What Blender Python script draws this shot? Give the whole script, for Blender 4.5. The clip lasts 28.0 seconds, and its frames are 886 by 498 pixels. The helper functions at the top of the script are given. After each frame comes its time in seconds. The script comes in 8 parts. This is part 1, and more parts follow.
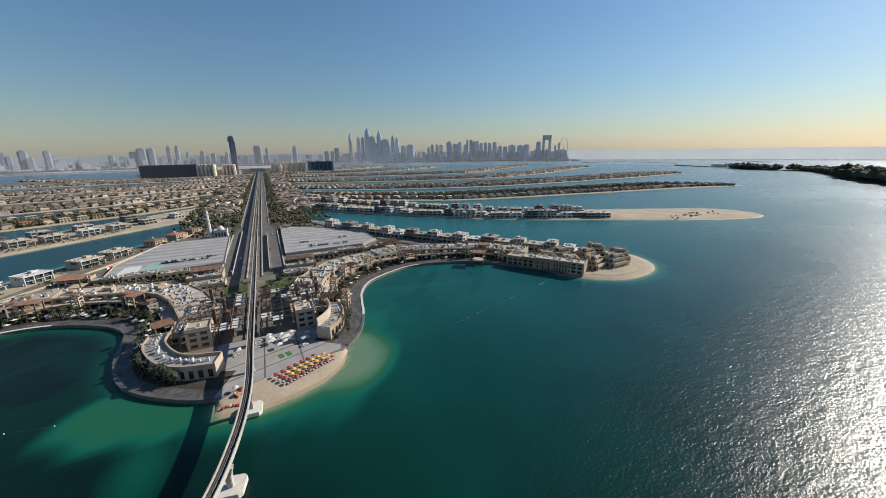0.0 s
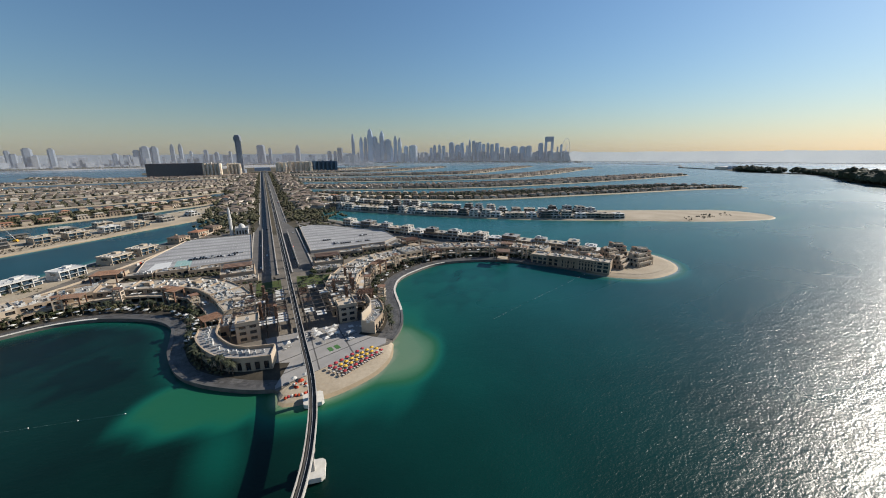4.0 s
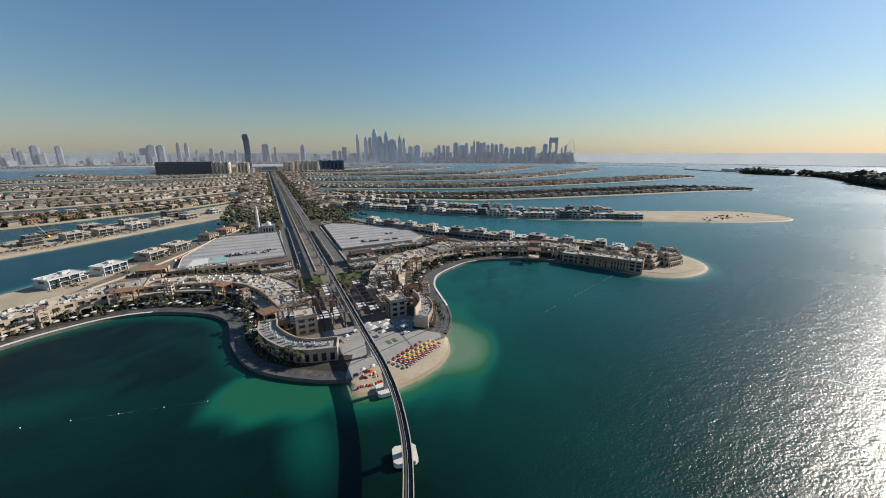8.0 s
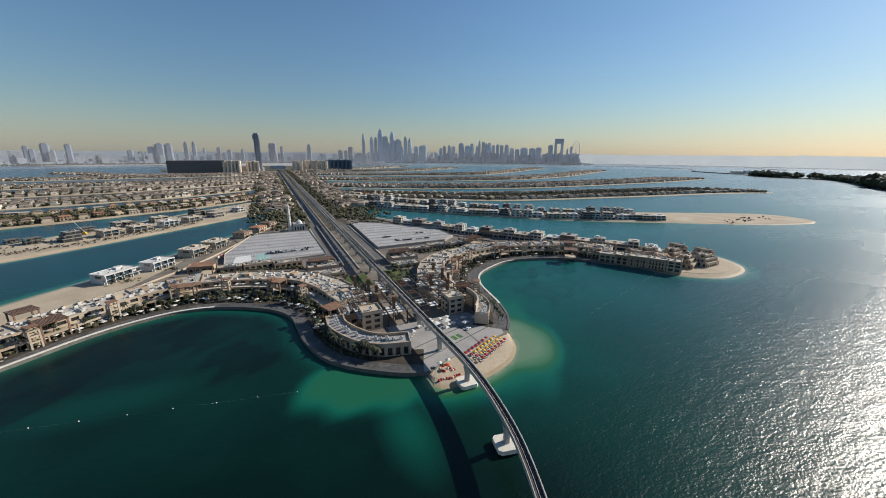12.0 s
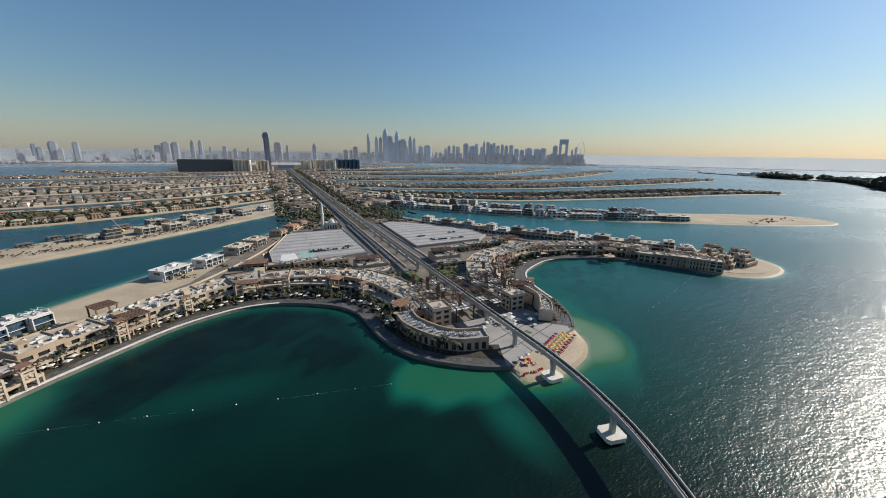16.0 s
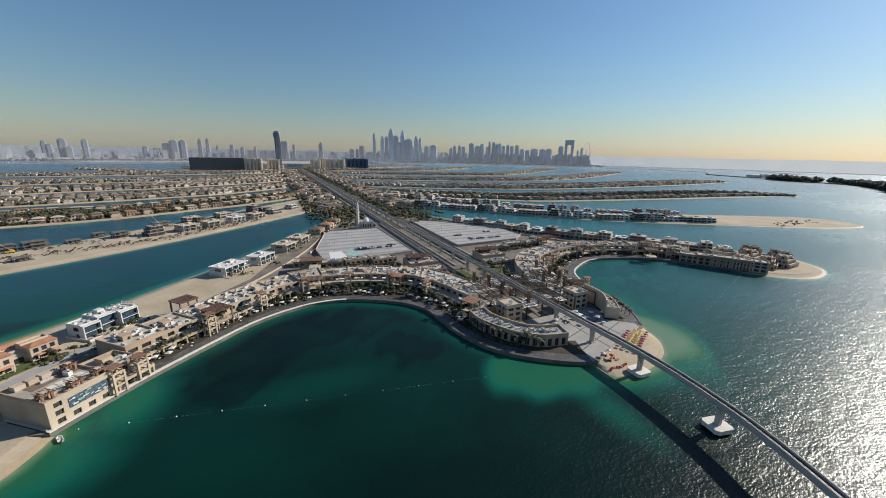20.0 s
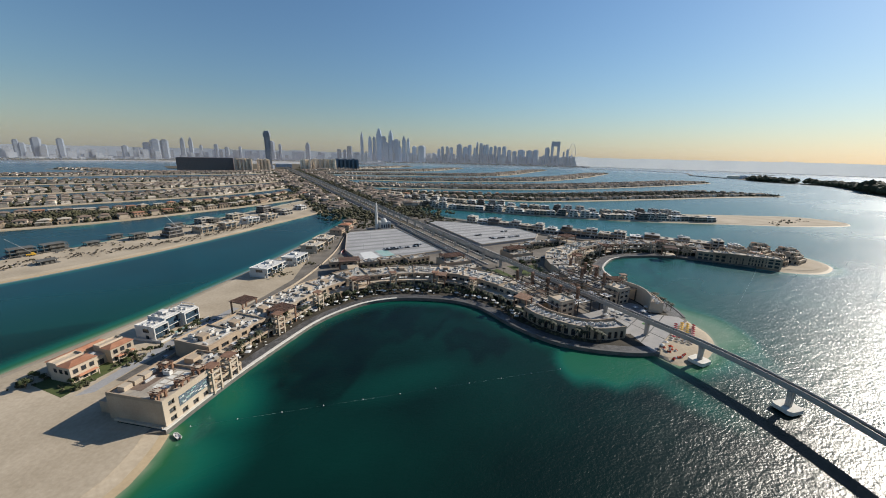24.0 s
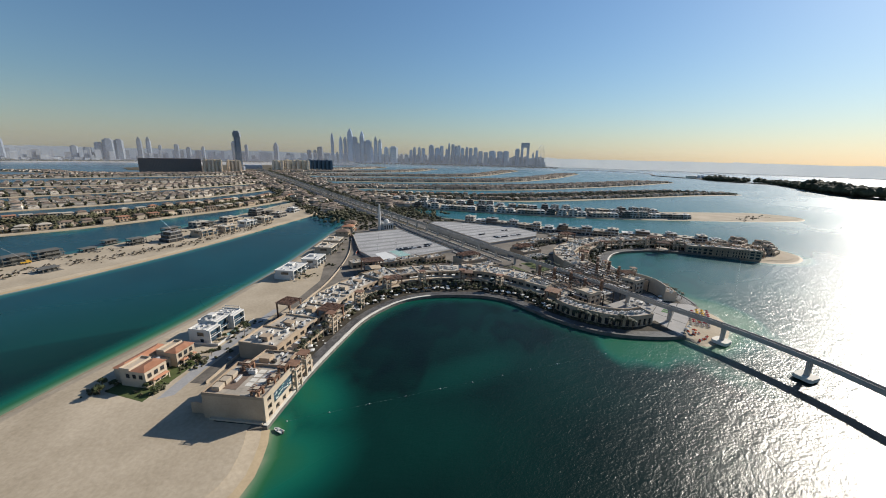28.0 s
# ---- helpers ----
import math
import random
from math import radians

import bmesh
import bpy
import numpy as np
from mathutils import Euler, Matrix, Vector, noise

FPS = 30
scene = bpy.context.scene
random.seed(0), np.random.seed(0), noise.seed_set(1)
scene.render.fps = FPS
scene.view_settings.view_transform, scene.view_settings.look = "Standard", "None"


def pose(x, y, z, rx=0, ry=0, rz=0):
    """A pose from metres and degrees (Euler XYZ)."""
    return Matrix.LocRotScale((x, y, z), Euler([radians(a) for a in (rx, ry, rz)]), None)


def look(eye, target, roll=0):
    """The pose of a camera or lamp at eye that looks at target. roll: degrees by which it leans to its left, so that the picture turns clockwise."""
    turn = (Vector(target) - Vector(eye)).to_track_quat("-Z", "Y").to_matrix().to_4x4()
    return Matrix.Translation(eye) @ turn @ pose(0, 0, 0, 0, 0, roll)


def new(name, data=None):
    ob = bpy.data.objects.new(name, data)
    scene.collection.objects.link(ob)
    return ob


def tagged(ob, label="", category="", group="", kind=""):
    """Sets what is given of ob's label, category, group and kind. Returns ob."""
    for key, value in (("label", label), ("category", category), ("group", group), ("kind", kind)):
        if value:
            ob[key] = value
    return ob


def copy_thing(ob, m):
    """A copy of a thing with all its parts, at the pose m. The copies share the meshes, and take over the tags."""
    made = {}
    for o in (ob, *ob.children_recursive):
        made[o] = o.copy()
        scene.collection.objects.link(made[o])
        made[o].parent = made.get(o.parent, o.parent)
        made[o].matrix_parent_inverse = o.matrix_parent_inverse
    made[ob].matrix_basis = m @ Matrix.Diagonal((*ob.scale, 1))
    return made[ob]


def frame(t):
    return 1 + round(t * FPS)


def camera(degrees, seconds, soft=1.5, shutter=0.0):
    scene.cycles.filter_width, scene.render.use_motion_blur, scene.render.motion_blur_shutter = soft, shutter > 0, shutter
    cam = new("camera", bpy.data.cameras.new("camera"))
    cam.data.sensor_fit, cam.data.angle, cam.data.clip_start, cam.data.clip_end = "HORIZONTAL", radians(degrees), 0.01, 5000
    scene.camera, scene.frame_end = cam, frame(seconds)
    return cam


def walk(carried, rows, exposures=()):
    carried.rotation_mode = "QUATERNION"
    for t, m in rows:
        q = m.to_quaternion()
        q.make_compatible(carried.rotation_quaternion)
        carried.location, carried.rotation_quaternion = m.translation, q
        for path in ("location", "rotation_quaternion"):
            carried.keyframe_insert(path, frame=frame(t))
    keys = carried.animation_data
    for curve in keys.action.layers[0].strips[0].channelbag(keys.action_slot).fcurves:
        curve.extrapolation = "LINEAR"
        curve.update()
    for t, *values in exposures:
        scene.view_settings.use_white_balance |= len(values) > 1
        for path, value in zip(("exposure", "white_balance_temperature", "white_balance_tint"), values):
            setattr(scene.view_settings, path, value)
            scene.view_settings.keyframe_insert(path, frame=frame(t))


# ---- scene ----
cam = camera(101.3, 28.0, soft=1.0)
PATH = [
    (0, (134.146, 18.521, 114.07), (134.212, 20.453, 113.556), -0.8),
    (1, (127.954, 17.448, 113.965), (128.022, 19.38, 113.451), -0.6),
    (2, (121.367, 16.175, 113.837), (121.437, 18.106, 113.324), -0.5),
    (3, (114.384, 14.844, 113.702), (114.452, 16.776, 113.19), -0.5),
    (3.5, (110.645, 14.189, 113.652), (110.714, 16.122, 113.141), -0.4),
    (5.5, (94.419, 11.638, 113.278), (94.485, 13.57, 112.768), -0.3),
    (7, (81.866, 9.609, 113.077), (81.93, 11.541, 112.567), -0.1),
    (8, (73.182, 8.364, 113.023), (73.245, 10.297, 112.514), -0.0),
    (9, (64.124, 7.209, 113.011), (64.184, 9.142, 112.501), 0.1),
    (10, (54.449, 5.959, 113.059), (54.506, 7.893, 112.55), 0.1),
    (11, (44.289, 4.656, 113.117), (44.346, 6.59, 112.611), 0.3),
    (12, (33.336, 3.268, 113.06), (33.391, 5.202, 112.553), 0.4),
    (12.5, (27.765, 2.611, 113.041), (27.821, 4.544, 112.534), 0.4),
    (14.5, (5.303, 0.036, 113.003), (5.354, 1.97, 112.497), 0.5),
    (16, (-11.8, -1.876, 113.077), (-11.748, 0.058, 112.57), 0.7),
    (17, (-23.612, -3.076, 113.114), (-23.562, -1.142, 112.608), 0.8),
    (18, (-35.742, -4.359, 113.098), (-35.693, -2.424, 112.591), 0.9),
    (19, (-48.08, -5.815, 113.036), (-48.032, -3.881, 112.528), 0.9),
    (20, (-60.581, -7.39, 112.981), (-60.534, -5.456, 112.473), 1.1),
    (21, (-73.081, -8.914, 112.915), (-73.036, -6.979, 112.408), 1.1),
    (21.5, (-79.351, -9.64, 112.913), (-79.306, -7.706, 112.406), 1.1),
    (23.5, (-104.713, -12.77, 113.077), (-104.604, -10.837, 112.573), 1.3),
    (25, (-123.809, -15.222, 113.283), (-123.637, -13.294, 112.78), 1.4),
    (26, (-136.504, -16.881, 113.356), (-136.293, -14.956, 112.856), 1.5),
    (27, (-149.101, -18.817, 113.418), (-148.848, -16.896, 112.92), 1.5),
    (28, (-161.648, -20.913, 113.468), (-161.354, -18.998, 112.972), 1.4),
]
walk(cam, [(t, look(eye, target, roll)) for t, eye, target, roll in PATH])

# ---- world, sun and exposure ----
SUN_ELEVATION, SUN_AZIMUTH = 30.5, 66.0
world = bpy.data.worlds.new("sky")
scene.world = world
world.use_nodes = True
sky = world.node_tree.nodes.new("ShaderNodeTexSky")
sky.sky_type = 'NISHITA'
sky.sun_disc = False
sky.sun_elevation, sky.sun_rotation = radians(SUN_ELEVATION), radians(SUN_AZIMUTH)
sky.altitude, sky.air_density, sky.dust_density, sky.ozone_density = 0, 1.48, 0.49, 8.1
deep = world.node_tree.nodes.new("ShaderNodeGamma")
deep.inputs[1].default_value = 1.0
world.node_tree.links.new(sky.outputs[0], deep.inputs[0])
world.node_tree.links.new(deep.outputs[0], world.node_tree.nodes["Background"].inputs[0])
world.node_tree.nodes["Background"].inputs[1].default_value = 0.074
sun_light = bpy.data.lights.new("sun", 'SUN')
sun_light.energy, sun_light.angle, sun_light.color = 5.0, radians(0.53), (1.0, 0.93, 0.82)
sun = new("sun", sun_light)
az, el = radians(SUN_AZIMUTH), radians(SUN_ELEVATION)
sun.matrix_world = look((900 * math.sin(az), 900 * math.cos(az), 900 * math.tan(el)), (0, 0, 0))
scene.view_settings.exposure = 0.35

# ---- materials ----
def node_mat(name, rough=0.8, metal=0.0, spec=0.5):
    mat = bpy.data.materials.new(name)
    mat.use_nodes = True
    nt = mat.node_tree
    bsdf = nt.nodes["Principled BSDF"]
    bsdf.inputs["Roughness"].default_value = rough
    bsdf.inputs["Metallic"].default_value = metal
    bsdf.inputs["Specular IOR Level"].default_value = spec
    return mat, nt, bsdf


def surface(name, a, b, scale=0.5, fine=6.0, rough=0.8, metal=0.0, bump=0.05, vary=0.12, spec=0.3, island=False):
    """Two colours mixed by a coarse and a fine noise, with relief and a shade of its own for each object."""
    a, b = [c * 0.8 for c in a], [c * 0.8 for c in b]
    mat, nt, bsdf = node_mat(name, rough, metal, spec)
    N, Lk = nt.nodes.new, nt.links.new
    geo = N("ShaderNodeNewGeometry")
    n1, n2 = N("ShaderNodeTexNoise"), N("ShaderNodeTexNoise")
    n1.inputs["Scale"].default_value, n2.inputs["Scale"].default_value = scale, fine
    n1.inputs["Detail"].default_value = 5
    n2.inputs["Detail"].default_value = 3
    for n in (n1, n2):
        Lk(geo.outputs["Position"], n.inputs["Vector"])
    mix = N("ShaderNodeMath"); mix.operation = 'MULTIPLY_ADD'
    Lk(n2.outputs["Fac"], mix.inputs[0]); mix.inputs[1].default_value = 0.5
    Lk(n1.outputs["Fac"], mix.inputs[2])
    ramp = N("ShaderNodeValToRGB")
    ramp.color_ramp.elements[0].position, ramp.color_ramp.elements[1].position = 0.5, 1.0
    ramp.color_ramp.elements[0].color, ramp.color_ramp.elements[1].color = (*a, 1), (*b, 1)
    Lk(mix.outputs[0], ramp.inputs[0])
    hsv = N("ShaderNodeHueSaturation")
    Lk(ramp.outputs[0], hsv.inputs["Color"])
    mr = N("ShaderNodeMapRange")
    mr.inputs["To Min"].default_value, mr.inputs["To Max"].default_value = 1 - vary, 1 + vary
    if island:
        Lk(geo.outputs["Random Per Island"], mr.inputs["Value"])
    else:
        Lk(N("ShaderNodeObjectInfo").outputs["Random"], mr.inputs["Value"])
    Lk(mr.outputs[0], hsv.inputs["Value"])
    Lk(hsv.outputs[0], bsdf.inputs["Base Color"])
    if bump:
        bp = N("ShaderNodeBump")
        bp.inputs["Strength"].default_value, bp.inputs["Distance"].default_value = 0.5, bump
        Lk(n2.outputs["Fac"], bp.inputs["Height"])
        Lk(bp.outputs[0], bsdf.inputs["Normal"])
    return mat


M_SAND = surface("sand", (0.35, 0.285, 0.20), (0.54, 0.45, 0.335), 0.03, 0.6, 0.95, bump=0.15, vary=0.02)
M_SAND_WET = surface("wet_sand", (0.34, 0.26, 0.16), (0.46, 0.36, 0.23), 0.05, 0.8, 0.7, bump=0.05, vary=0.02)
M_SOIL = surface("dry_garden_soil", (0.045, 0.042, 0.027), (0.15, 0.118, 0.078), 0.03, 0.25, 0.95, bump=0.2, vary=0.04)
M_SOIL_D = surface("planting_soil", (0.035, 0.03, 0.022), (0.085, 0.07, 0.05), 0.2, 1.5, 0.95, bump=0.1, vary=0.05)
M_SEAWALL = surface("wet_seawall", (0.10, 0.095, 0.085), (0.19, 0.18, 0.16), 0.2, 2.0, 0.7, vary=0.05)
M_GROUND = surface("service_ground", (0.11, 0.097, 0.083), (0.25, 0.217, 0.177), 0.06, 0.7, 0.9, vary=0.03)
M_PAVE = surface("grey_paving", (0.075, 0.071, 0.068), (0.145, 0.137, 0.13), 0.15, 2.0, 0.8, bump=0.02, vary=0.10)
M_SLAB = surface("promenade_stone", (0.068, 0.065, 0.062), (0.145, 0.138, 0.132), 0.12, 2.0, 0.55, bump=0.02, vary=0.30, island=True)
M_PAVE_LIGHT = surface("pale_plaza_paving", (0.28, 0.267, 0.253), (0.40, 0.38, 0.36), 0.1, 2.0, 0.8, bump=0.02, vary=0.05)
M_COPING = surface("white_coping", (0.62, 0.58, 0.50), (0.78, 0.74, 0.66), 0.5, 4.0, 0.75, vary=0.04)
M_ASPHALT = surface("asphalt", (0.10, 0.095, 0.09), (0.165, 0.155, 0.145), 0.08, 1.5, 0.85, bump=0.01, vary=0.04)
M_PARKING = surface("pale_parking_deck", (0.30, 0.293, 0.29), (0.44, 0.43, 0.42), 0.05, 0.9, 0.85, bump=0.01, vary=0.02)
M_AISLE = surface("worn_deck_aisle", (0.22, 0.215, 0.212), (0.34, 0.333, 0.33), 0.06, 0.8, 0.85, bump=0.01, vary=0.05)
M_TURQ = surface("faded_turquoise_paint", (0.22, 0.40, 0.37), (0.34, 0.47, 0.44), 0.2, 1.2, 0.8, vary=0.05)
M_LINE = surface("road_marking", (0.60, 0.60, 0.58), (0.75, 0.74, 0.71), 0.5, 3.0, 0.7, vary=0.04)
M_CONC = surface("viaduct_concrete", (0.40, 0.37, 0.33), (0.54, 0.51, 0.465), 0.12, 1.6, 0.8, vary=0.05)
M_TRACK = surface("dark_guideway_floor", (0.06, 0.055, 0.05), (0.12, 0.11, 0.10), 0.2, 2.0, 0.85, vary=0.05)
M_PLASTER = surface("sand_coloured_plaster", (0.38, 0.285, 0.20), (0.50, 0.39, 0.28), 0.12, 1.3, 0.88, vary=0.12)
M_PLASTER2 = surface("pale_plaster", (0.46, 0.375, 0.28), (0.58, 0.485, 0.375), 0.12, 1.3, 0.88, vary=0.10)
M_WHITE = surface("white_render", (0.56, 0.55, 0.52), (0.70, 0.68, 0.65), 0.15, 1.5, 0.7, vary=0.05)
M_GREYWALL = surface("grey_stone_cladding", (0.24, 0.235, 0.23), (0.36, 0.35, 0.34), 0.12, 1.3, 0.8, vary=0.15)
M_DARKWALL = surface("dark_brown_cladding", (0.09, 0.075, 0.065), (0.16, 0.135, 0.115), 0.12, 1.3, 0.75, vary=0.15)
M_ROOFTOP = surface("roof_membrane", (0.34, 0.30, 0.245), (0.58, 0.51, 0.42), 0.1, 0.8, 0.9, vary=0.12)
M_DARKROOF = surface("brown_roof", (0.16, 0.11, 0.08), (0.27, 0.195, 0.15), 0.2, 1.5, 0.8, vary=0.12)
M_TERRA = surface("terracotta_tiles", (0.36, 0.155, 0.085), (0.50, 0.25, 0.15), 0.3, 2.5, 0.8, vary=0.14)
M_WOOD = surface("brown_stained_timber", (0.19, 0.10, 0.063), (0.32, 0.185, 0.12), 0.4, 5.0, 0.7, vary=0.15)
M_METAL = surface("galvanised_metal", (0.48, 0.48, 0.47), (0.70, 0.69, 0.67), 0.6, 5.0, 0.45, 0.3, vary=0.18)
M_DARKMETAL = surface("dark_metal", (0.05, 0.05, 0.05), (0.11, 0.105, 0.10), 0.6, 5.0, 0.5, 0.4, vary=0.15)
M_FABRIC_W = surface("white_canvas", (0.60, 0.58, 0.54), (0.76, 0.74, 0.695), 0.8, 5.0, 0.9, vary=0.05)
M_YELLOW = surface("yellow_canvas", (0.75, 0.40, 0.04), (0.85, 0.52, 0.08), 0.8, 5.0, 0.9, vary=0.08)
M_MAGENTA = surface("plum_canvas", (0.36, 0.035, 0.05), (0.50, 0.07, 0.08), 0.8, 5.0, 0.9, vary=0.15)
M_RED = surface("red_canvas", (0.50, 0.05, 0.02), (0.65, 0.10, 0.04), 0.8, 5.0, 0.9, vary=0.12)
M_TURF = surface("artificial_turf", (0.045, 0.13, 0.04), (0.08, 0.20, 0.06), 0.6, 5.0, 0.95, vary=0.10)
M_LEAF = surface("tree_foliage", (0.030, 0.042, 0.015), (0.085, 0.10, 0.038), 0.25, 1.6, 0.8, bump=0.3, vary=0.25)
M_LEAF_S = surface("garden_foliage", (0.040, 0.042, 0.022), (0.112, 0.102, 0.053), 0.05, 0.5, 0.85, bump=0.3, vary=0.35, island=True)
M_PALM = surface("palm_fronds", (0.024, 0.030, 0.015), (0.062, 0.066, 0.033), 0.4, 2.5, 0.7, bump=0.1, vary=0.2)
M_TRUNK = surface("palm_trunk", (0.13, 0.09, 0.06), (0.22, 0.16, 0.11), 0.8, 6.0, 0.95, bump=0.1)
M_GRASS = surface("watered_lawn", (0.05, 0.075, 0.02), (0.11, 0.13, 0.045), 0.08, 1.0, 0.95, vary=0.05)
M_VILLA_S = surface("far_villa_walls", (0.30, 0.25, 0.20), (0.66, 0.60, 0.52), 0.02, 0.4, 0.85, vary=0.40, island=True)
M_VROOF_S = surface("far_villa_roofs", (0.10, 0.075, 0.06), (0.36, 0.275, 0.21), 0.02, 0.4, 0.85, vary=0.50, island=True)
M_CARP = [surface("car_paint_" + n, a, b, 0.5, 3, 0.25, 0.1, 0, vary=0.1, spec=0.6) for n, a, b in (
    ("white", (0.7, 0.7, 0.69), (0.78, 0.78, 0.77)), ("black", (0.012, 0.012, 0.013), (0.025, 0.025, 0.027)),
    ("silver", (0.36, 0.37, 0.38), (0.44, 0.45, 0.46)), ("red", (0.30, 0.02, 0.02), (0.38, 0.04, 0.03)))]
M_TYRE = surface("tyre_rubber", (0.015, 0.015, 0.015), (0.03, 0.03, 0.03), 2, 20, 0.9)


def glass_mat(name, col, rough=0.08, spec=0.8):
    mat, nt, bsdf = node_mat(name, rough, 0.0, spec)
    geo = nt.nodes.new("ShaderNodeNewGeometry")
    n = nt.nodes.new("ShaderNodeTexNoise")
    n.inputs["Scale"].default_value = 0.35
    nt.links.new(geo.outputs["Position"], n.inputs["Vector"])
    r = nt.nodes.new("ShaderNodeValToRGB")
    r.color_ramp.elements[0].position, r.color_ramp.elements[1].position = 0.35, 0.7
    r.color_ramp.elements[0].color = (*[c * 0.5 for c in col], 1)
    r.color_ramp.elements[1].color = (*col, 1)
    nt.links.new(n.outputs["Fac"], r.inputs[0])
    nt.links.new(r.outputs[0], bsdf.inputs["Base Color"])
    return mat


M_GLASS = glass_mat("dark_window_glass", (0.035, 0.040, 0.045))
M_GLASS_B = glass_mat("blue_window_glass", (0.05, 0.09, 0.13))


def tower_mat(name, wall, pane, floor_h, bay):
    """Storeys and bays of a distant tower."""
    mat, nt, bsdf = node_mat(name, 0.45, 0.0, 0.5)
    tc = nt.nodes.new("ShaderNodeTexCoord")
    sep = nt.nodes.new("ShaderNodeSeparateXYZ")
    nt.links.new(tc.outputs["Object"], sep.inputs[0])
    add = nt.nodes.new("ShaderNodeMath"); add.operation = 'ADD'
    nt.links.new(sep.outputs[0], add.inputs[0]); nt.links.new(sep.outputs[1], add.inputs[1])
    com = nt.nodes.new("ShaderNodeCombineXYZ")
    nt.links.new(add.outputs[0], com.inputs[0]); nt.links.new(sep.outputs[2], com.inputs[1])
    br = nt.nodes.new("ShaderNodeTexBrick")
    br.offset = 0.0
    br.inputs["Scale"].default_value = 1.0
    br.inputs["Brick Width"].default_value, br.inputs["Row Height"].default_value = bay, floor_h
    br.inputs["Mortar Size"].default_value = floor_h * 0.18
    br.inputs["Color1"].default_value = (*pane, 1)
    br.inputs["Color2"].default_value = (*[c * 1.3 for c in pane], 1)
    br.inputs["Mortar"].default_value = (*wall, 1)
    nt.links.new(com.outputs[0], br.inputs["Vector"])
    hsv = nt.nodes.new("ShaderNodeHueSaturation")
    mr = nt.nodes.new("ShaderNodeMapRange")
    mr.inputs["To Min"].default_value, mr.inputs["To Max"].default_value = 0.75, 1.25
    nt.links.new(nt.nodes.new("ShaderNodeObjectInfo").outputs["Random"], mr.inputs["Value"])
    nt.links.new(mr.outputs[0], hsv.inputs["Value"])
    nt.links.new(br.outputs["Color"], hsv.inputs["Color"])
    nt.links.new(hsv.outputs[0], bsdf.inputs["Base Color"])
    return mat


# skyline A and B: distance haze put into the pale bluish colours
M_TOWER_A = tower_mat("hazed_glass_tower", (0.36, 0.42, 0.50), (0.22, 0.29, 0.39), 7, 9)
M_TOWER_B = tower_mat("hazed_pale_tower", (0.46, 0.48, 0.52), (0.24, 0.29, 0.36), 7, 8)
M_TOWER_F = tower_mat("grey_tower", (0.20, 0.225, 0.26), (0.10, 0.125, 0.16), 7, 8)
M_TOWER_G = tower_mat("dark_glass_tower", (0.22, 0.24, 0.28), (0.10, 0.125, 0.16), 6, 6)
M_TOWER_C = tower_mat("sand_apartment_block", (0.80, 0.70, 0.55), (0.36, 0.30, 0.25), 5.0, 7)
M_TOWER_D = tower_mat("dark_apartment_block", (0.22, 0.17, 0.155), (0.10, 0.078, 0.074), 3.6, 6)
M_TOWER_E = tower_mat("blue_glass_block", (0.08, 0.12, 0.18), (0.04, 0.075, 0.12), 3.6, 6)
# low city walls paled for distance haze
M_CITY_S = surface("hazed_city_walls", (0.30, 0.32, 0.35), (0.44, 0.46, 0.48), 0.003, 0.05, 0.9, bump=0, vary=0.3, island=True)
M_CITY_GROUND = surface("city_ground", (0.22, 0.22, 0.21), (0.40, 0.39, 0.36), 0.006, 0.04, 0.95, bump=0, vary=0.02)

# water: colour by sea bed depth plus some reflected sky, small waves by relief
M_WATER, _nt, _b = node_mat("sea_water", 0.3, 0.0, 0.5)
_N, _L = _nt.nodes.new, _nt.links.new
_geo = _N("ShaderNodeNewGeometry")
_att = _N("ShaderNodeAttribute"); _att.attribute_name = "shallow"
_big = _N("ShaderNodeTexNoise"); _big.inputs["Scale"].default_value = 0.016; _big.inputs["Detail"].default_value = 5
_L(_geo.outputs["Position"], _big.inputs["Vector"])
_sum = _N("ShaderNodeMath"); _sum.operation = 'MULTIPLY_ADD'
_off = _N("ShaderNodeMath"); _off.operation = 'SUBTRACT'; _off.inputs[1].default_value = 0.5
_L(_big.outputs["Fac"], _off.inputs[0])
_L(_off.outputs[0], _sum.inputs[0]); _sum.inputs[1].default_value = 0.14; _L(_att.outputs["Fac"], _sum.inputs[2])
_ramp = _N("ShaderNodeValToRGB")
_e = _ramp.color_ramp.elements
_e[0].position, _e[0].color = 0.0, (0.0005, 0.003, 0.003, 1)
_e[1].position, _e[1].color = 1.0, (0.27, 0.27, 0.18, 1)
for _p, _c in ((0.12, (0.001, 0.010, 0.007)), (0.24, (0.0015, 0.034, 0.024)), (0.34, (0.002, 0.058, 0.040)), (0.46, (0.005, 0.094, 0.058)), (0.62, (0.018, 0.100, 0.042)), (0.78, (0.075, 0.165, 0.085))):
    _x = _e.new(_p); _x.color = (*_c, 1)
_L(_sum.outputs[0], _ramp.inputs[0])
# wind ripples: short crests across the wind, finer chop on them
_tc = _N("ShaderNodeTexCoord")
def _waves(scale, stretch, turn, detail):
    mp = _N("ShaderNodeMapping")
    mp.inputs["Rotation"].default_value[2] = turn
    mp.inputs["Scale"].default_value = (scale * stretch, scale, scale)
    _L(_tc.outputs["Object"], mp.inputs["Vector"])
    nz = _N("ShaderNodeTexNoise")
    nz.inputs["Scale"].default_value, nz.inputs["Detail"].default_value, nz.inputs["Roughness"].default_value = 1.0, detail, 0.62
    _L(mp.outputs[0], nz.inputs["Vector"])
    return nz


_w1, _w2 = _waves(0.9, 0.6, 0.5, 3), _waves(0.18, 0.45, 0.75, 3)
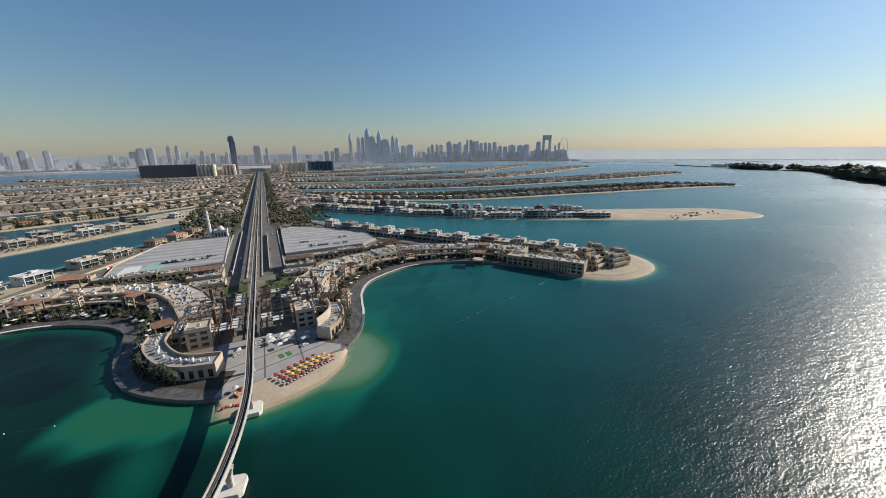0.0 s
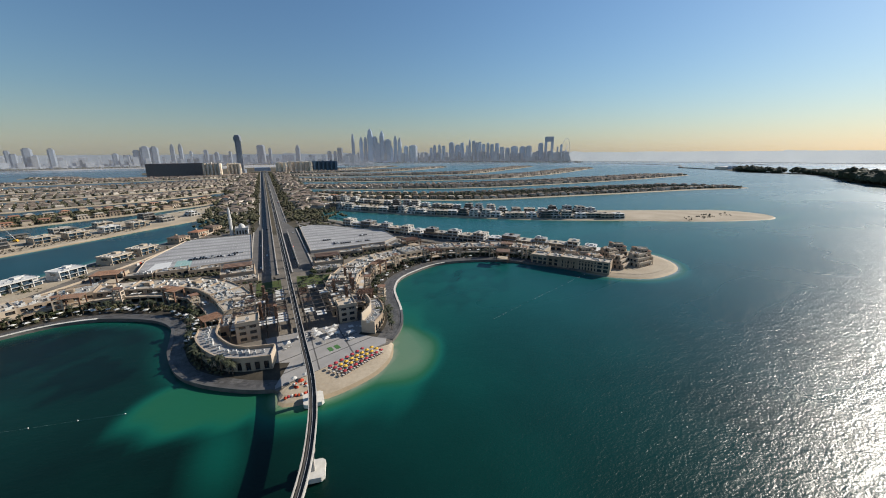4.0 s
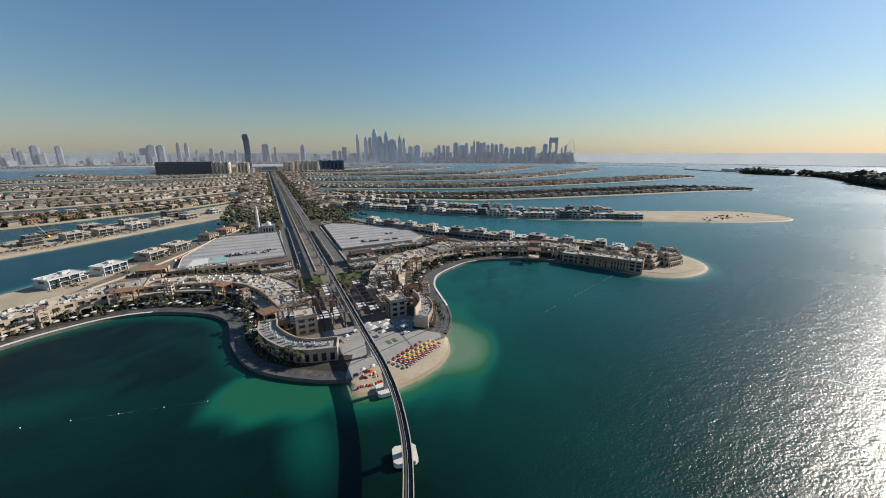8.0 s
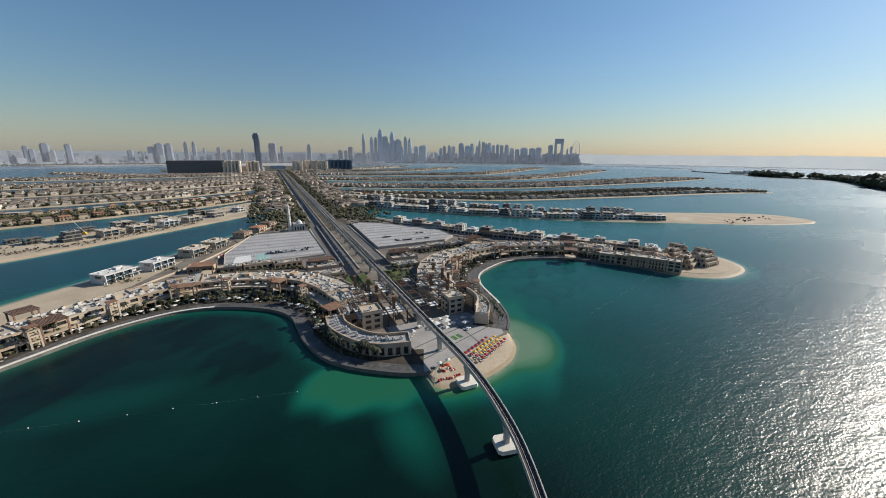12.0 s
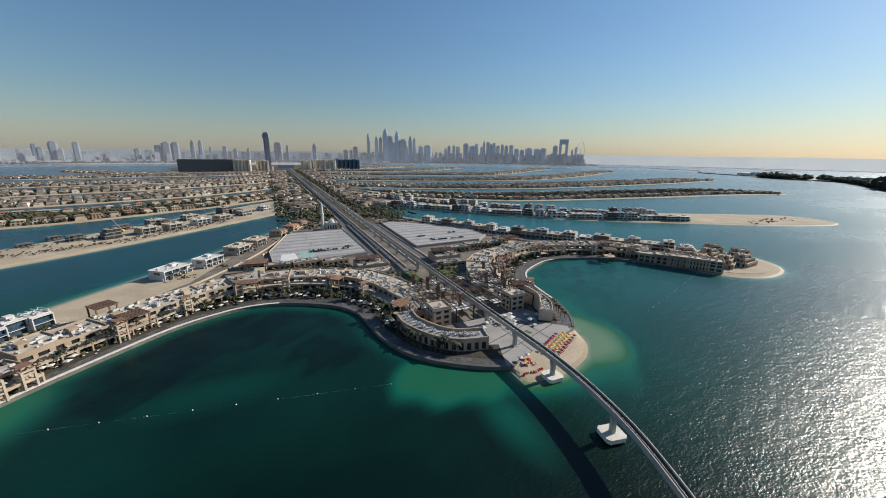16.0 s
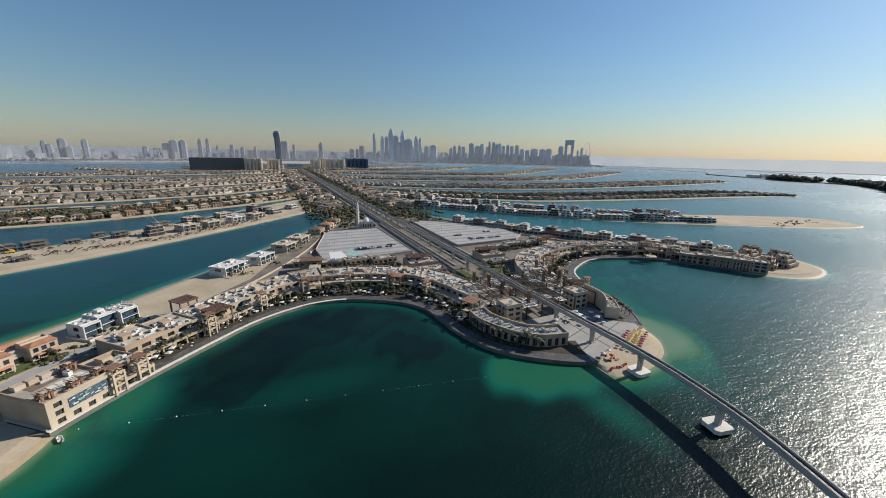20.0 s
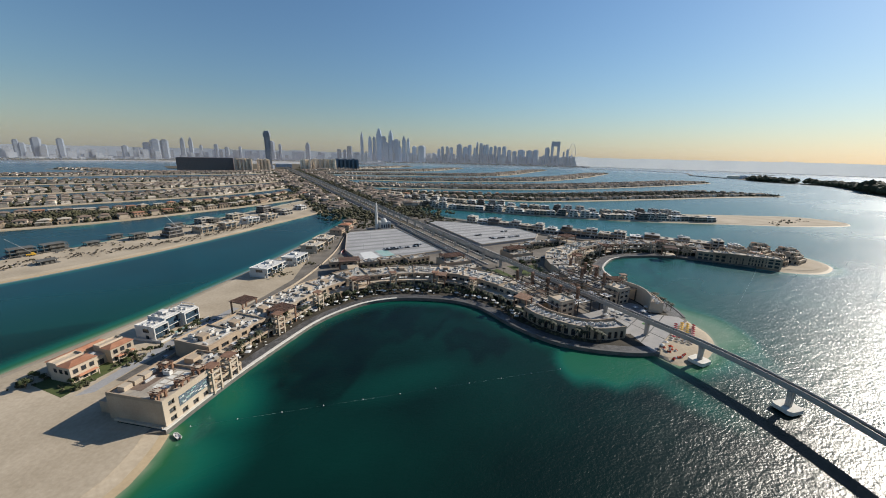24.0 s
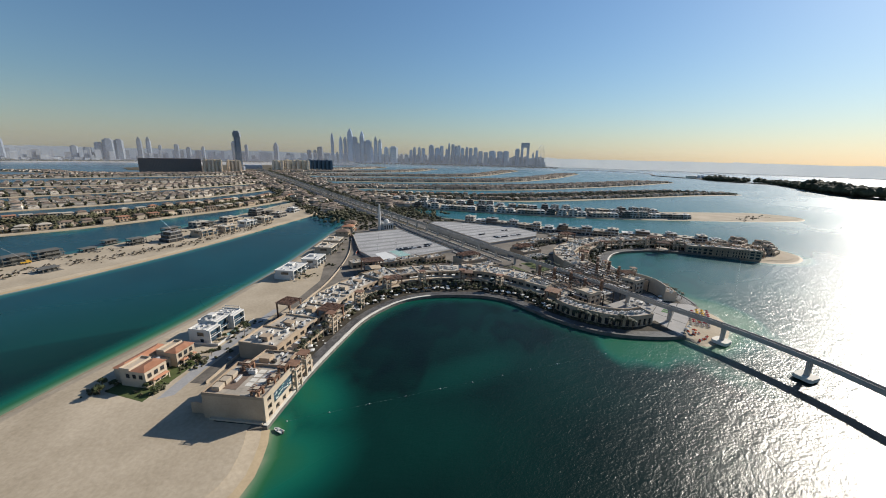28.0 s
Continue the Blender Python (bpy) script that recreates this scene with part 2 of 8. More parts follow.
# patches where the ripples lie down
_pt = _waves(0.004, 0.5, 0.5, 3)
_calm = _N("ShaderNodeMapRange")
_calm.inputs["From Min"].default_value, _calm.inputs["From Max"].default_value = 0.36, 0.60
_calm.inputs["To Min"].default_value, _calm.inputs["To Max"].default_value = 0.88, 1.0
_L(_pt.outputs["Fac"], _calm.inputs["Value"])
_nrm = None
for _w, _d in ((_w1, 0.23), (_w2, 0.42)):
    _bp = _N("ShaderNodeBump"); _bp.inputs["Distance"].default_value = _d
    _L(_w.outputs["Fac"], _bp.inputs["Height"]); _L(_calm.outputs[0], _bp.inputs["Strength"])
    if _nrm:
        _L(_nrm.outputs[0], _bp.inputs["Normal"])
    _nrm = _bp
_dif, _glo, _mix, _fr = _N("ShaderNodeBsdfDiffuse"), _N("ShaderNodeBsdfGlossy"), _N("ShaderNodeMixShader"), _N("ShaderNodeFresnel")
_fr.inputs["IOR"].default_value = 1.333
_rg = _N("ShaderNodeMath"); _rg.operation = 'MULTIPLY'; _rg.inputs[1].default_value = 0.285
_L(_calm.outputs[0], _rg.inputs[0]); _L(_rg.outputs[0], _glo.inputs["Roughness"])
_k = _N("ShaderNodeMath"); _k.operation = 'MULTIPLY_ADD'; _k.inputs[1].default_value = 0.74; _k.inputs[2].default_value = 0.004
_L(_fr.outputs[0], _k.inputs[0]); _L(_k.outputs[0], _mix.inputs[0])
# bluer water in the canals and out at sea: sky reflection put into colour
_clr = _N("ShaderNodeAttribute"); _clr.attribute_name = "sky_tint"
_blue = _N("ShaderNodeMix"); _blue.data_type, _blue.blend_type = 'RGBA', 'MULTIPLY'
_blue.inputs[7].default_value = (1.0, 0.97, 1.75, 1)
_L(_clr.outputs["Fac"], _blue.inputs[0]); _L(_ramp.outputs[0], _blue.inputs[6])
_L(_blue.outputs[2], _dif.inputs["Color"])
_L(_nrm.outputs[0], _glo.inputs["Normal"])
_L(_dif.outputs[0], _mix.inputs[1]); _L(_glo.outputs[0], _mix.inputs[2])
_L(_mix.outputs[0], _nt.nodes["Material Output"].inputs["Surface"])
_nt.nodes.remove(_b)

# haze as a pale sheet, denser towards the ground, lit by sun and sky
M_HAZE, _nt, _b = node_mat("haze_sheet", 1.0)
_N, _L = _nt.nodes.new, _nt.links.new
_tc = _N("ShaderNodeTexCoord"); _sep = _N("ShaderNodeSeparateXYZ"); _L(_tc.outputs["Object"], _sep.inputs[0])
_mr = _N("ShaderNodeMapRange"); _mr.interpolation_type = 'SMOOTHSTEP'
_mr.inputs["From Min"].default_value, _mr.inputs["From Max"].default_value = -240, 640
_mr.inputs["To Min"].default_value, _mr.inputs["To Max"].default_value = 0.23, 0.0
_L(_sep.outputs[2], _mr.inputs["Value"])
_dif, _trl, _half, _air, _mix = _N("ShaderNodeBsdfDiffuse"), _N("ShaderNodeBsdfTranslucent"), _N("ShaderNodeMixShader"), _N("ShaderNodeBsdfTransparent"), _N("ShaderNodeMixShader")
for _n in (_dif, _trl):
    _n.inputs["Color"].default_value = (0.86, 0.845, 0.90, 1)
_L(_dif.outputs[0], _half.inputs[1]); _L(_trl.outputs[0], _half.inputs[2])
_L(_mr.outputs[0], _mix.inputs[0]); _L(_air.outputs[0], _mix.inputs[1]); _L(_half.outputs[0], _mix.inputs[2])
_L(_mix.outputs[0], _nt.nodes["Material Output"].inputs["Surface"])
_nt.nodes.remove(_b)

# the farthest coast: haze put into its colour, translucent so backlight brightens it
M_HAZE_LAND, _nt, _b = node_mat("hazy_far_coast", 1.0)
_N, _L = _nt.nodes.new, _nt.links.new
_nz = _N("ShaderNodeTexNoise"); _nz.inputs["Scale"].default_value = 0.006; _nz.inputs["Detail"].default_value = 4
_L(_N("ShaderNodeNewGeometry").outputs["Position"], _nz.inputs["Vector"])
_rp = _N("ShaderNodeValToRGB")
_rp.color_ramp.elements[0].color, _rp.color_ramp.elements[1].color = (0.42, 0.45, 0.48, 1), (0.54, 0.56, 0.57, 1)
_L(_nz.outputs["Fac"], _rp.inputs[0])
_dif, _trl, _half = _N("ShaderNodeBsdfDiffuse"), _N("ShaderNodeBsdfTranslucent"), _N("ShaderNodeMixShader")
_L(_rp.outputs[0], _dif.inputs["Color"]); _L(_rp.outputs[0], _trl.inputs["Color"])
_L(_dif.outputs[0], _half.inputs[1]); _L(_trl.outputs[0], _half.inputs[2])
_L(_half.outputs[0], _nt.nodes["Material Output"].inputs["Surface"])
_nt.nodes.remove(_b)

# ---- building helpers ----
# plan axes: p across the causeway, s along it towards the city
PALM = pose(-8, 296, 0, 0, 0, 23.77)
PALM_INV = PALM.inverted()
GROUND = 2.0


def mesh_from(bm, name, mats):
    me = bpy.data.meshes.new(name)
    bm.to_mesh(me)
    bm.free()
    for m in (mats if isinstance(mats, (list, tuple)) else [mats]):
        me.materials.append(m)
    return me


def part(name, bm, material, parent, label=""):
    if len(bm.verts) < 4000:
        bmesh.ops.remove_doubles(bm, verts=bm.verts, dist=0.0005)
    ob = new(name, mesh_from(bm, name, material))
    ob.parent = parent
    return tagged(ob, label)


def thing(name, label, category, m=None, group="", kind=""):
    ob = new(name)
    ob.empty_display_size = 1
    ob.matrix_world = PALM if m is None else m
    return tagged(ob, label, category, group, kind)


def solid(name, bm, material, label="", category="", m=None, group="", kind=""):
    ob = new(name, mesh_from(bm, name, material))
    ob.matrix_world = PALM if m is None else m
    return tagged(ob, label, category, group, kind)


def prism(bm, pts, z0, z1, mat=0):
    """An upright prism over a plan polygon."""
    lo = [bm.verts.new((x, y, z0)) for x, y in pts]
    hi = [bm.verts.new((x, y, z1)) for x, y in pts]
    n = len(pts)
    area = sum(pts[i][0] * pts[(i + 1) % n][1] - pts[(i + 1) % n][0] * pts[i][1] for i in range(n))
    if area < 0:
        lo.reverse(), hi.reverse()
    fs = [bm.faces.new(hi), bm.faces.new(list(reversed(lo)))]
    for i in range(n):
        j = (i + 1) % n
        fs.append(bm.faces.new((lo[i], lo[j], hi[j], hi[i])))
    for f in fs:
        f.material_index = mat
    return fs


def box(bm, x0, x1, y0, y1, z0, z1, mat=0):
    return prism(bm, ((x0, y0), (x1, y0), (x1, y1), (x0, y1)), z0, z1, mat)


def boxc(bm, cx, cy, z0, sx, sy, sz, mat=0):
    return box(bm, cx - sx / 2, cx + sx / 2, cy - sy / 2, cy + sy / 2, z0, z0 + sz, mat)


def rod(bm, a, b, r0, r1=None, n=6, mat=0):
    a, b = Vector(a), Vector(b)
    r1 = r0 if r1 is None else r1
    d = (b - a).normalized()
    side = d.orthogonal().normalized()
    up = d.cross(side)
    ring = [[bm.verts.new(c + (side * math.cos(2 * math.pi * i / n) + up * math.sin(2 * math.pi * i / n)) * r) for i in range(n)]
            for c, r in ((a, r0), (b, r1))]
    for i in range(n):
        j = (i + 1) % n
        bm.faces.new((ring[0][i], ring[0][j], ring[1][j], ring[1][i])).material_index = mat
    bm.faces.new(list(reversed(ring[0]))).material_index = mat
    bm.faces.new(ring[1]).material_index = mat


def flat(name, pts, z, material, label, kind="structure", category="", thick=0.0, m=None):
    bm = bmesh.new()
    if thick:
        prism(bm, pts, z - thick, z)
    else:
        bm.faces.new([bm.verts.new((x, y, z)) for x, y in pts])
    bmesh.ops.triangulate(bm, faces=[f for f in bm.faces if len(f.verts) > 4])
    bmesh.ops.recalc_face_normals(bm, faces=bm.faces)
    if not thick:
        for f in bm.faces:
            if f.normal.z < 0:
                f.normal_flip()
    return solid(name, bm, material, label, category, m=m, kind=kind)


def smooth_line(pts, step):
    """A Catmull-Rom curve through plan points, cut into even steps."""
    P = [np.array(q, float) for q in pts]
    P = [2 * P[0] - P[1]] + P + [2 * P[-1] - P[-2]]
    out = []
    for i in range(1, len(P) - 2):
        for k in range(12):
            t = k / 12
            a, b, c, d = P[i - 1:i + 3]
            out.append(0.5 * (2 * b + (c - a) * t + (2 * a - 5 * b + 4 * c - d) * t * t + (3 * b - a - 3 * c + d) * t ** 3))
    out.append(P[-2])
    out = np.array(out)
    dist = np.concatenate([[0], np.cumsum(np.hypot(*np.diff(out, axis=0).T))])
    k = max(2, int(round(dist[-1] / step)) + 1)
    at = np.linspace(0, dist[-1], k)
    return np.stack([np.interp(at, dist, out[:, 0]), np.interp(at, dist, out[:, 1])], 1)


def shifted(line, d):
    """The line moved to its left by d."""
    t = np.gradient(line, axis=0)
    t /= np.hypot(t[:, 0], t[:, 1])[:, None]
    return line + np.stack([-t[:, 1], t[:, 0]], 1) * np.reshape(d, (-1, 1) if np.ndim(d) else (1, 1))


def mirror(line, side):
    return np.array(line) * (side, 1)


def loft(bm, lines, heights, mat=0):
    """A sheet through lines of equal count at given heights."""
    rows = [[bm.verts.new((x, y, z if np.isscalar(z) else z[i])) for i, (x, y) in enumerate(ln)] for ln, z in zip(lines, heights)]
    for r in range(len(rows) - 1):
        for i in range(len(rows[0]) - 1):
            f = bm.faces.new((rows[r][i], rows[r][i + 1], rows[r + 1][i + 1], rows[r + 1][i]))
            f.normal_update()
            if f.normal.z < 0:
                f.normal_flip()
            f.material_index = mat[r] if isinstance(mat, (list, tuple)) else mat


# ---- plan of the shores, half of it; the other half mirrors it ----
BAYS = {-1: smooth_line([(17, -129), (30, -123), (50, -108), (63, -91), (71, -66), (73, -48), (77, -25), (92, -6), (122, 11), (148, 14),
                         (170, 7), (190, -5), (209, -23), (233, -48), (249, -67), (260, -81)], 4.0),
        1: smooth_line([(17, -128), (30, -122), (50, -109), (64, -90), (72, -66), (76, -45), (82, -22), (97, 1), (130, 20), (150, 24),
                        (170, 22), (208, 7), (236, -22), (250, -41), (262, -63)], 4.0)}
TIPS = {-1: smooth_line([(259, -81), (263, -95), (274, -111), (304, -122), (340, -101), (364, -87), (377, -63), (377, -40), (356, -13), (338, 8), (293, 57),
                         (260, 101), (216, 159), (162, 243), (112, 322), (75, 385), (58, 425)], 8.0),
        1: smooth_line([(262, -63), (276, -86), (304, -103), (340, -101), (364, -87), (377, -63), (377, -40), (356, -13), (338, 8), (293, 57),
                        (260, 101), (216, 159), (162, 243), (112, 322), (75, 385), (58, 425)], 8.0)}
BEACH = smooth_line([(-15, -131), (-14, -142), (5, -145), (20, -142), (34, -136), (45, -125), (51, -110)], 4.0)
FROND1 = smooth_line([(60, 500), (100, 480), (180, 396), (260, 312), (345, 233), (427, 174), (530, 113), (658, 38), (755, 4), (793, 8)], 12.0)
FROND1_FAR = smooth_line([(40, 750), (75, 718), (138, 650), (253, 500), (326, 410), (376, 345), (446, 275), (560, 225), (683, 166), (798, 100), (812, 40)], 12.0)
FRONDS = {  # near shore on each side; the land is some 185 deep along s at the root
    "two": ([(60, 800), (112, 711), (224, 604), (300, 555), (376, 505), (450, 470), (540, 448), (690, 425), (898, 397), (1154, 365), (1370, 318)],) * 2,
    "three": ([(60, 1070), (150, 960), (282, 839), (391, 785), (480, 745), (614, 700), (760, 660), (900, 640), (1080, 640)],
              [(60, 1070), (150, 970), (282, 880), (391, 830), (476, 800), (614, 755), (778, 728), (1083, 726), (1497, 750), (1880, 805)]),
    "four": ([(60, 1330), (200, 1200), (432, 1050), (547, 1008), (644, 975), (723, 940), (900, 900)],
             [(60, 1400), (250, 1270), (450, 1180), (673, 1118), (954, 1085), (1208, 1150), (1529, 1292), (2150, 1640)]),
    "five": ([(60, 1560), (250, 1400), (472, 1311), (616, 1286), (741, 1262), (900, 1215), (1100, 1180)],
             [(60, 1800), (350, 1640), (650, 1540), (920, 1500), (1143, 1545), (1576, 1840), (2040, 2180)]),
    "six": ([(60, 1860), (300, 1760), (631, 1705), (870, 1655), (1012, 1638), (1200, 1630)],
            [(60, 2150), (400, 2040), (700, 2030), (1000, 2150), (1400, 2500)]),
    "seven": ([(60, 2060), (250, 1900), (547, 1800), (766, 1893), (919, 2094), (1112, 2258)],
              [(60, 2400), (400, 2380), (800, 2600), (1100, 2900)]),
}

# ---- the sea, one sheet to the horizon ----
def far_rise(d):
    """The earth's far rim, drawn in."""
    return 107.0 * np.clip((d - 4200) / 2900, 0, 1) ** 2


def shore_distance(px, py, lines):
    best = np.full(px.shape, 1e9)
    for ln in lines:
        for (ax, ay), (bx, by) in zip(ln[:-1], ln[1:]):
            dx, dy = bx - ax, by - ay
            t = np.clip(((px - ax) * dx + (py - ay) * dy) / (dx * dx + dy * dy + 1e-9), 0, 1)
            best = np.minimum(best, np.hypot(px - ax - t * dx, py - ay - t * dy))
    return best


def sea():
    def axis(lo, hi, step, far):
        mid = list(np.arange(lo, hi + 1, step))
        a, g = [], step
        while lo - sum(a) > -far:
            g *= 1.35
            a.append(min(g, 260))
        left = lo - np.cumsum(a)
        b, g = [], step
        while hi + sum(b) < far:
            g *= 1.35
            b.append(min(g, 260))
        return np.array(list(left[::-1]) + mid + list(hi + np.cumsum(b)))
    xs, ys = axis(-420, 480, 4.0, 7200), axis(-330, 320, 4.0, 7200)
    X, Y = np.meshgrid(xs, ys)
    flatx, flaty = X.ravel(), Y.ravel()
    near = (np.abs(flatx) < 1500) & (flaty < 1500) & (flaty > -700)
    sand_lines, wall_lines = [], []
    for side in (-1, 1):
        sand_lines += [mirror(TIPS[side], side)[::2], mirror(FROND1, side)[::2], mirror(FROND1_FAR, side)[::2]]
        sand_lines += [mirror(smooth_line(FRONDS["two"][0], 30), side)]
        wall_lines += [mirror(BAYS[side], side)[::2]]
    sand_lines.append(BEACH)
    shallow = np.zeros(flatx.shape)
    ds = shore_distance(flatx[near], flaty[near], sand_lines)
    dw = shore_distance(flatx[near], flaty[near], wall_lines)
    nx, ny = flatx[near], flaty[near]
    v = np.exp(-ds / np.where(nx > 0, 13.0, 12.0)) * 0.95
    v = np.maximum(v, 0.42 * np.exp(-dw / 13.0))
    # the sandy shelves off the beach and the bays' mouths
    fade = lambda a, lo, hi: np.clip((a - lo) / (hi - lo), 0, 1)
    ease = lambda a, lo, hi: fade(a, lo, hi) ** 2 * (3 - 2 * fade(a, lo, hi))
    lobe_r = BAYS[1][(BAYS[1][:, 0] < 90) & (BAYS[1][:, 1] < -20) & (BAYS[1][:, 0] > 46)]
    ripple = 5.0 * np.sin(nx * 0.09 + 1.0) * np.sin(ny * 0.07) + 3.0 * np.sin(nx * 0.21 - ny * 0.17)
    d1 = shore_distance(nx, ny, [lobe_r, BEACH[3:]]) + ripple
    round_off = lambda cx, cy, rx, ry: np.hypot((nx - cx) / rx, (ny - cy) / ry) + ripple * 0.006
    v = np.maximum(v, 0.80 * (1 - ease(round_off(43, -113, 46, 52), 0.45, 1.1)))
    v = np.maximum(v, 0.50 * np.exp(-(d1 / 34.0) ** 2) * ease(-ny, 0, 70) * ease(nx, -30, 30))
    v = np.maximum(v, 0.54 * (1 - ease(round_off(-42, -121, 48, 34) + ripple * 0.014, 0.45, 1.12)))
    # open water, paler to the right: reflected light partly put into the colour
    bay = 0.15 - 0.06 * ease(-ny, 120, 220)
    open_left = bay + (0.17 - bay + 0.23 * fade(ny, -270, -30)) * fade(nx, -40, 70)
    v = np.maximum(v, np.where(ny > 60, np.where(nx > 0, 0.46, 0.28), np.maximum(0.22 * fade(ny, -70, 60), open_left)))
    for cx, cy, rx, ry, amt in ((-262, -100, 34, 26, 0.56), (-238, -66, 20, 36, 0.50), (150, -30, 90, 45, 0.42), (-37, -160, 14, 34, 0.36), (-160, -88, 60, 26, 0.23)):
        v = np.maximum(v, amt * np.exp(-(((nx - cx) / rx) ** 2 + ((ny - cy) / ry) ** 2)))
    # dark reef and weed on the bays' floors: patches with paler hearts
    for cx, cy, rx, ry, deep in ((-190, -46, 24, 26, 0.11), (-196, -72, 18, 14, 0.13), (-158, -30, 30, 26, 0.10), (-120, -26, 30, 22, 0.10), (-106, -70, 17, 20, 0.13), (-172, -8, 30, 10, 0.08),
                                 (128, -10, 26, 16, 0.16), (166, -16, 28, 16, 0.14), (116, -58, 17, 24, 0.15), (150, -48, 26, 20, 0.10), (-66, -52, 12, 26, 0.10)):
        wob = 0.30 * np.sin(nx * 0.13 + cx) * np.sin(ny * 0.17 + cy) + 0.18 * np.sin(nx * 0.31 - ny * 0.25)
        q = np.sqrt(((nx - cx) / rx) ** 2 + ((ny - cy) / ry) ** 2) + wob
        v -= 0.42 * deep * (1 - ease(q, 0.75, 1.15)) * (0.55 + 0.45 * ease(q, 0.3, 0.8))
    shallow[near] = np.clip(v, 0.02, 1)
    shallow[~near] = np.where(flaty[~near] > 100, np.where(flatx[~near] < 0, 0.30, 0.46), np.where(flatx[~near] < 0, 0.06, 0.22))
    wx = np.array([PALM @ Vector((x, y, 0)) for x, y in zip(flatx, flaty)])
    z = far_rise(np.hypot(wx[:, 0], wx[:, 1]))
    nxs, nys = len(xs), len(ys)
    idx = np.arange(nxs * nys).reshape(nys, nxs)
    faces = np.stack([idx[:-1, :-1], idx[:-1, 1:], idx[1:, 1:], idx[1:, :-1]], -1).reshape(-1, 4)
    me = bpy.data.meshes.new("sea")
    me.from_pydata(np.stack([flatx, flaty, z], 1).tolist(), [], faces.tolist())
    mix_in = lambda a, lo, hi: np.clip((a - lo) / (hi - lo), 0, 1)
    # blue of the reflected sky, laid over canals and the right-hand sea
    sky_tint = np.where(flatx < 0, mix_in(flaty, 40, 150), np.maximum(mix_in(flaty, 40, 150), 0.15 + 0.65 * mix_in(flatx, 50, 260)))
    me.attributes.new("sky_tint", 'FLOAT', 'POINT').data.foreach_set("value", sky_tint.astype(np.float32))
    at = me.attributes.new("shallow", 'FLOAT', 'POINT')
    at.data.foreach_set("value", shallow.astype(np.float32))
    me.materials.append(M_WATER)
    for poly in me.polygons:
        poly.use_smooth = True
    ob = new("water", me)
    ob.matrix_world = PALM
    tagged(ob, "deep green sea with glittering small waves", "sea", kind="structure")


sea()


def haze_sheet():
    """An added sheet ring standing in for haze before the far shore, folded so that it takes the light evenly from
    every side.
    """
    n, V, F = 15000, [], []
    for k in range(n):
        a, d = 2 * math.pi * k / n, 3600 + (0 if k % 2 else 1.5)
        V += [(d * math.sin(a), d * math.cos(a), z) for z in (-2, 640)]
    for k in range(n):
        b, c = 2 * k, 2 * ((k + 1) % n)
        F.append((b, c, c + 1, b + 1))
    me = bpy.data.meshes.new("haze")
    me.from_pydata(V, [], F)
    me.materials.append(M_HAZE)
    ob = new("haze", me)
    ob.visible_shadow = False   # keeps the folds from shading each other
    tagged(ob, "thin pale sheet standing in for haze before the far shore", "haze", kind="structure")


haze_sheet()

# ---- the land ----
def island():
    pts = [(-15, -131), (0, -124), (20, -118), (48, -111)]
    right = [tuple(q) for q in BAYS[1] if q[1] > -107 or q[0] > 200]
    right += [tuple(q) for q in shifted(TIPS[1], 9.0)]
    left_bay = [tuple(q) for q in mirror(BAYS[-1], -1)]
    left_tip = [tuple(q) for q in mirror(shifted(TIPS[-1], 9.0), -1)]
    ring = pts + right + left_tip[::-1] + left_bay[::-1]
    flat("ground", ring, GROUND - 0.1, M_GROUND, "dusty paved and sandy ground of the island", thick=5.0)
    for side in (-1, 1):
        T = TIPS[side]
        bm = bmesh.new()
        loft(bm, [mirror(shifted(T, o), side) for o in (-5, 0, 3.0, 9.6)], [-1.2, 0.02, 0.8, GROUND - 0.06], [1, 1, 0])
        solid("beach", bm, [M_SAND, M_SAND_WET], "narrow sloping strip of pale sand", "beach", kind="structure")
        # the open sand of the tip and the bare plots behind the waterfront
        if side < 0:
            tip = [tuple(q) for q in mirror(shifted(T, 8.5), side) if q[1] < 175]
            cut = [(-170, 165), (-195, 92), (-225, 52), (-259, 10), (-284, -24), (-270, -58), (-262, -72)]
        else:
            tip = [tuple(q) for q in mirror(shifted(T, 8.5), side) if q[1] < 60]
            cut = [(262, 34), (272, -14), (268, -44)]
        flat("sand_flat", tip + cut, GROUND - 0.05, M_SAND, "smooth open sand at the island tip", category="sand")
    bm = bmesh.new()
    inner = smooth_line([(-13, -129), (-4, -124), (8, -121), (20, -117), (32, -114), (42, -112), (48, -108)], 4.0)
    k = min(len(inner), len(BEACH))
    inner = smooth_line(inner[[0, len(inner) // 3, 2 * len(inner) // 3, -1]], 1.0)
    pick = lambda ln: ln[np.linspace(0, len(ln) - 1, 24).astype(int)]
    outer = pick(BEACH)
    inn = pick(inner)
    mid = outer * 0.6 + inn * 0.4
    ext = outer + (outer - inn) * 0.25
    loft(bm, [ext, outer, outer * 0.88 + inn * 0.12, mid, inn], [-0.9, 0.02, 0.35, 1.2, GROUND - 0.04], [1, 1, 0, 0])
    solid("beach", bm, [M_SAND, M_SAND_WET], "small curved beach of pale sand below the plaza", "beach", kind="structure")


island()
TRUNK = [(60, 395), (66, 440), (100, 470), (110, 700), (120, 1000), (140, 1500), (170, 2100), (260, 2300), (420, 2500), (620, 2650), (300, 3100), (200, 3600),
         (-200, 3600), (-300, 3100), (-700, 2650), (-640, 2380), (-420, 2180), (-170, 2000), (-140, 1500), (-120, 1000), (-110, 700), (-100, 470), (-66, 440), (-60, 395)]
flat("ground", TRUNK, GROUND - 0.12, M_SOIL, "planted ground along the causeway", thick=4.0)


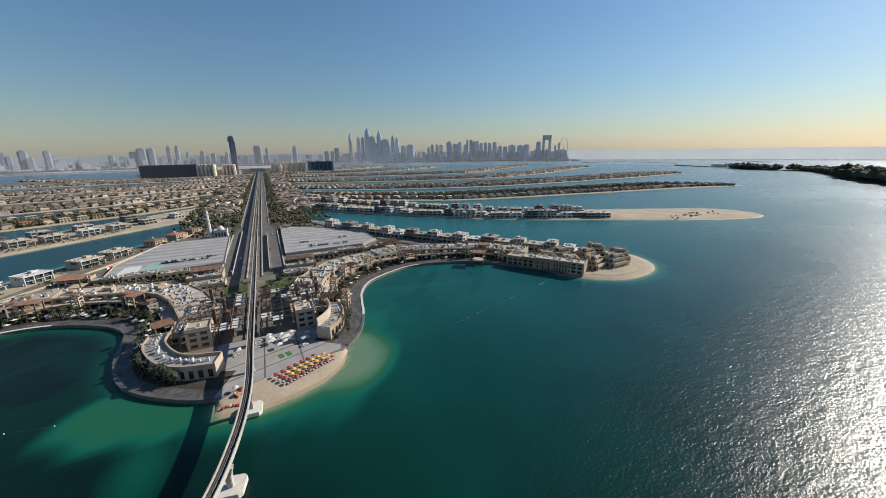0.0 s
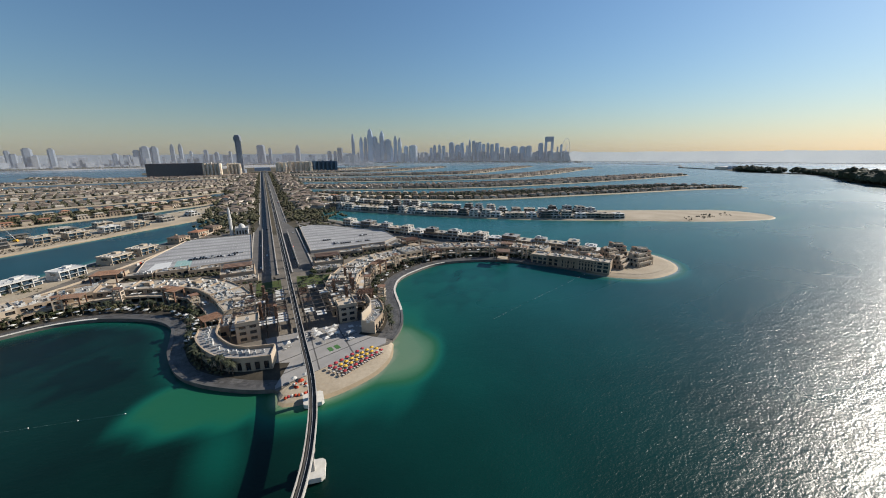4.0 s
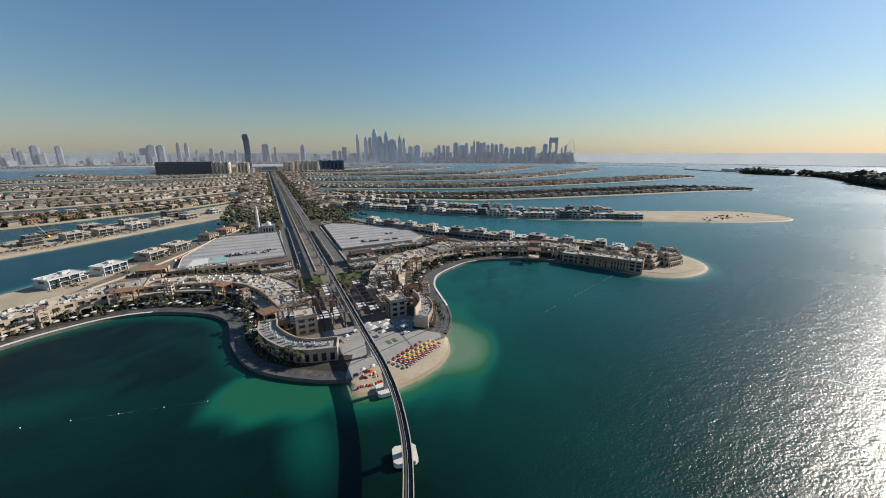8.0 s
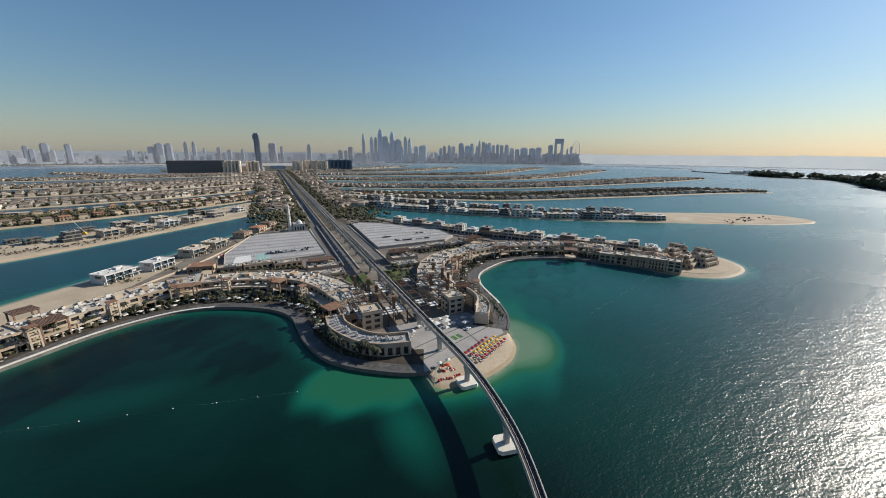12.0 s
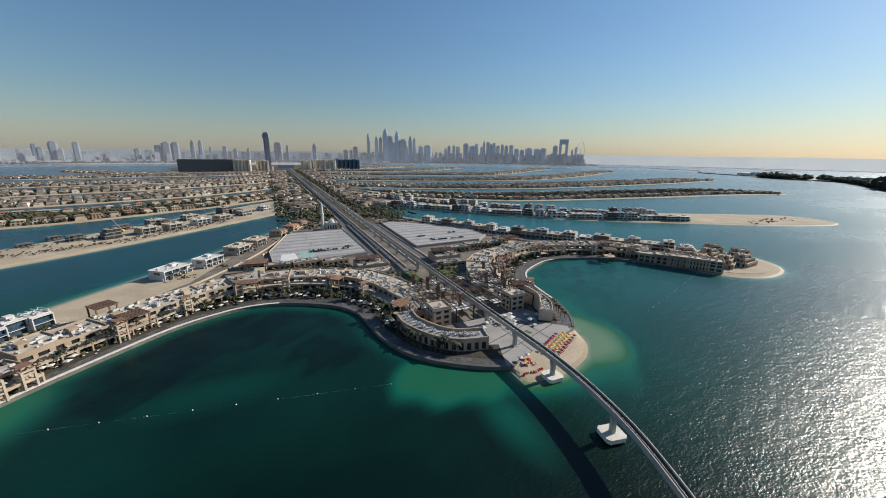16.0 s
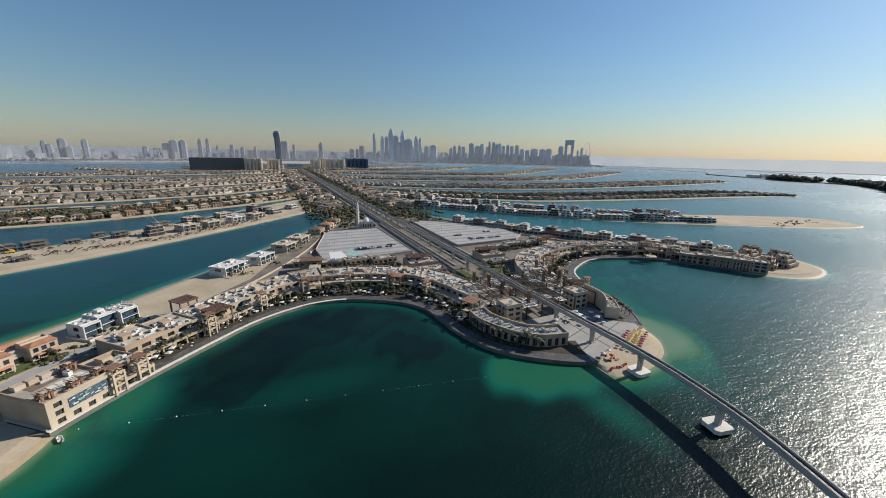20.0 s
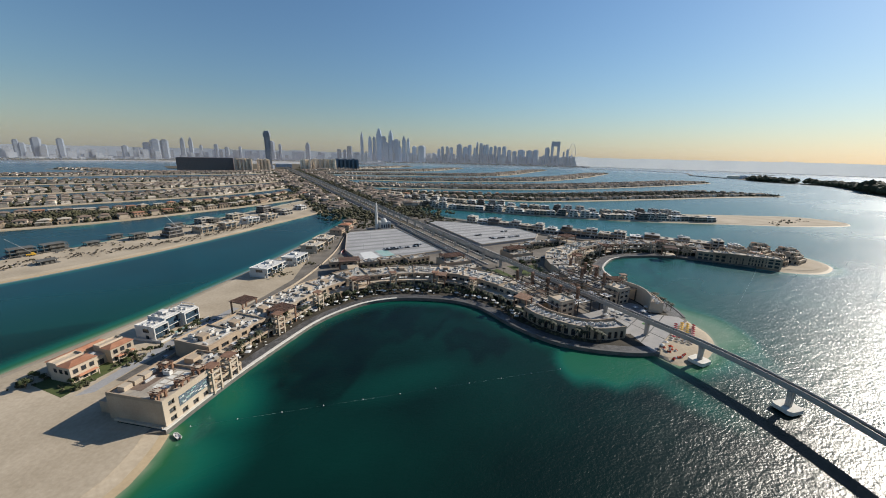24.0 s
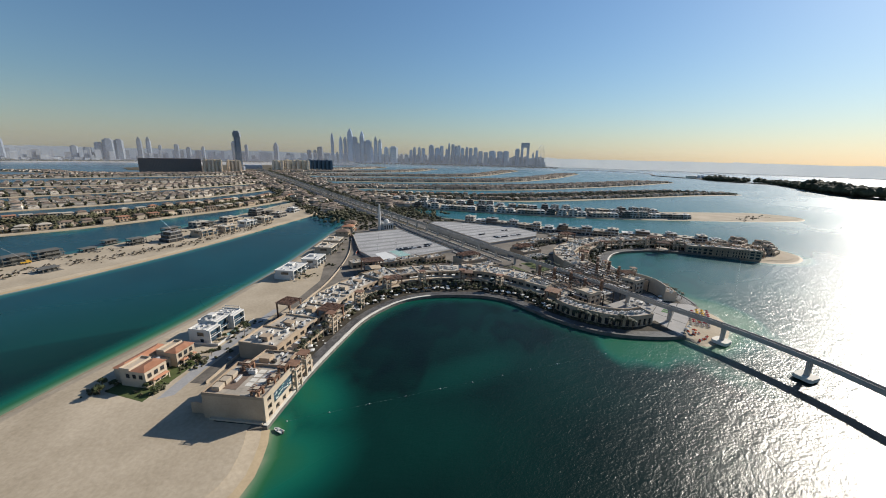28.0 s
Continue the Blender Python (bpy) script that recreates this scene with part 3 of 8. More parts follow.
def frond(name, near, side, depth=185, far=None):
    ln = near if isinstance(near, np.ndarray) else smooth_line(near, 22)
    n = len(ln)
    if far is None:
        taper = np.clip((n - 1 - np.arange(n)) / 9.0, 0.02, 1) ** 0.6
        slope = np.gradient(ln, axis=0)
        c = np.abs(slope[:, 0]) / np.hypot(slope[:, 0], slope[:, 1])
        w = depth * np.clip(c, 0.62, 1) * taper * 0.92
        far_ln = shifted(ln, w)
    else:
        far_ln = far[np.linspace(0, len(far) - 1, n).astype(int)]
    d = far_ln - ln
    wd = np.hypot(d[:, 0], d[:, 1])[:, None]
    e = np.minimum(10.0 / np.maximum(wd, 1), 0.45)
    lines = [ln - d * e * 0.4, ln, ln + d * e * 0.4, ln + d * e, far_ln - d * e, far_ln - d * e * 0.4, far_ln, far_ln + d * e * 0.4]
    bm = bmesh.new()
    loft(bm, [mirror(q, side) for q in lines], [-1.2, 0.02, 0.8, GROUND - 0.2, GROUND - 0.2, 0.8, 0.02, -1.2], [1, 1, 0, 2, 0, 1, 1])
    solid("ground", bm, [M_SAND, M_SAND_WET, M_SAND if name == "one" else M_SOIL], "long curved island arm with sand shores", "island", kind="structure")
    return ln, far_ln


ARMS = {}
for _side in (-1, 1):
    _n = len(FROND1)
    ARMS["one", _side] = frond("one", FROND1, _side, far=smooth_line(FROND1_FAR[::3], 3.0))
    for _k, _v in FRONDS.items():
        ARMS[_k, _side] = frond(_k, _v[0 if _side < 0 else 1], _side)


# the right-hand walk begins where the plaza ends
WALKS = {-1: BAYS[-1], 1: BAYS[1][np.argmax(BAYS[1][:, 0] > 50):]}


def promenade(side):
    B = WALKS[side]
    bm = bmesh.new()
    l0, l1 = mirror(shifted(B, -0.3), side), mirror(shifted(B, 1.3 if side > 0 else 1.7), side)
    loft(bm, [l0, l1], [GROUND + 0.4] * 2)
    loft(bm, [l0, l0], [GROUND + 0.4, GROUND + 0.1])
    loft(bm, [l1, l1], [GROUND + 0.4, GROUND - 0.3])
    bmesh.ops.recalc_face_normals(bm, faces=bm.faces)
    for f in bm.faces:
        c = f.calc_center_median()
        f.material_index = 0 if (abs(c.x) > 125 if side < 0 else (70 < c.x < 150 and c.y > -70)) else 1
    solid("seawall_coping", bm, [M_COPING, M_SLAB], "pale stone coping of the curved seawall", "seawall", kind="structure")
    bm = bmesh.new()
    loft(bm, [mirror(shifted(B, -0.12), side)] * 2, [GROUND + 0.1, -2.5])
    solid("seawall", bm, M_SEAWALL, "dark wet concrete seawall", "seawall", kind="structure")
    bm = bmesh.new()
    edge = 7.5 if side < 0 else 11.0
    loft(bm, [mirror(shifted(B, 1.3), side), mirror(shifted(B, edge), side)], [GROUND + 0.02] * 2)
    solid("promenade", bm, M_PAVE, "grey block paved waterfront promenade", "pavement", kind="structure")
    # dark soil of the bed also stands in for shade on this strip
    bm = bmesh.new()
    loft(bm, [mirror(shifted(B, edge), side), mirror(shifted(B, 24.0), side)], [GROUND + 0.015] * 2)
    solid("planting_bed", bm, M_SOIL_D, "dark planted strip between promenade and shops", "planting", kind="structure")


for _side in (-1, 1):
    promenade(_side)

# mainland and far shores
def far_sheet(name, pts, mat, label, z=2.5):
    """Flat land far off, given in world metres by shore points; it runs on to the rim."""
    bm = bmesh.new()
    near_row, rows = pts, []
    for k in range(9):
        f = k / 8
        row = []
        for x, y in near_row:
            d = math.hypot(x, y)
            g = d + (7080 - d) * f ** 1.3
            row.append(bm.verts.new((x * g / d, y * g / d, (z + 9 * f if k else -1.0) + float(far_rise(g)))))
        rows.append(row)
    for r in range(8):
        for i in range(len(pts) - 1):
            bm.faces.new((rows[r][i], rows[r][i + 1], rows[r + 1][i + 1], rows[r + 1][i]))
    bmesh.ops.recalc_face_normals(bm, faces=bm.faces)
    if sum(f.normal.z for f in bm.faces) < 0:
        bmesh.ops.reverse_faces(bm, faces=bm.faces)
    solid(name, bm, mat, label, "coast", m=Matrix.Identity(4), kind="structure")


far_sheet("mainland", [(-5200, 1900), (-4200, 2500), (-3600, 2700), (-3190, 2960), (-2900, 2960), (-2620, 2950), (-2560, 3200), (-2200, 3350), (-1900, 3300),
                       (-1500, 3050), (-1100, 3250), (-950, 3900), (-820, 4500), (-740, 4560), (-300, 4600), (300, 4560), (640, 4480), (1100, 4520), (1500, 4300), (1900, 4400), (2050, 4700)],
          M_CITY_GROUND, "flat hazy city shore far away")

# ---- the monorail ----
RAIL = smooth_line([(-62, -330), (-38, -270), (-13, -212), (-4, -180), (0, -145), (0, -100), (0, 0), (0, 300), (0, 900), (0, 1600), (0, 2450)], 6.0)
RAIL_TOP = 13.4


def guideway():
    rail = thing("monorail_viaduct", "pale concrete monorail viaduct curving over the water", "viaduct")
    def strip(name, a, b, z0, z1, mat, label=""):
        bm = bmesh.new()
        lines = [shifted(RAIL, b), shifted(RAIL, b), shifted(RAIL, a), shifted(RAIL, a), shifted(RAIL, b)]
        rows = [[bm.verts.new((x, y, z)) for x, y in ln] for ln, z in zip(lines, (z0, z1, z1, z0, z0))]
        for r in range(4):
            for i in range(len(RAIL) - 1):
                bm.faces.new((rows[r][i], rows[r][i + 1], rows[r + 1][i + 1], rows[r + 1][i]))
        bmesh.ops.remove_doubles(bm, verts=bm.verts, dist=0.001)
        bmesh.ops.recalc_face_normals(bm, faces=bm.faces)
        part(name, bm, mat, rail, label)
    strip("deck", -1.75, 1.75, RAIL_TOP - 1.5, RAIL_TOP - 0.9, M_CONC)
    strip("box_girder", -1.2, 1.2, RAIL_TOP - 2.9, RAIL_TOP - 1.5, M_CONC)
    strip("trough_floor", -1.42, 1.42, RAIL_TOP - 0.895, RAIL_TOP - 0.80, M_TRACK, "dark trough floor between the parapets")
    strip("parapet", 1.42, 1.75, RAIL_TOP - 0.9, RAIL_TOP + 0.25, M_CONC)
    strip("parapet", -1.75, -1.42, RAIL_TOP - 0.9, RAIL_TOP + 0.25, M_CONC)
    strip("track_beam", 0.6, 0.95, RAIL_TOP - 0.8, RAIL_TOP - 0.45, M_TRACK)
    strip("track_beam", -0.95, -0.6, RAIL_TOP - 0.8, RAIL_TOP - 0.45, M_TRACK)
    strip("power_rail", -0.06, 0.06, RAIL_TOP - 0.8, RAIL_TOP - 0.55, M_METAL)


guideway()


def rail_pier(in_water):
    t = thing("monorail_pier", "flared concrete pier" + (" on a wide white footing in the sea" if in_water else " beside the road"), "pier", group="monorail piers")
    bm = bmesh.new()
    top = RAIL_TOP - 2.9
    z0 = 2.6 if in_water else 0.5
    secs = [(z0, 1.0, 1.1), (top - 3.2, 1.0, 1.1), (top - 1.2, 1.5, 1.1), (top, 1.75, 1.2)]
    rings = [[bm.verts.new((sx * a, sy * b, z)) for sx, sy in ((-1, -1), (1, -1), (1, 1), (-1, 1))] for z, a, b in secs]
    for r in range(3):
        for i in range(4):
            bm.faces.new((rings[r][i], rings[r][(i + 1) % 4], rings[r + 1][(i + 1) % 4], rings[r + 1][i]))
    bm.faces.new(rings[-1])
    bmesh.ops.bevel(bm, geom=[e for e in bm.edges if abs(e.verts[0].co.z - e.verts[1].co.z) > 0.5], offset=0.2, segments=2, affect='EDGES')
    part("column", bm, M_CONC, t)
    if in_water:
        bm = bmesh.new()
        prism(bm, [(-4.6, -3.2), (-3.4, -4.4), (3.4, -4.4), (4.6, -3.2), (4.6, 3.2), (3.4, 4.4), (-3.4, 4.4), (-4.6, 3.2)], 0.6, 2.6)
        part("pile_cap", bm, M_COPING, t, "wide white pile cap")
        for px in (-2.6, 2.6):
            for py in (-2.4, 2.4):
                bm = bmesh.new()
                rod(bm, (px, py, -4), (px, py, 0.6), 0.7, n=10)
                part("pile", bm, M_CONC, t)
    else:
        bm = bmesh.new()
        boxc(bm, 0, 0, 1.6, 3.0, 3.2, 0.9)
        part("base", bm, M_CONC, t)
    return t


def on_rail(s):
    """Place and heading on the line at a given s."""
    i = int(np.argmin(np.abs(RAIL[:, 1] - s)))
    a, b = RAIL[max(i - 1, 0)], RAIL[min(i + 1, len(RAIL) - 1)]
    return float(np.interp(s, RAIL[:, 1], RAIL[:, 0])), math.degrees(math.atan2(-(b[0] - a[0]), b[1] - a[1]))


_pw, _pl = rail_pier(True), rail_pier(False)
for _i, _s in enumerate((-187, -145, -229, -271, -313)):
    _p, _h = on_rail(_s)
    if _i == 0:
        _pw.matrix_world = PALM @ pose(_p, _s, 0, 0, 0, _h)
    else:
        copy_thing(_pw, PALM @ pose(_p, _s, 0, 0, 0, _h))
for _i, _s in enumerate([-112, -80, -48, -16] + list(range(16, 1330, 32))):
    if _i == 0:
        _pl.matrix_world = PALM @ pose(0, _s, 0)
    else:
        copy_thing(_pl, PALM @ pose(0, _s, 0))

# ---- roads ----
flat("road", [(-24, 350), (-8.5, 350), (-9, 2450), (-24, 2450)], GROUND + 0.03, M_ASPHALT, "dark asphalt carriageway beside the monorail")
flat("road", [(6, 350), (16, 350), (16, 2450), (6, 2450)], GROUND + 0.03, M_ASPHALT, "dark asphalt carriageway beside the monorail")
flat("road", [(-31, 62), (-8, 62), (-8.5, 350), (-24, 350), (-31, 285)], GROUND + 0.03, M_ASPHALT, "dark asphalt carriageway beside the monorail")
flat("road", [(6, 62), (26, 62), (26, 290), (16, 350), (6, 350)], GROUND + 0.03, M_ASPHALT, "dark asphalt carriageway beside the monorail")
for _a, _b, _y0, _y1, _h in ((-32.2, -31.0, 60, 285, 1.1), (-8.0, -7.0, 60, 2450, 1.1), (5.0, 6.0, 60, 2450, 1.1), (26.0, 27.2, 60, 290, 1.1),
                             (-25.2, -24.0, 352, 2450, 0.9), (16.0, 17.2, 352, 2450, 0.9), (12.2, 12.8, 74, 262, 4.2), (-20.6, -20.1, 74, 300, 2.6)):
    bm = bmesh.new()
    box(bm, _a, _b, _y0, _y1, GROUND - 0.2, GROUND + _h)
    solid("retaining_wall", bm, M_CONC, "long low concrete wall along the road", "wall", kind="structure")
bm = bmesh.new()
for _x in (-18.5, -13.8, 10.5, 14.2):
    for _k in range(0, 190):
        _y = 70 + _k * 12
        box(bm, _x - 0.08, _x + 0.08, _y, _y + 4, GROUND + 0.035, GROUND + 0.05)
solid("lane_markings", bm, M_LINE, "white dashed lane lines", "road marking", kind="stuff")
for _side in (-1, 1):
    _rd = smooth_line([(38 * _side, 560), (70 * _side, 380), (118 * _side, 250), (150 * _side, 165), (190 * _side, 92), (220 * _side, 52), (255 * _side, 8), (285 * _side, -32)], 6.0)
    bm = bmesh.new()
    loft(bm, [shifted(_rd, -4), shifted(_rd, 4)], [GROUND + 0.02] * 2)
    solid("road", bm, M_GROUND, "narrow dusty service road behind the waterfront", "road", kind="structure")
    for _o in ((4.4,) if _side < 0 else (-4.6,)):
        bm = bmesh.new()
        loft(bm, [shifted(_rd, _o), shifted(_rd, _o + 0.25)], [GROUND + 1.6] * 2)
        loft(bm, [shifted(_rd, _o)] * 2, [GROUND - 0.2, GROUND + 1.6])
        loft(bm, [shifted(_rd, _o + 0.25)] * 2, [GROUND - 0.2, GROUND + 1.6])
        solid("boundary_wall", bm, M_PLASTER2, "low plastered wall beside the service road", "wall", kind="structure")

flat("verge", [(-36, 258), (30, 258), (34, 480), (-40, 480)], GROUND - 0.02, M_SOIL, "planted verge beside the road", category="verge")

# ---- car decks ----
def car_deck(side):
    pts = [(30, 122), (128, 110), (132, 165), (108, 262), (34, 262)] if side < 0 else [(30, 128), (120, 132), (142, 152), (140, 205), (70, 285), (32, 305)]
    pts = [(side * a, b) for a, b in pts]
    flat("car_park_deck", pts, GROUND + 2.6, M_PARKING, "pale concrete parking deck", category="car park", thick=3.2)
    bm = bmesh.new()
    for i in range(len(pts)):
        a, b = Vector((*pts[i], 0)), Vector((*pts[(i + 1) % len(pts)], 0))
        d = (b - a).normalized()
        nrm = Vector((-d.y, d.x, 0)) * 0.15
        prism(bm, [tuple((a + nrm).xy), tuple((b + nrm).xy), tuple((b - nrm).xy), tuple((a - nrm).xy)], GROUND + 2.5, GROUND + 3.5)
    solid("deck_parapet", bm, M_PLASTER2, "low parapet round the parking deck", "wall", kind="structure")
    return pts


DECKS = {s_: car_deck(s_) for s_ in (-1, 1)}


# ---- waterfront buildings ----
_rw = random.Random(11)
FRONTS = {-1: smooth_line([(44, -36), (52, -10), (62, 14), (78, 31), (95, 41), (118, 48), (141, 50), (164, 43), (187, 28), (206, 9), (223, -7), (239, -22), (248, -32)], 19.5),
          1: smooth_line([(44, -36), (52, -10), (62, 14), (80, 34), (104, 45), (128, 49), (152, 51), (176, 46), (200, 38), (222, 26), (240, 10), (250, -6), (255, -12)], 19.5)}


def local_frame(a, b):
    """A frame at a whose x runs to b."""
    ang = math.degrees(math.atan2(b[1] - a[1], b[0] - a[0]))
    return PALM @ pose(a[0], a[1], 0, 0, 0, ang), math.hypot(b[0] - a[0], b[1] - a[1]), math.radians(ang)


def to_local(q, a, ang):
    dx, dy = q[0] - a[0], q[1] - a[1]
    return (dx * math.cos(ang) + dy * math.sin(ang), -dx * math.sin(ang) + dy * math.cos(ang))


def window(parent, x0, x1, z0, z1, y, mat=M_GLASS, out=-1, frame_mat=M_DARKMETAL, bars=1):
    """A pane with its frame and bars on a face that looks along out * y."""
    bm = bmesh.new()
    box(bm, x0 + 0.08, x1 - 0.08, min(y, y + out * 0.05), max(y, y + out * 0.05), z0 + 0.08, z1 - 0.08, 0)
    e = y + out * 0.12
    lo, hi = min(y, e), max(y, e)
    for u0, u1, v0, v1 in ((x0, x1, z0, z0 + 0.12), (x0, x1, z1 - 0.12, z1), (x0, x0 + 0.12, z0 + 0.12, z1 - 0.12), (x1 - 0.12, x1, z0 + 0.12, z1 - 0.12)):
        box(bm, u0, u1, lo, hi, v0, v1, 1)
    for k in range(bars):
        c = x0 + (x1 - x0) * (k + 1) / (bars + 1)
        box(bm, c - 0.05, c + 0.05, lo, hi, z0 + 0.12, z1 - 0.12, 1)
    return part("window", bm, [mat, frame_mat], parent)


def pierced_wall(bm, length, z0, z1, holes, y0, y1, x_start=0.0):
    """A wall along x with rectangular holes (x0, x1, z0, z1) that do not overlap in x."""
    x = x_start
    for a, b, c, d in sorted(holes):
        if a > x + 0.01:
            box(bm, x, a, y0, y1, z0, z1)
        if c > z0 + 0.01:
            box(bm, a, b, y0, y1, z0, c)
        if d < z1 - 0.01:
            box(bm, a, b, y0, y1, d, z1)
        x = b
    if x < length - 0.01:
        box(bm, x, length, y0, y1, z0, z1)


def inset_poly(poly, d):
    c = np.mean(poly, axis=0)
    return [tuple(np.array(q) + (c - q) / np.hypot(*(c - q)) * d * 1.3) for q in np.array(poly)]


def ring_wall(bm, poly, inner, z0, z1):
    n = len(poly)
    for i in range(n):
        j = (i + 1) % n
        prism(bm, [poly[i], poly[j], inner[j], inner[i]], z0, z1)


def front_unit(a, b, a2, b2, k):
    m, L, ang = local_frame(a, b)
    la2, lb2 = to_local(a2, a, ang), to_local(b2, a, ang)
    wing = _rw.random() < 0.5
    top = 10.4 + _rw.choice((0, 0.0, 0.7, 1.3))
    mat = _rw.choice((M_PLASTER, M_PLASTER, M_PLASTER2))
    t = thing("waterfront_building", "two storey sand-plastered shop building with roof terrace", "building", m, "curved waterfront row")
    poly = [(0, 0.7), (L, 0.7), lb2, la2]
    bm = bmesh.new()
    prism(bm, poly, GROUND - 0.5, top - 1.0)
    part("body", bm, mat, t)
    # upper front wall with deep openings
    n = max(2, int(L / 5.2))
    holes, step = [], L / n
    for i in range(n):
        w = step * _rw.choice((0.55, 0.62, 0.7))
        c = (i + 0.5) * step
        holes.append((c - w / 2, c + w / 2, 6.8, 9.2))
    bm = bmesh.new()
    pierced_wall(bm, L, 5.9, top, holes, 0.0, 0.55)
    part("upper_wall", bm, mat, t)
    for h in holes:
        window(t, *h, 0.69, out=-1, bars=2)
    # ground floor: shopfronts behind an arcade with a terrace on top
    bm = bmesh.new()
    box(bm, 0.4, L - 0.4, 0.55, 0.66, GROUND, 5.4)
    part("shopfront", bm, M_GLASS, t, "dark glazed shopfront")
    dep = 8.0
    bm = bmesh.new()
    box(bm, 0.15, L - 0.15, -dep, 0.5, 5.45, 5.9)
    part("terrace", bm, M_PLASTER2, t, "pale terrace slab over the arcade")
    bm = bmesh.new()
    box(bm, 0.15, L - 0.15, -dep - 0.15, -dep + 0.15, 5.9, 6.9)
    part("balustrade", bm, mat, t)
    nc = max(2, int(L / 6))
    for i in range(nc + 1):
        x = 0.6 + (L - 1.2) * i / nc
        bm = bmesh.new()
        boxc(bm, x, -dep + 0.5, GROUND - 0.3, 0.8, 0.8, 3.75 + GROUND - 0.3)
        boxc(bm, x, -dep + 0.5, GROUND - 0.3, 1.1, 1.1, 0.9)
        part("column", bm, mat, t)
    bm = bmesh.new()
    prism(bm, inset_poly(poly, 0.5), top - 1.0, top - 0.85)
    part("roof", bm, M_ROOFTOP, t, "dusty flat roof")
    bm = bmesh.new()
    ring_wall(bm, poly, inset_poly(poly, 0.45), top - 1.0, top + 0.1)
    part("parapet", bm, mat, t)
    if wing or k % 3 == 1:
        bm = bmesh.new()
        x = L * _rw.uniform(0.2, 0.6)
        boxc(bm, x + 1.5, 12, top - 0.85, 4.5, 5.5, 2.7)
        part("stair_hut", bm, mat, t, "small plastered stair hut on the roof")
    # pipes, ducts and small plant crowd the roof
    bm = bmesh.new()
    for i in range(16):
        u, v = _rw.uniform(0.08, 0.86), _rw.uniform(0.12, 0.86)
        fx0, fx1 = la2[0] * v, L + (lb2[0] - L) * v
        x, y = fx0 + (fx1 - fx0) * u, 0.7 + v * (min(la2[1], lb2[1]) - 2.5)
        if _rw.random() < 0.4:
            boxc(bm, x, y, top - 0.845, _rw.uniform(2.5, 6.0), _rw.uniform(0.35, 0.7), _rw.uniform(0.4, 0.9), _rw.randrange(2))
        else:
            boxc(bm, x, y, top - 0.845, _rw.uniform(0.7, 2.2), _rw.uniform(0.7, 1.8), _rw.uniform(0.5, 1.6), _rw.randrange(3))
    tagged(part("roof_plant", bm, [M_FABRIC_W, M_METAL, M_DARKMETAL], t, "crowded pale ducts and roof plant"), kind="stuff")
    # canvas shades on the terrace
    for i in range(_rw.randint(1, 3)):
        x = _rw.uniform(2.0, max(2.5, L - 4))
        bm = bmesh.new()
        boxc(bm, x + 1.4, -4.6, 8.5, 3.0, 3.0, 0.12)
        rod(bm, (x + 1.4, -4.6, 5.9), (x + 1.4, -4.6, 8.5), 0.06)
        part("sunshade", bm, M_FABRIC_W, t, "square white canvas shade")
    return t, poly, top


def timber_pergola(p, s, w, d, top, rot, base=GROUND, roofed=True):
    t = thing("timber_pergola", "brown timber pergola with a flat slatted roof", "pergola", PALM @ pose(p, s, 0, 0, 0, rot), "pergolas")
    for sx in (-1, 1):
        for sy in (-1, 1):
            bm = bmesh.new()
            boxc(bm, sx * (w / 2 - 0.9), sy * (d / 2 - 0.9), base, 0.8, 0.8, top - base - 0.6)
            part("post", bm, M_WOOD, t)
    bm = bmesh.new()
    for sy in (-1, 1):
        box(bm, -w / 2 + 0.3, w / 2 - 0.3, sy * (d / 2 - 0.9) - 0.25, sy * (d / 2 - 0.9) + 0.25, top - 0.8, top - 0.2)
    for sx in (-1, 1):
        box(bm, sx * (w / 2 - 0.9) - 0.25, sx * (w / 2 - 0.9) + 0.25, -d / 2 + 1.2, d / 2 - 1.2, top - 0.8, top - 0.2)
    part("beam_frame", bm, M_WOOD, t)
    bm = bmesh.new()
    if roofed:
        box(bm, -w / 2, w / 2, -d / 2, d / 2, top - 0.2, top + 0.1)
        part("roof", bm, M_DARKROOF, t)
        bm = bmesh.new()
    k = int(w / 0.9)
    for i in range(k):
        x = -w / 2 + (i + 0.5) * w / k
        box(bm, x - 0.12, x + 0.12, -d / 2 - 0.3, d / 2 + 0.3, top + 0.1, top + 0.32)
    tagged(part("slatting", bm, M_WOOD, t), kind="stuff")
    bm = bmesh.new()
    box(bm, -w / 2 + 1.5, w / 2 - 1.5, -d / 2 + 1.5, d / 2 - 1.5, base + 3.4, base + 3.8)
    part("inner_floor", bm, M_PLASTER2, t, "pale floor slab half way up")
    return t


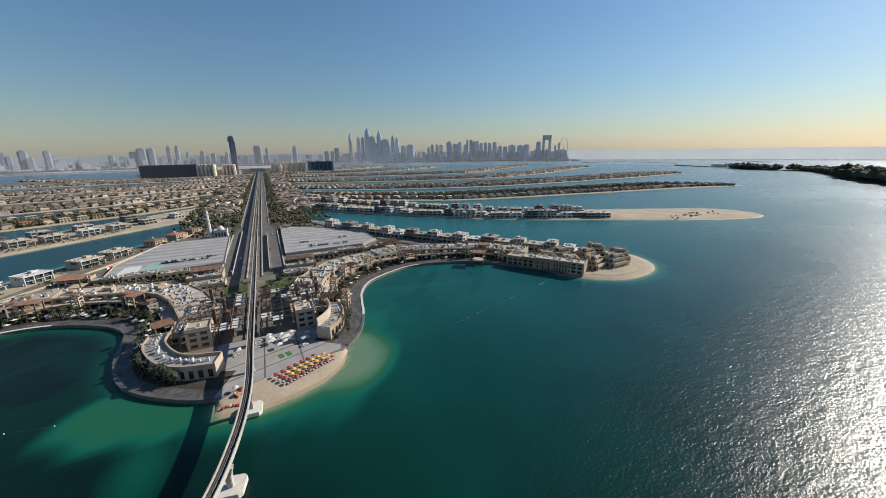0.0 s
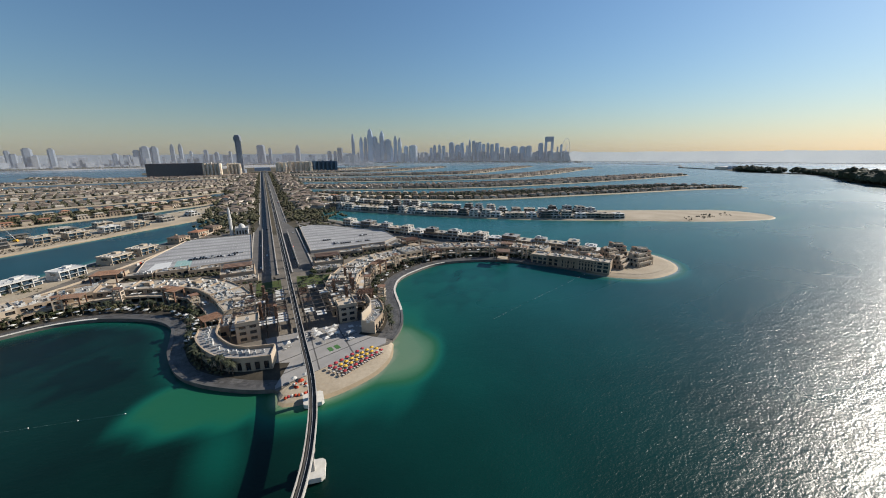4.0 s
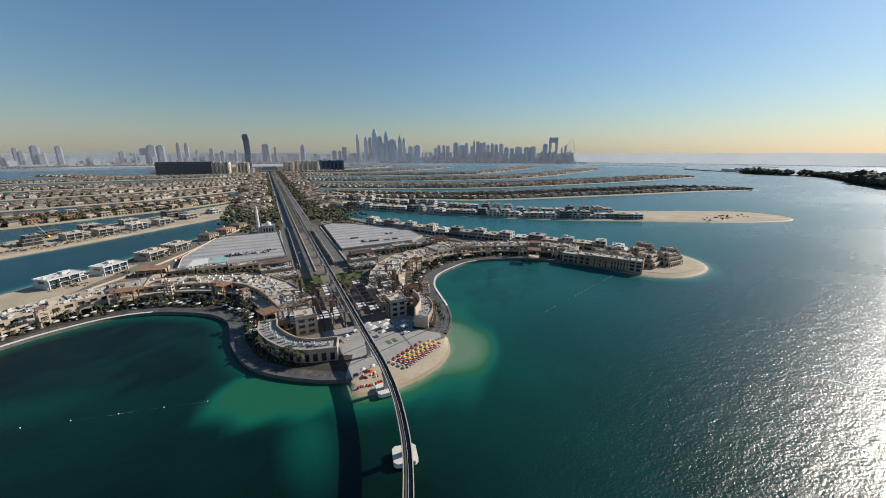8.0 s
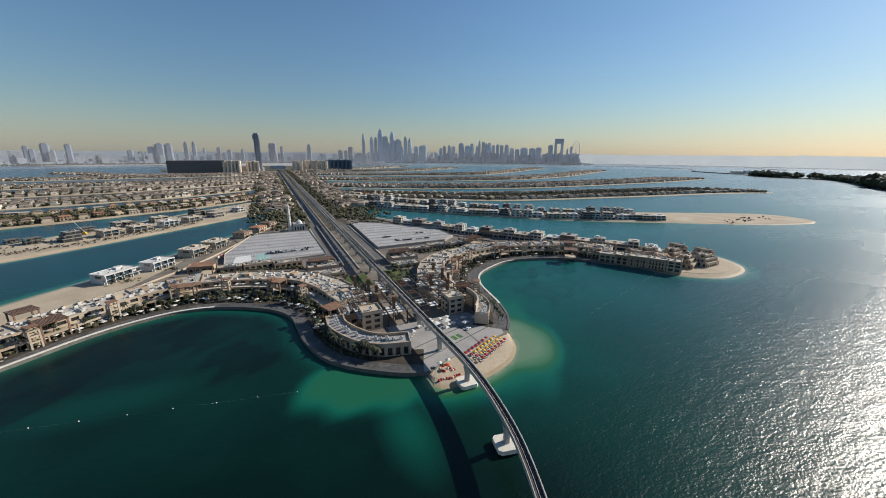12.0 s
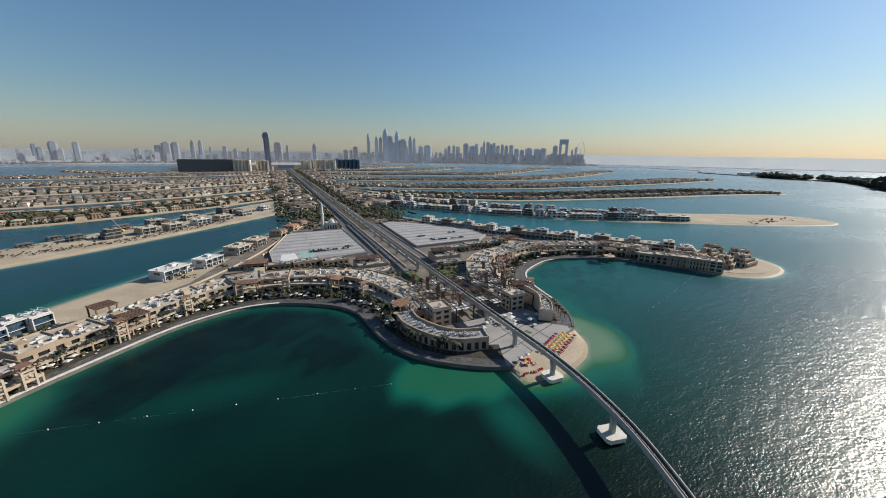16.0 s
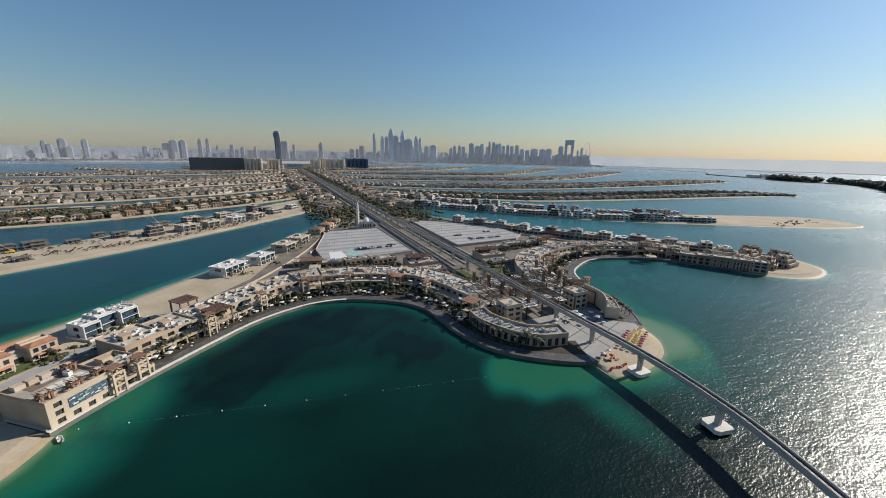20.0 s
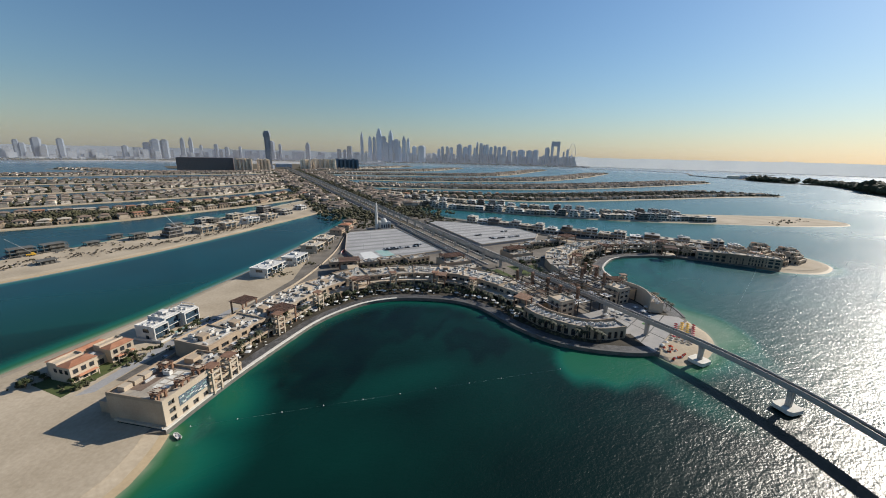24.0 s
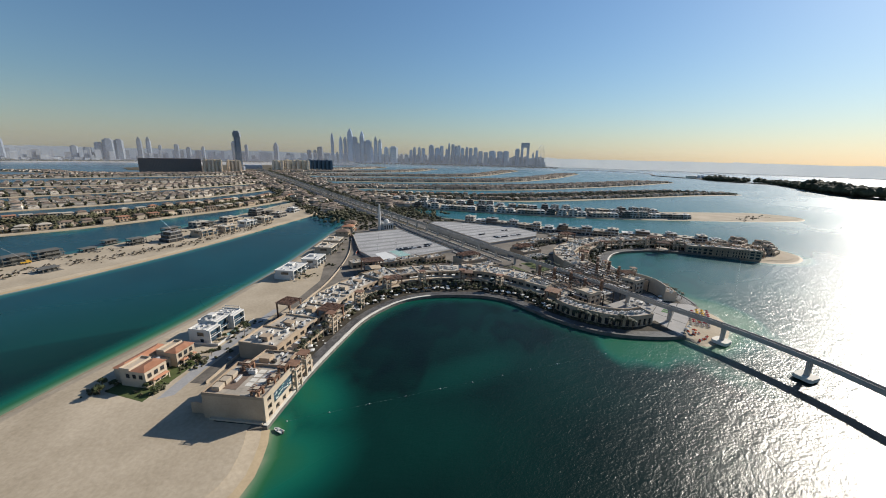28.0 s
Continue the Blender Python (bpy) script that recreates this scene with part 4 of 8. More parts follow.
def loggia_tower(p, s, rot, top=13.2):
    """A slim plastered tower of open frames with a small timber top."""
    t = thing("loggia_tower", "slim plastered tower with open frames and timber top", "tower", PALM @ pose(p, s, 0, 0, 0, rot), "loggia towers")
    w = 4.6
    for sx in (-1, 1):
        for sy in (-1, 1):
            bm = bmesh.new()
            boxc(bm, sx * w / 2, sy * w / 2, GROUND - 0.3, 0.9, 0.9, top - GROUND)
            part("corner_pier", bm, M_PLASTER2, t)
    for z in (5.6, 9.2, top - 1.0):
        bm = bmesh.new()
        for sy in (-1, 1):
            box(bm, -w / 2 + 0.45, w / 2 - 0.45, sy * w / 2 - 0.35, sy * w / 2 + 0.35, z, z + 0.8)
        for sx in (-1, 1):
            box(bm, sx * w / 2 - 0.35, sx * w / 2 + 0.35, -w / 2 + 0.45, w / 2 - 0.45, z, z + 0.8)
        part("lintel_ring", bm, M_PLASTER2, t)
    bm = bmesh.new()
    boxc(bm, 0, 0, 5.62, w - 0.9, w - 0.9, 0.3)
    part("floor_slab", bm, M_PLASTER, t)
    for sx in (-1, 1):
        for sy in (-1, 1):
            bm = bmesh.new()
            boxc(bm, sx * (w / 2 - 0.3), sy * (w / 2 - 0.3), top - 0.35, 0.35, 0.35, 2.3)
            part("timber_post", bm, M_WOOD, t)
    bm = bmesh.new()
    boxc(bm, 0, 0, top + 1.95, w + 1.0, w + 1.0, 0.3)
    part("timber_roof", bm, M_WOOD, t)
    return t


loggia_tower(63, -46, 62, 12.6)
ROOFS = []   # places for machines on the roofs: matrix, polygon, height
for _side in (-1, 1):
    _f, _b2 = mirror(FRONTS[_side], _side), mirror(shifted(FRONTS[_side], 24.0), _side)
    if _side < 0:
        _f, _b2 = _f[::-1], _b2[::-1]
    for _k in range(len(_f) - 1):
        _t, _poly, _top = front_unit(_f[_k], _f[_k + 1], _b2[_k], _b2[_k + 1], _k)
        ROOFS.append((_t.matrix_world.copy(), _poly, _top - 0.85))
    for _k in range(1, len(_f) - 1):
        if _k % 2 == (1 if _side > 0 else 0):
            _d = _f[_k + 1] - _f[_k - 1]
            _u = _d / np.hypot(*_d)
            _q = _f[_k] + np.array((_u[1], -_u[0])) * 9.5
            loggia_tower(_q[0], _q[1], math.degrees(math.atan2(_d[1], _d[0])), 12.4 + _rw.random() * 1.5)
    for _p, _s, _w, _d, _t, _r in ((232, 26, 13, 12, 14.0, -42), (210, 2, 14, 13, 13.6, -42), (147, 40, 14, 11, 13.2, 5), (143, 98, 20, 16, 13.4, 8),
                                   (50, -48, 11, 11, 13.4, 66), (82, 24, 11, 10, 13.0, 38)):
        timber_pergola(_side * _p, _s, _w, _d, _t, _side * _r)


# the tall end blocks at the bay's corners
def end_block(side, x0=-0.6, L=38.0, D=28.0, top=14.4):
    m, L, ang = local_frame((side * 259, -79), (side * 233, -46)) if side < 0 else local_frame((237, -23), (262, -62))
    if side < 0:
        L = 24.0
    t = thing("end_building", "three storey sand-plastered block with roof terrace at the seawall", "building", m)
    y0 = 0.7
    front = M_PLASTER2 if side < 0 else M_PLASTER
    half = 1.4 if side < 0 else 0.37 * (L - 2.0) / max(3, int(L / 5.2))
    nw = max(3, int(L / 5.2))
    bm = bmesh.new()
    box(bm, x0, x0 + L, y0 + 0.7, y0 + D, GROUND - 0.5, top - 1.4)
    part("body", bm, M_PLASTER, t)
    xs = np.linspace(x0 + 1.0, x0 + L - 1.0, nw + 1)
    zs = [(2.6, 5.0), (6.4, 8.8), (10.2, 12.4)]
    if side > 0:
        zs = [(2.4, 5.2), (6.3, 8.9), (9.8, min(11.6, top - 1.4))]
    for r, (za, zb) in enumerate(zs):
        holes = [((xs[i] + xs[i + 1]) / 2 - half, (xs[i] + xs[i + 1]) / 2 + half, za, zb) for i in range(nw) if not (side < 0 and r > 0 and 1 <= i <= 3)]
        bm = bmesh.new()
        zl = [GROUND - 0.5, 5.8, 9.5, top][r]
        zh = [GROUND - 0.5, 5.8, 9.5, top][r + 1]
        pierced_wall(bm, x0 + L, zl, zh, holes, y0, y0 + 0.6, x0)
        part("front_wall", bm, front, t)
        for h in holes:
            window(t, *h, y0 + 0.69, M_GLASS, bars=1)
    bm = bmesh.new()
    poly = [(x0, y0), (x0 + L, y0), (x0 + L, y0 + D), (x0, y0 + D)]
    inner = [(x0 + 0.5, y0 + 0.5), (x0 + L - 0.5, y0 + 0.5), (x0 + L - 0.5, y0 + D - 0.5), (x0 + 0.5, y0 + D - 0.5)]
    ring_wall(bm, [(x0, y0 + 0.61), (x0 + L, y0 + 0.61), (x0 + L, y0 + D), (x0, y0 + D)], [(x0 + 0.5, y0 + 0.61), (x0 + L - 0.5, y0 + 0.61), inner[2], inner[3]], top - 1.4, top)
    part("parapet", bm, M_PLASTER, t)
    bm = bmesh.new()
    box(bm, x0 + 0.5, x0 + L - 0.5, y0 + 0.72, y0 + D - 0.5, top - 1.4, top - 1.2)
    part("roof", bm, M_ROOFTOP, t, "dusty paved roof terrace")
    if side < 0:
        for i in range(8):
            bm = bmesh.new()
            x, y = x0 + 8 + (i % 4) * 3.4, y0 + 7 + (i // 4) * 4
            box(bm, x, x + 2.6, y, y + 3, top - 1.19, top - 1.1)
            part("deck_panel", bm, M_COPING, t, "pale square roof panel")
        bm = bmesh.new()
        box(bm, x0 + 5, x0 + L - 2, y0 + 16, y0 + D - 3, top - 1.19, top - 1.12)
        part("dark_deck", bm, M_DARKROOF, t, "brown roof decking")
        bm = bmesh.new()
        box(bm, x0 + 1.0, x0 + L * 0.8, y0 + 4.4, y0 + 4.8, top - 1.2, top + 0.4)
        part("screen_wall", bm, M_PLASTER, t)
        for i in range(3):
            bm = bmesh.new()
            x = x0 + 3 + i * 4.5
            box(bm, x, x + 3.6, y0 + D - 6, y0 + D - 2.5, top - 1.2, top + 0.9)
            part("roof_hut", bm, M_PLASTER2, t)
        # the wide printed panel between the windows
        bm = bmesh.new()
        box(bm, xs[1] + 0.6, xs[4] - 0.6, y0 - 0.14, y0 - 0.02, 7.0, 11.6, 0)
        for i in range(26):
            a, b = _rw.uniform(xs[1] + 0.8, xs[4] - 2.6), _rw.uniform(7.2, 10.9)
            box(bm, a, a + _rw.uniform(0.6, 1.8), y0 - 0.155 - 0.001 * i, y0 - 0.14, b, b + _rw.uniform(0.2, 0.6), 1 + i % 2)
        part("printed_panel", bm, [M_GLASS_B, M_TURQ, M_FABRIC_W], t, "blue and white printed wall panel")
    # blind side wall with low plinth and annexe
    bm = bmesh.new()
    if side < 0:
        box(bm, x0 - 1.2, x0 - 0.02, y0 + 1, y0 + D - 3, GROUND - 0.3, GROUND + 0.8)
        part("plinth", bm, M_PLASTER2, t)
        bm = bmesh.new()
        box(bm, x0 + 2, x0 + 16, y0 + D + 0.02, y0 + D + 7.5, GROUND - 0.3, 7.4)
        part("annexe", bm, M_PLASTER, t, "low plastered annexe")
    if side > 0:
        ROOFS.append((m.copy(), [(x0 + 2, y0 + 4), (x0 + L - 2, y0 + 4), (x0 + L - 2, y0 + D - 2), (x0 + 2, y0 + D - 2)], top - 1.2))
        return t
    ROOFS.append((m.copy(), [(x0 + 10, y0 + 14), (x0 + L - 2, y0 + 14), (x0 + L - 2, y0 + D - 2), (x0 + 10, y0 + D - 2)], top - 1.2))
    for x, y in (((2.8, 4.5), (12, 2.6), (21, 2.8), (20.5, 20)) if side < 0 else ((6, 3), (26, 3))):
        c = m @ Vector((x0 + x, y0 + y, 0))
        q = PALM_INV @ c
        timber_pergola(q.x, q.y, 5.0, 5.0, top + 2.2, math.degrees(ang), top - 1.2, False)
    return t


end_block(-1)
front_unit((-250.1, -54.7), (-239.3, -41.0), (-265.9, -42.3), (-253.5, -29.8), 1)
loggia_tower(-244.6, -58.4, 51.8, 12.8)
loggia_tower(-238.0, -49.2, 51.8, 11.9)
end_block(1, -8.0, 15.6, 17.0, 11.6)
end_block(1, 7.8, 13.6, 18.0, 12.2)
end_block(1, 21.6, 24.0, 16.0, 13.0)


# the curved wings on the lobes either side of the plaza
def lobe_wing(side):
    pts = [(56, -57), (56, -70), (51, -84), (43, -97), (32, -105), (17, -109)] if side < 0 else [(57, -57), (57, -70), (53, -83), (44, -95)]
    ln = mirror(smooth_line(pts, 4.5), side)
    if side > 0:
        ln = ln[::-1]
    inner_d = 11.0 if side < 0 else 9.0
    sgn = 1 if side < 0 else 1
    back = shifted(ln, inner_d * sgn)
    t = thing("curved_building", "curved two storey plastered building with arcade and terrace", "building")
    top = 10.2
    n = len(ln)
    bm = bmesh.new()
    core = shifted(ln, 0.9)
    for i in range(n - 1):
        prism(bm, [core[i], core[i + 1], back[i + 1], back[i]], GROUND - 0.4, top - 1.1)
    part("body", bm, M_PLASTER, t)
    bm = bmesh.new()
    bm2 = bmesh.new()
    for i in range(n - 1):
        a, b = ln[i], ln[i + 1]
        a2, b2 = shifted(ln, 0.7)[i], shifted(ln, 0.7)[i + 1]
        f = lambda u, w: tuple((a + (b - a) * u) * (1 - w) + (a2 + (b2 - a2) * u) * w)
        quad = lambda u0, u1: [f(u0, 0), f(u1, 0), f(u1, 1), f(u0, 1)]
        prism(bm, quad(0, 1), 7.2, top)
        prism(bm, quad(0, 0.22), GROUND - 0.4, 7.2)
        prism(bm, quad(0.78, 1), GROUND - 0.4, 7.2)
        prism(bm, quad(0.22, 0.78), GROUND - 0.4, GROUND + 0.4)
        g = shifted(ln, 0.85)
        bm2 = bmesh.new()
        prism(bm2, [tuple(a2 + (b2 - a2) * 0.22), tuple(a2 + (b2 - a2) * 0.78), tuple(g[i] + (g[i + 1] - g[i]) * 0.78), tuple(g[i] + (g[i + 1] - g[i]) * 0.22)], GROUND + 0.4, 7.2)
        part("arcade_glazing", bm2, M_GLASS, t, "dark glazed arcade opening")
    part("outer_wall", bm, M_PLASTER, t)
    bm = bmesh.new()
    l1, l2 = shifted(ln, 0.72), shifted(ln, inner_d - 0.5)
    for i in range(n - 1):
        prism(bm, [l1[i], l1[i + 1], l2[i + 1], l2[i]], top - 1.1, top - 0.95)
    part("roof_terrace", bm, M_PAVE_LIGHT, t)
    bm = bmesh.new()
    l3 = shifted(ln, inner_d + 0.3)
    h = 1.4 if side < 0 else 5.4
    for i in range(n - 1):
        prism(bm, [l2[i], l2[i + 1], l3[i + 1], l3[i]], GROUND - 0.4 if side > 0 else top - 1.1, top + h - 0.6)
    part("inner_parapet", bm, M_PLASTER if side < 0 else M_PLASTER2, t)
    for i in (0, n - 1):
        bm = bmesh.new()
        a, b = ln[i], l3[i]
        d = (ln[1] - ln[0]) if i == 0 else (ln[-1] - ln[-2])
        d = d / np.hypot(*d) * (-0.5 if i == 0 else 0.5)
        prism(bm, [tuple(a), tuple(b), tuple(b + d), tuple(a + d)], GROUND - 0.4, top + 0.2)
        part("end_wall", bm, M_PLASTER2, t)
    for i in range(0, n - 1):
        c = (l1[i] + l2[i]) / 2
        ROOFS.append((PALM @ pose(c[0], c[1], 0), [(-2, -2), (2, -2), (2, 2), (-2, 2)], top - 0.95))
    return t


for _side in (-1, 1):
    lobe_wing(_side)


def square_block(x0, x1, y0, y1, top, name="corner_block"):
    t = thing(name, "three storey cream block with square windows", "building", PALM @ pose(x0, y0, 0))
    L, D = x1 - x0, y1 - y0
    bm = bmesh.new()
    box(bm, 0.0, L, 0.5, D, GROUND - 0.4, top)
    part("body", bm, M_PLASTER2, t)
    zs = ((3.0, 5.2), (7.0, 9.2), (10.8, 13.0))
    for r, (a, b) in enumerate(zs):
        holes = [(L * 0.14, L * 0.42, a, b), (L * 0.58, L * 0.86, a, b)]
        bm = bmesh.new()
        lev = [GROUND - 0.4, 6.2, 10.0, top]
        pierced_wall(bm, L, lev[r], lev[r + 1], holes, 0.0, 0.45)
        part("front_wall", bm, M_PLASTER2, t)
        for h in holes:
            window(t, *h, 0.49, bars=1)
    for sx, x in ((-1, 0.0), (1, L)):
        for r, (a, b) in enumerate(zs):
            for c in (D * 0.3, D * 0.65):
                bm = bmesh.new()
                box(bm, min(x, x + sx * 0.06), max(x, x + sx * 0.06), c - 1.1, c + 1.1, a, b)
                part("side_window", bm, M_GLASS, t)
    bm = bmesh.new()
    ring_wall(bm, [(0, 0), (L, 0), (L, D), (0, D)], [(0.4, 0.4), (L - 0.4, 0.4), (L - 0.4, D - 0.4), (0.4, D - 0.4)], top, top + 0.9)
    part("parapet", bm, M_PLASTER2, t)
    ROOFS.append((PALM @ pose(x0, y0, 0), [(1, 1), (L - 1, 1), (L - 1, D - 1), (1, D - 1)], top))
    return t


square_block(-35, -22, -71, -58, 14.4)
square_block(26, 38, -71, -58, 14.4)


def low_block(x0, x1, y0, y1, top, label="low plastered shop block with a cluttered flat roof", mat=M_PLASTER, windows=True, rot=0):
    t = thing("shop_block", label, "building", PALM @ pose((x0 + x1) / 2, (y0 + y1) / 2, 0, 0, 0, rot))
    L, D = x1 - x0, y1 - y0
    bm = bmesh.new()
    box(bm, -L / 2, L / 2, -D / 2 + 0.5, D / 2, GROUND - 0.4, top - 0.8)
    part("body", bm, mat, t)
    n = max(2, int(L / 4.5))
    st = L / n
    holes = [(-L / 2 + (i + 0.2) * st, -L / 2 + (i + 0.8) * st, GROUND + 0.6, min(top - 2.2, GROUND + 3.2)) for i in range(n)]
    bm = bmesh.new()
    pierced_wall(bm, L / 2, GROUND - 0.4, top, holes, -D / 2, -D / 2 + 0.45, -L / 2)
    part("front_wall", bm, mat, t)
    for h in holes:
        window(t, *h, -D / 2 + 0.49, bars=1)
    bm = bmesh.new()
    ring_wall(bm, [(-L / 2, -D / 2 + 0.46), (L / 2, -D / 2 + 0.46), (L / 2, D / 2), (-L / 2, D / 2)],
              [(-L / 2 + 0.4, -D / 2 + 0.46), (L / 2 - 0.4, -D / 2 + 0.46), (L / 2 - 0.4, D / 2 - 0.4), (-L / 2 + 0.4, D / 2 - 0.4)], top - 0.8, top)
    part("parapet", bm, mat, t)
    bm = bmesh.new()
    box(bm, -L / 2 + 0.4, L / 2 - 0.4, -D / 2 + 0.5, D / 2 - 0.4, top - 0.8, top - 0.66)
    part("roof", bm, M_ROOFTOP, t)
    bm = bmesh.new()
    for i in range(int(L * D / 28)):
        x, y = _rw.uniform(-L / 2 + 2, L / 2 - 2), _rw.uniform(-D / 2 + 2, D / 2 - 2)
        boxc(bm, x, y, top - 0.655, _rw.uniform(0.7, 3.0), _rw.uniform(0.5, 1.8), _rw.uniform(0.4, 1.6), _rw.randrange(3))
    tagged(part("roof_plant", bm, [M_FABRIC_W, M_METAL, M_DARKMETAL], t, "crowded pale ducts and roof plant"), kind="stuff")
    ROOFS.append((t.matrix_world.copy(), [(-L / 2 + 1, -D / 2 + 1.2), (L / 2 - 1, -D / 2 + 1.2), (L / 2 - 1, D / 2 - 1), (-L / 2 + 1, D / 2 - 1)], top - 0.66))
    return t


for _side in (-1, 1):
    def sx(a, b):
        return (a, b) if _side > 0 else (-b, -a)
    low_block(*sx(24, 46), -57, -37, 9.2)
    low_block(*sx(24, 40), -35, -14, 8.6)
    low_block(*sx(27, 55), 62, 86, 9.0, mat=M_PLASTER)
    low_block(*sx(24, 52), 46, 60, 6.2, "low block with a blind pale wall", M_PLASTER2)
    timber_pergola(_side * 41, 78, 24, 14, 12.0, 0)
    # long rows in front of the parking decks
    for _i, (_a, _b, _y) in enumerate(((58, 84, 96), (85, 111, 102), (112, 134, 101), (136, 158, 112))):
        low_block(*sx(_a, _b), _y, _y + 11 if _i < 3 else _y + 14, 7.4 + 0.4 * (_i % 2), rot=_side * (-6 if _i < 2 else 4))

# ---- the open market hall under the monorail ----
def market_hall():
    t = thing("market_pergola", "dark steel and timber pergola grid with white canvas panels", "pergola")
    z = 12.6
    r = random.Random(3)
    ys = np.linspace(-71, -8, 9)
    for xs in (np.linspace(-38, -5, 6), np.linspace(5, 46, 7)):
        for x in xs:
            bm = bmesh.new()
            box(bm, x - 0.22, x + 0.22, ys[0], ys[-1], z - 0.6, z)
            part("long_beam", bm, M_DARKWALL, t)
        for y in ys:
            bm = bmesh.new()
            box(bm, xs[0], xs[-1], y - 0.18, y + 0.18, z + 0.002, z + 0.42)
            part("cross_beam", bm, M_DARKWALL, t)
        for x in (xs[0], xs[-1], xs[len(xs) // 2]):
            for y in ys[::2]:
                bm = bmesh.new()
                boxc(bm, x, y, GROUND - 0.1, 0.7, 0.7, z - 0.75 - GROUND + 0.1)
                part("post", bm, M_DARKMETAL, t)
        for i in range(len(xs) - 1):
            for j in range(8):
                q = r.random()
                if q < (0.85 if j < 2 else 0.24):
                    bm = bmesh.new()
                    box(bm, xs[i] + 0.4, xs[i + 1] - 0.4, ys[j] + 0.4, ys[j + 1] - 0.4 - (2.6 if q < 0.12 else 0), z - 1.6, z - 1.52)
                    part("canvas_panel", bm, M_FABRIC_W, t, "stretched white canvas panel")
                elif q < 0.5:
                    for k in range(4):
                        bm = bmesh.new()
                        y = ys[j] + (k + 0.5) * (ys[j + 1] - ys[j]) / 4
                        box(bm, xs[i] + 0.3, xs[i + 1] - 0.3, y - 0.15, y + 0.15, z - 0.45, z - 0.05)
                        part("slat", bm, M_WOOD, t)
    # tall square towers of timber on the hall's sides
    for x, y in ((-17, -38), (-19, -22), (-21, -55), (-12, -64), (44, -3), (45, -20), (44, -33), (36, -48), (30, -30), (-27, -12)):
        g = thing("timber_mast", "tall square brown timber mast", "mast", PALM @ pose(x, y, 0), "masts of the market hall")
        for a in (-0.75, 0.75):
            for b in (-0.75, 0.75):
                bm = bmesh.new()
                boxc(bm, a, b, GROUND, 0.35, 0.35, 18.0)
                part("corner_post", bm, M_WOOD, g)
        bm = bmesh.new()
        for k in range(22):
            boxc(bm, 0, 0, GROUND + 7.5 + k * 0.46, 1.9, 1.9, 0.2)
        part("louvres", bm, M_WOOD, g)
        bm = bmesh.new()
        boxc(bm, 0, 0, GROUND + 18.0, 2.3, 2.3, 0.35)
        part("cap", bm, M_WOOD, g)


market_hall()

# ---- plaza and garden ----
flat("plaza", [(-16, -129), (0, -123), (20, -117), (46, -110), (52, -96), (40, -72), (24, -71), (-20, -71), (-16, -100)], GROUND - 0.03, M_PAVE_LIGHT, "pale paved plaza above the beach")
bm = bmesh.new()
for _a, _b in (((-15, -118), (42, -98)), ((-14, -104), (34, -88)), ((6, -121), (6, -74)), ((26, -115), (24, -74))):
    _d = Vector(_b) - Vector(_a)
    _n2 = Vector((-_d.y, _d.x)).normalized() * 0.35
    prism(bm, [tuple(Vector(_a) + _n2), tuple(Vector(_b) + _n2), tuple(Vector(_b) - _n2), tuple(Vector(_a) - _n2)], GROUND - 0.03, GROUND + 0.012 + 0.004 * _a[0] / 40)
solid("paving_bands", bm, M_PAVE, "dark bands in the plaza paving", "paving", kind="structure")
for _i in range(1, 3):
    _o = flat("turf_mat", [(10 + _i * 4.0, -106 + _i * 1.0), (12.6 + _i * 4.0, -105.3 + _i * 1.0), (11.4 + _i * 4.0, -100.5 + _i), (8.8 + _i * 4.0, -101.2 + _i)], GROUND + 0.06, M_TURF,
              "green artificial turf mat on the plaza", kind="", category="mat", thick=0.08)
    tagged(_o, group="turf mats")
flat("lawn", [(-26, 12), (-6, 10), (-6, 44), (-26, 42)], GROUND + 0.0, M_GRASS, "planted garden bed beside the road ends")
flat("lawn", [(6, 14), (34, 16), (38, 40), (8, 48)], GROUND + 0.0, M_GRASS, "planted garden bed beside the road ends")


def plaza_canopy(p, s, w, d, rot):
    t = thing("market_canopy", "white canvas canopy on slim posts", "canopy", PALM @ pose(p, s, 0, 0, 0, rot), "canopies")
    bm = bmesh.new()
    v = [bm.verts.new(q) for q in ((-w / 2, -d / 2, 4.7), (w / 2, -d / 2, 4.7), (w / 2, d / 2, 4.7), (-w / 2, d / 2, 4.7), (0, 0, 5.6))]
    for i in range(4):
        bm.faces.new((v[i], v[(i + 1) % 4], v[4]))
    bm.faces.new((v[3], v[2], v[1], v[0]))
    part("canvas", bm, M_FABRIC_W, t)
    for sx in (-1, 1):
        for sy in (-1, 1):
            bm = bmesh.new()
            rod(bm, (sx * w * 0.47, sy * d * 0.47, GROUND - 0.05), (sx * w * 0.47, sy * d * 0.47, 4.72), 0.07)
            part("post", bm, M_METAL, t)


for _q in ((10, -84, 5, 5, 15), (18, -83, 6, 4, 15), (29, -90, 5, 4, 20), (-8, -88, 4, 4, 10), (38, -86, 4, 3, 25), (14, -92, 3.5, 3.5, 15)):
    plaza_canopy(*_q)


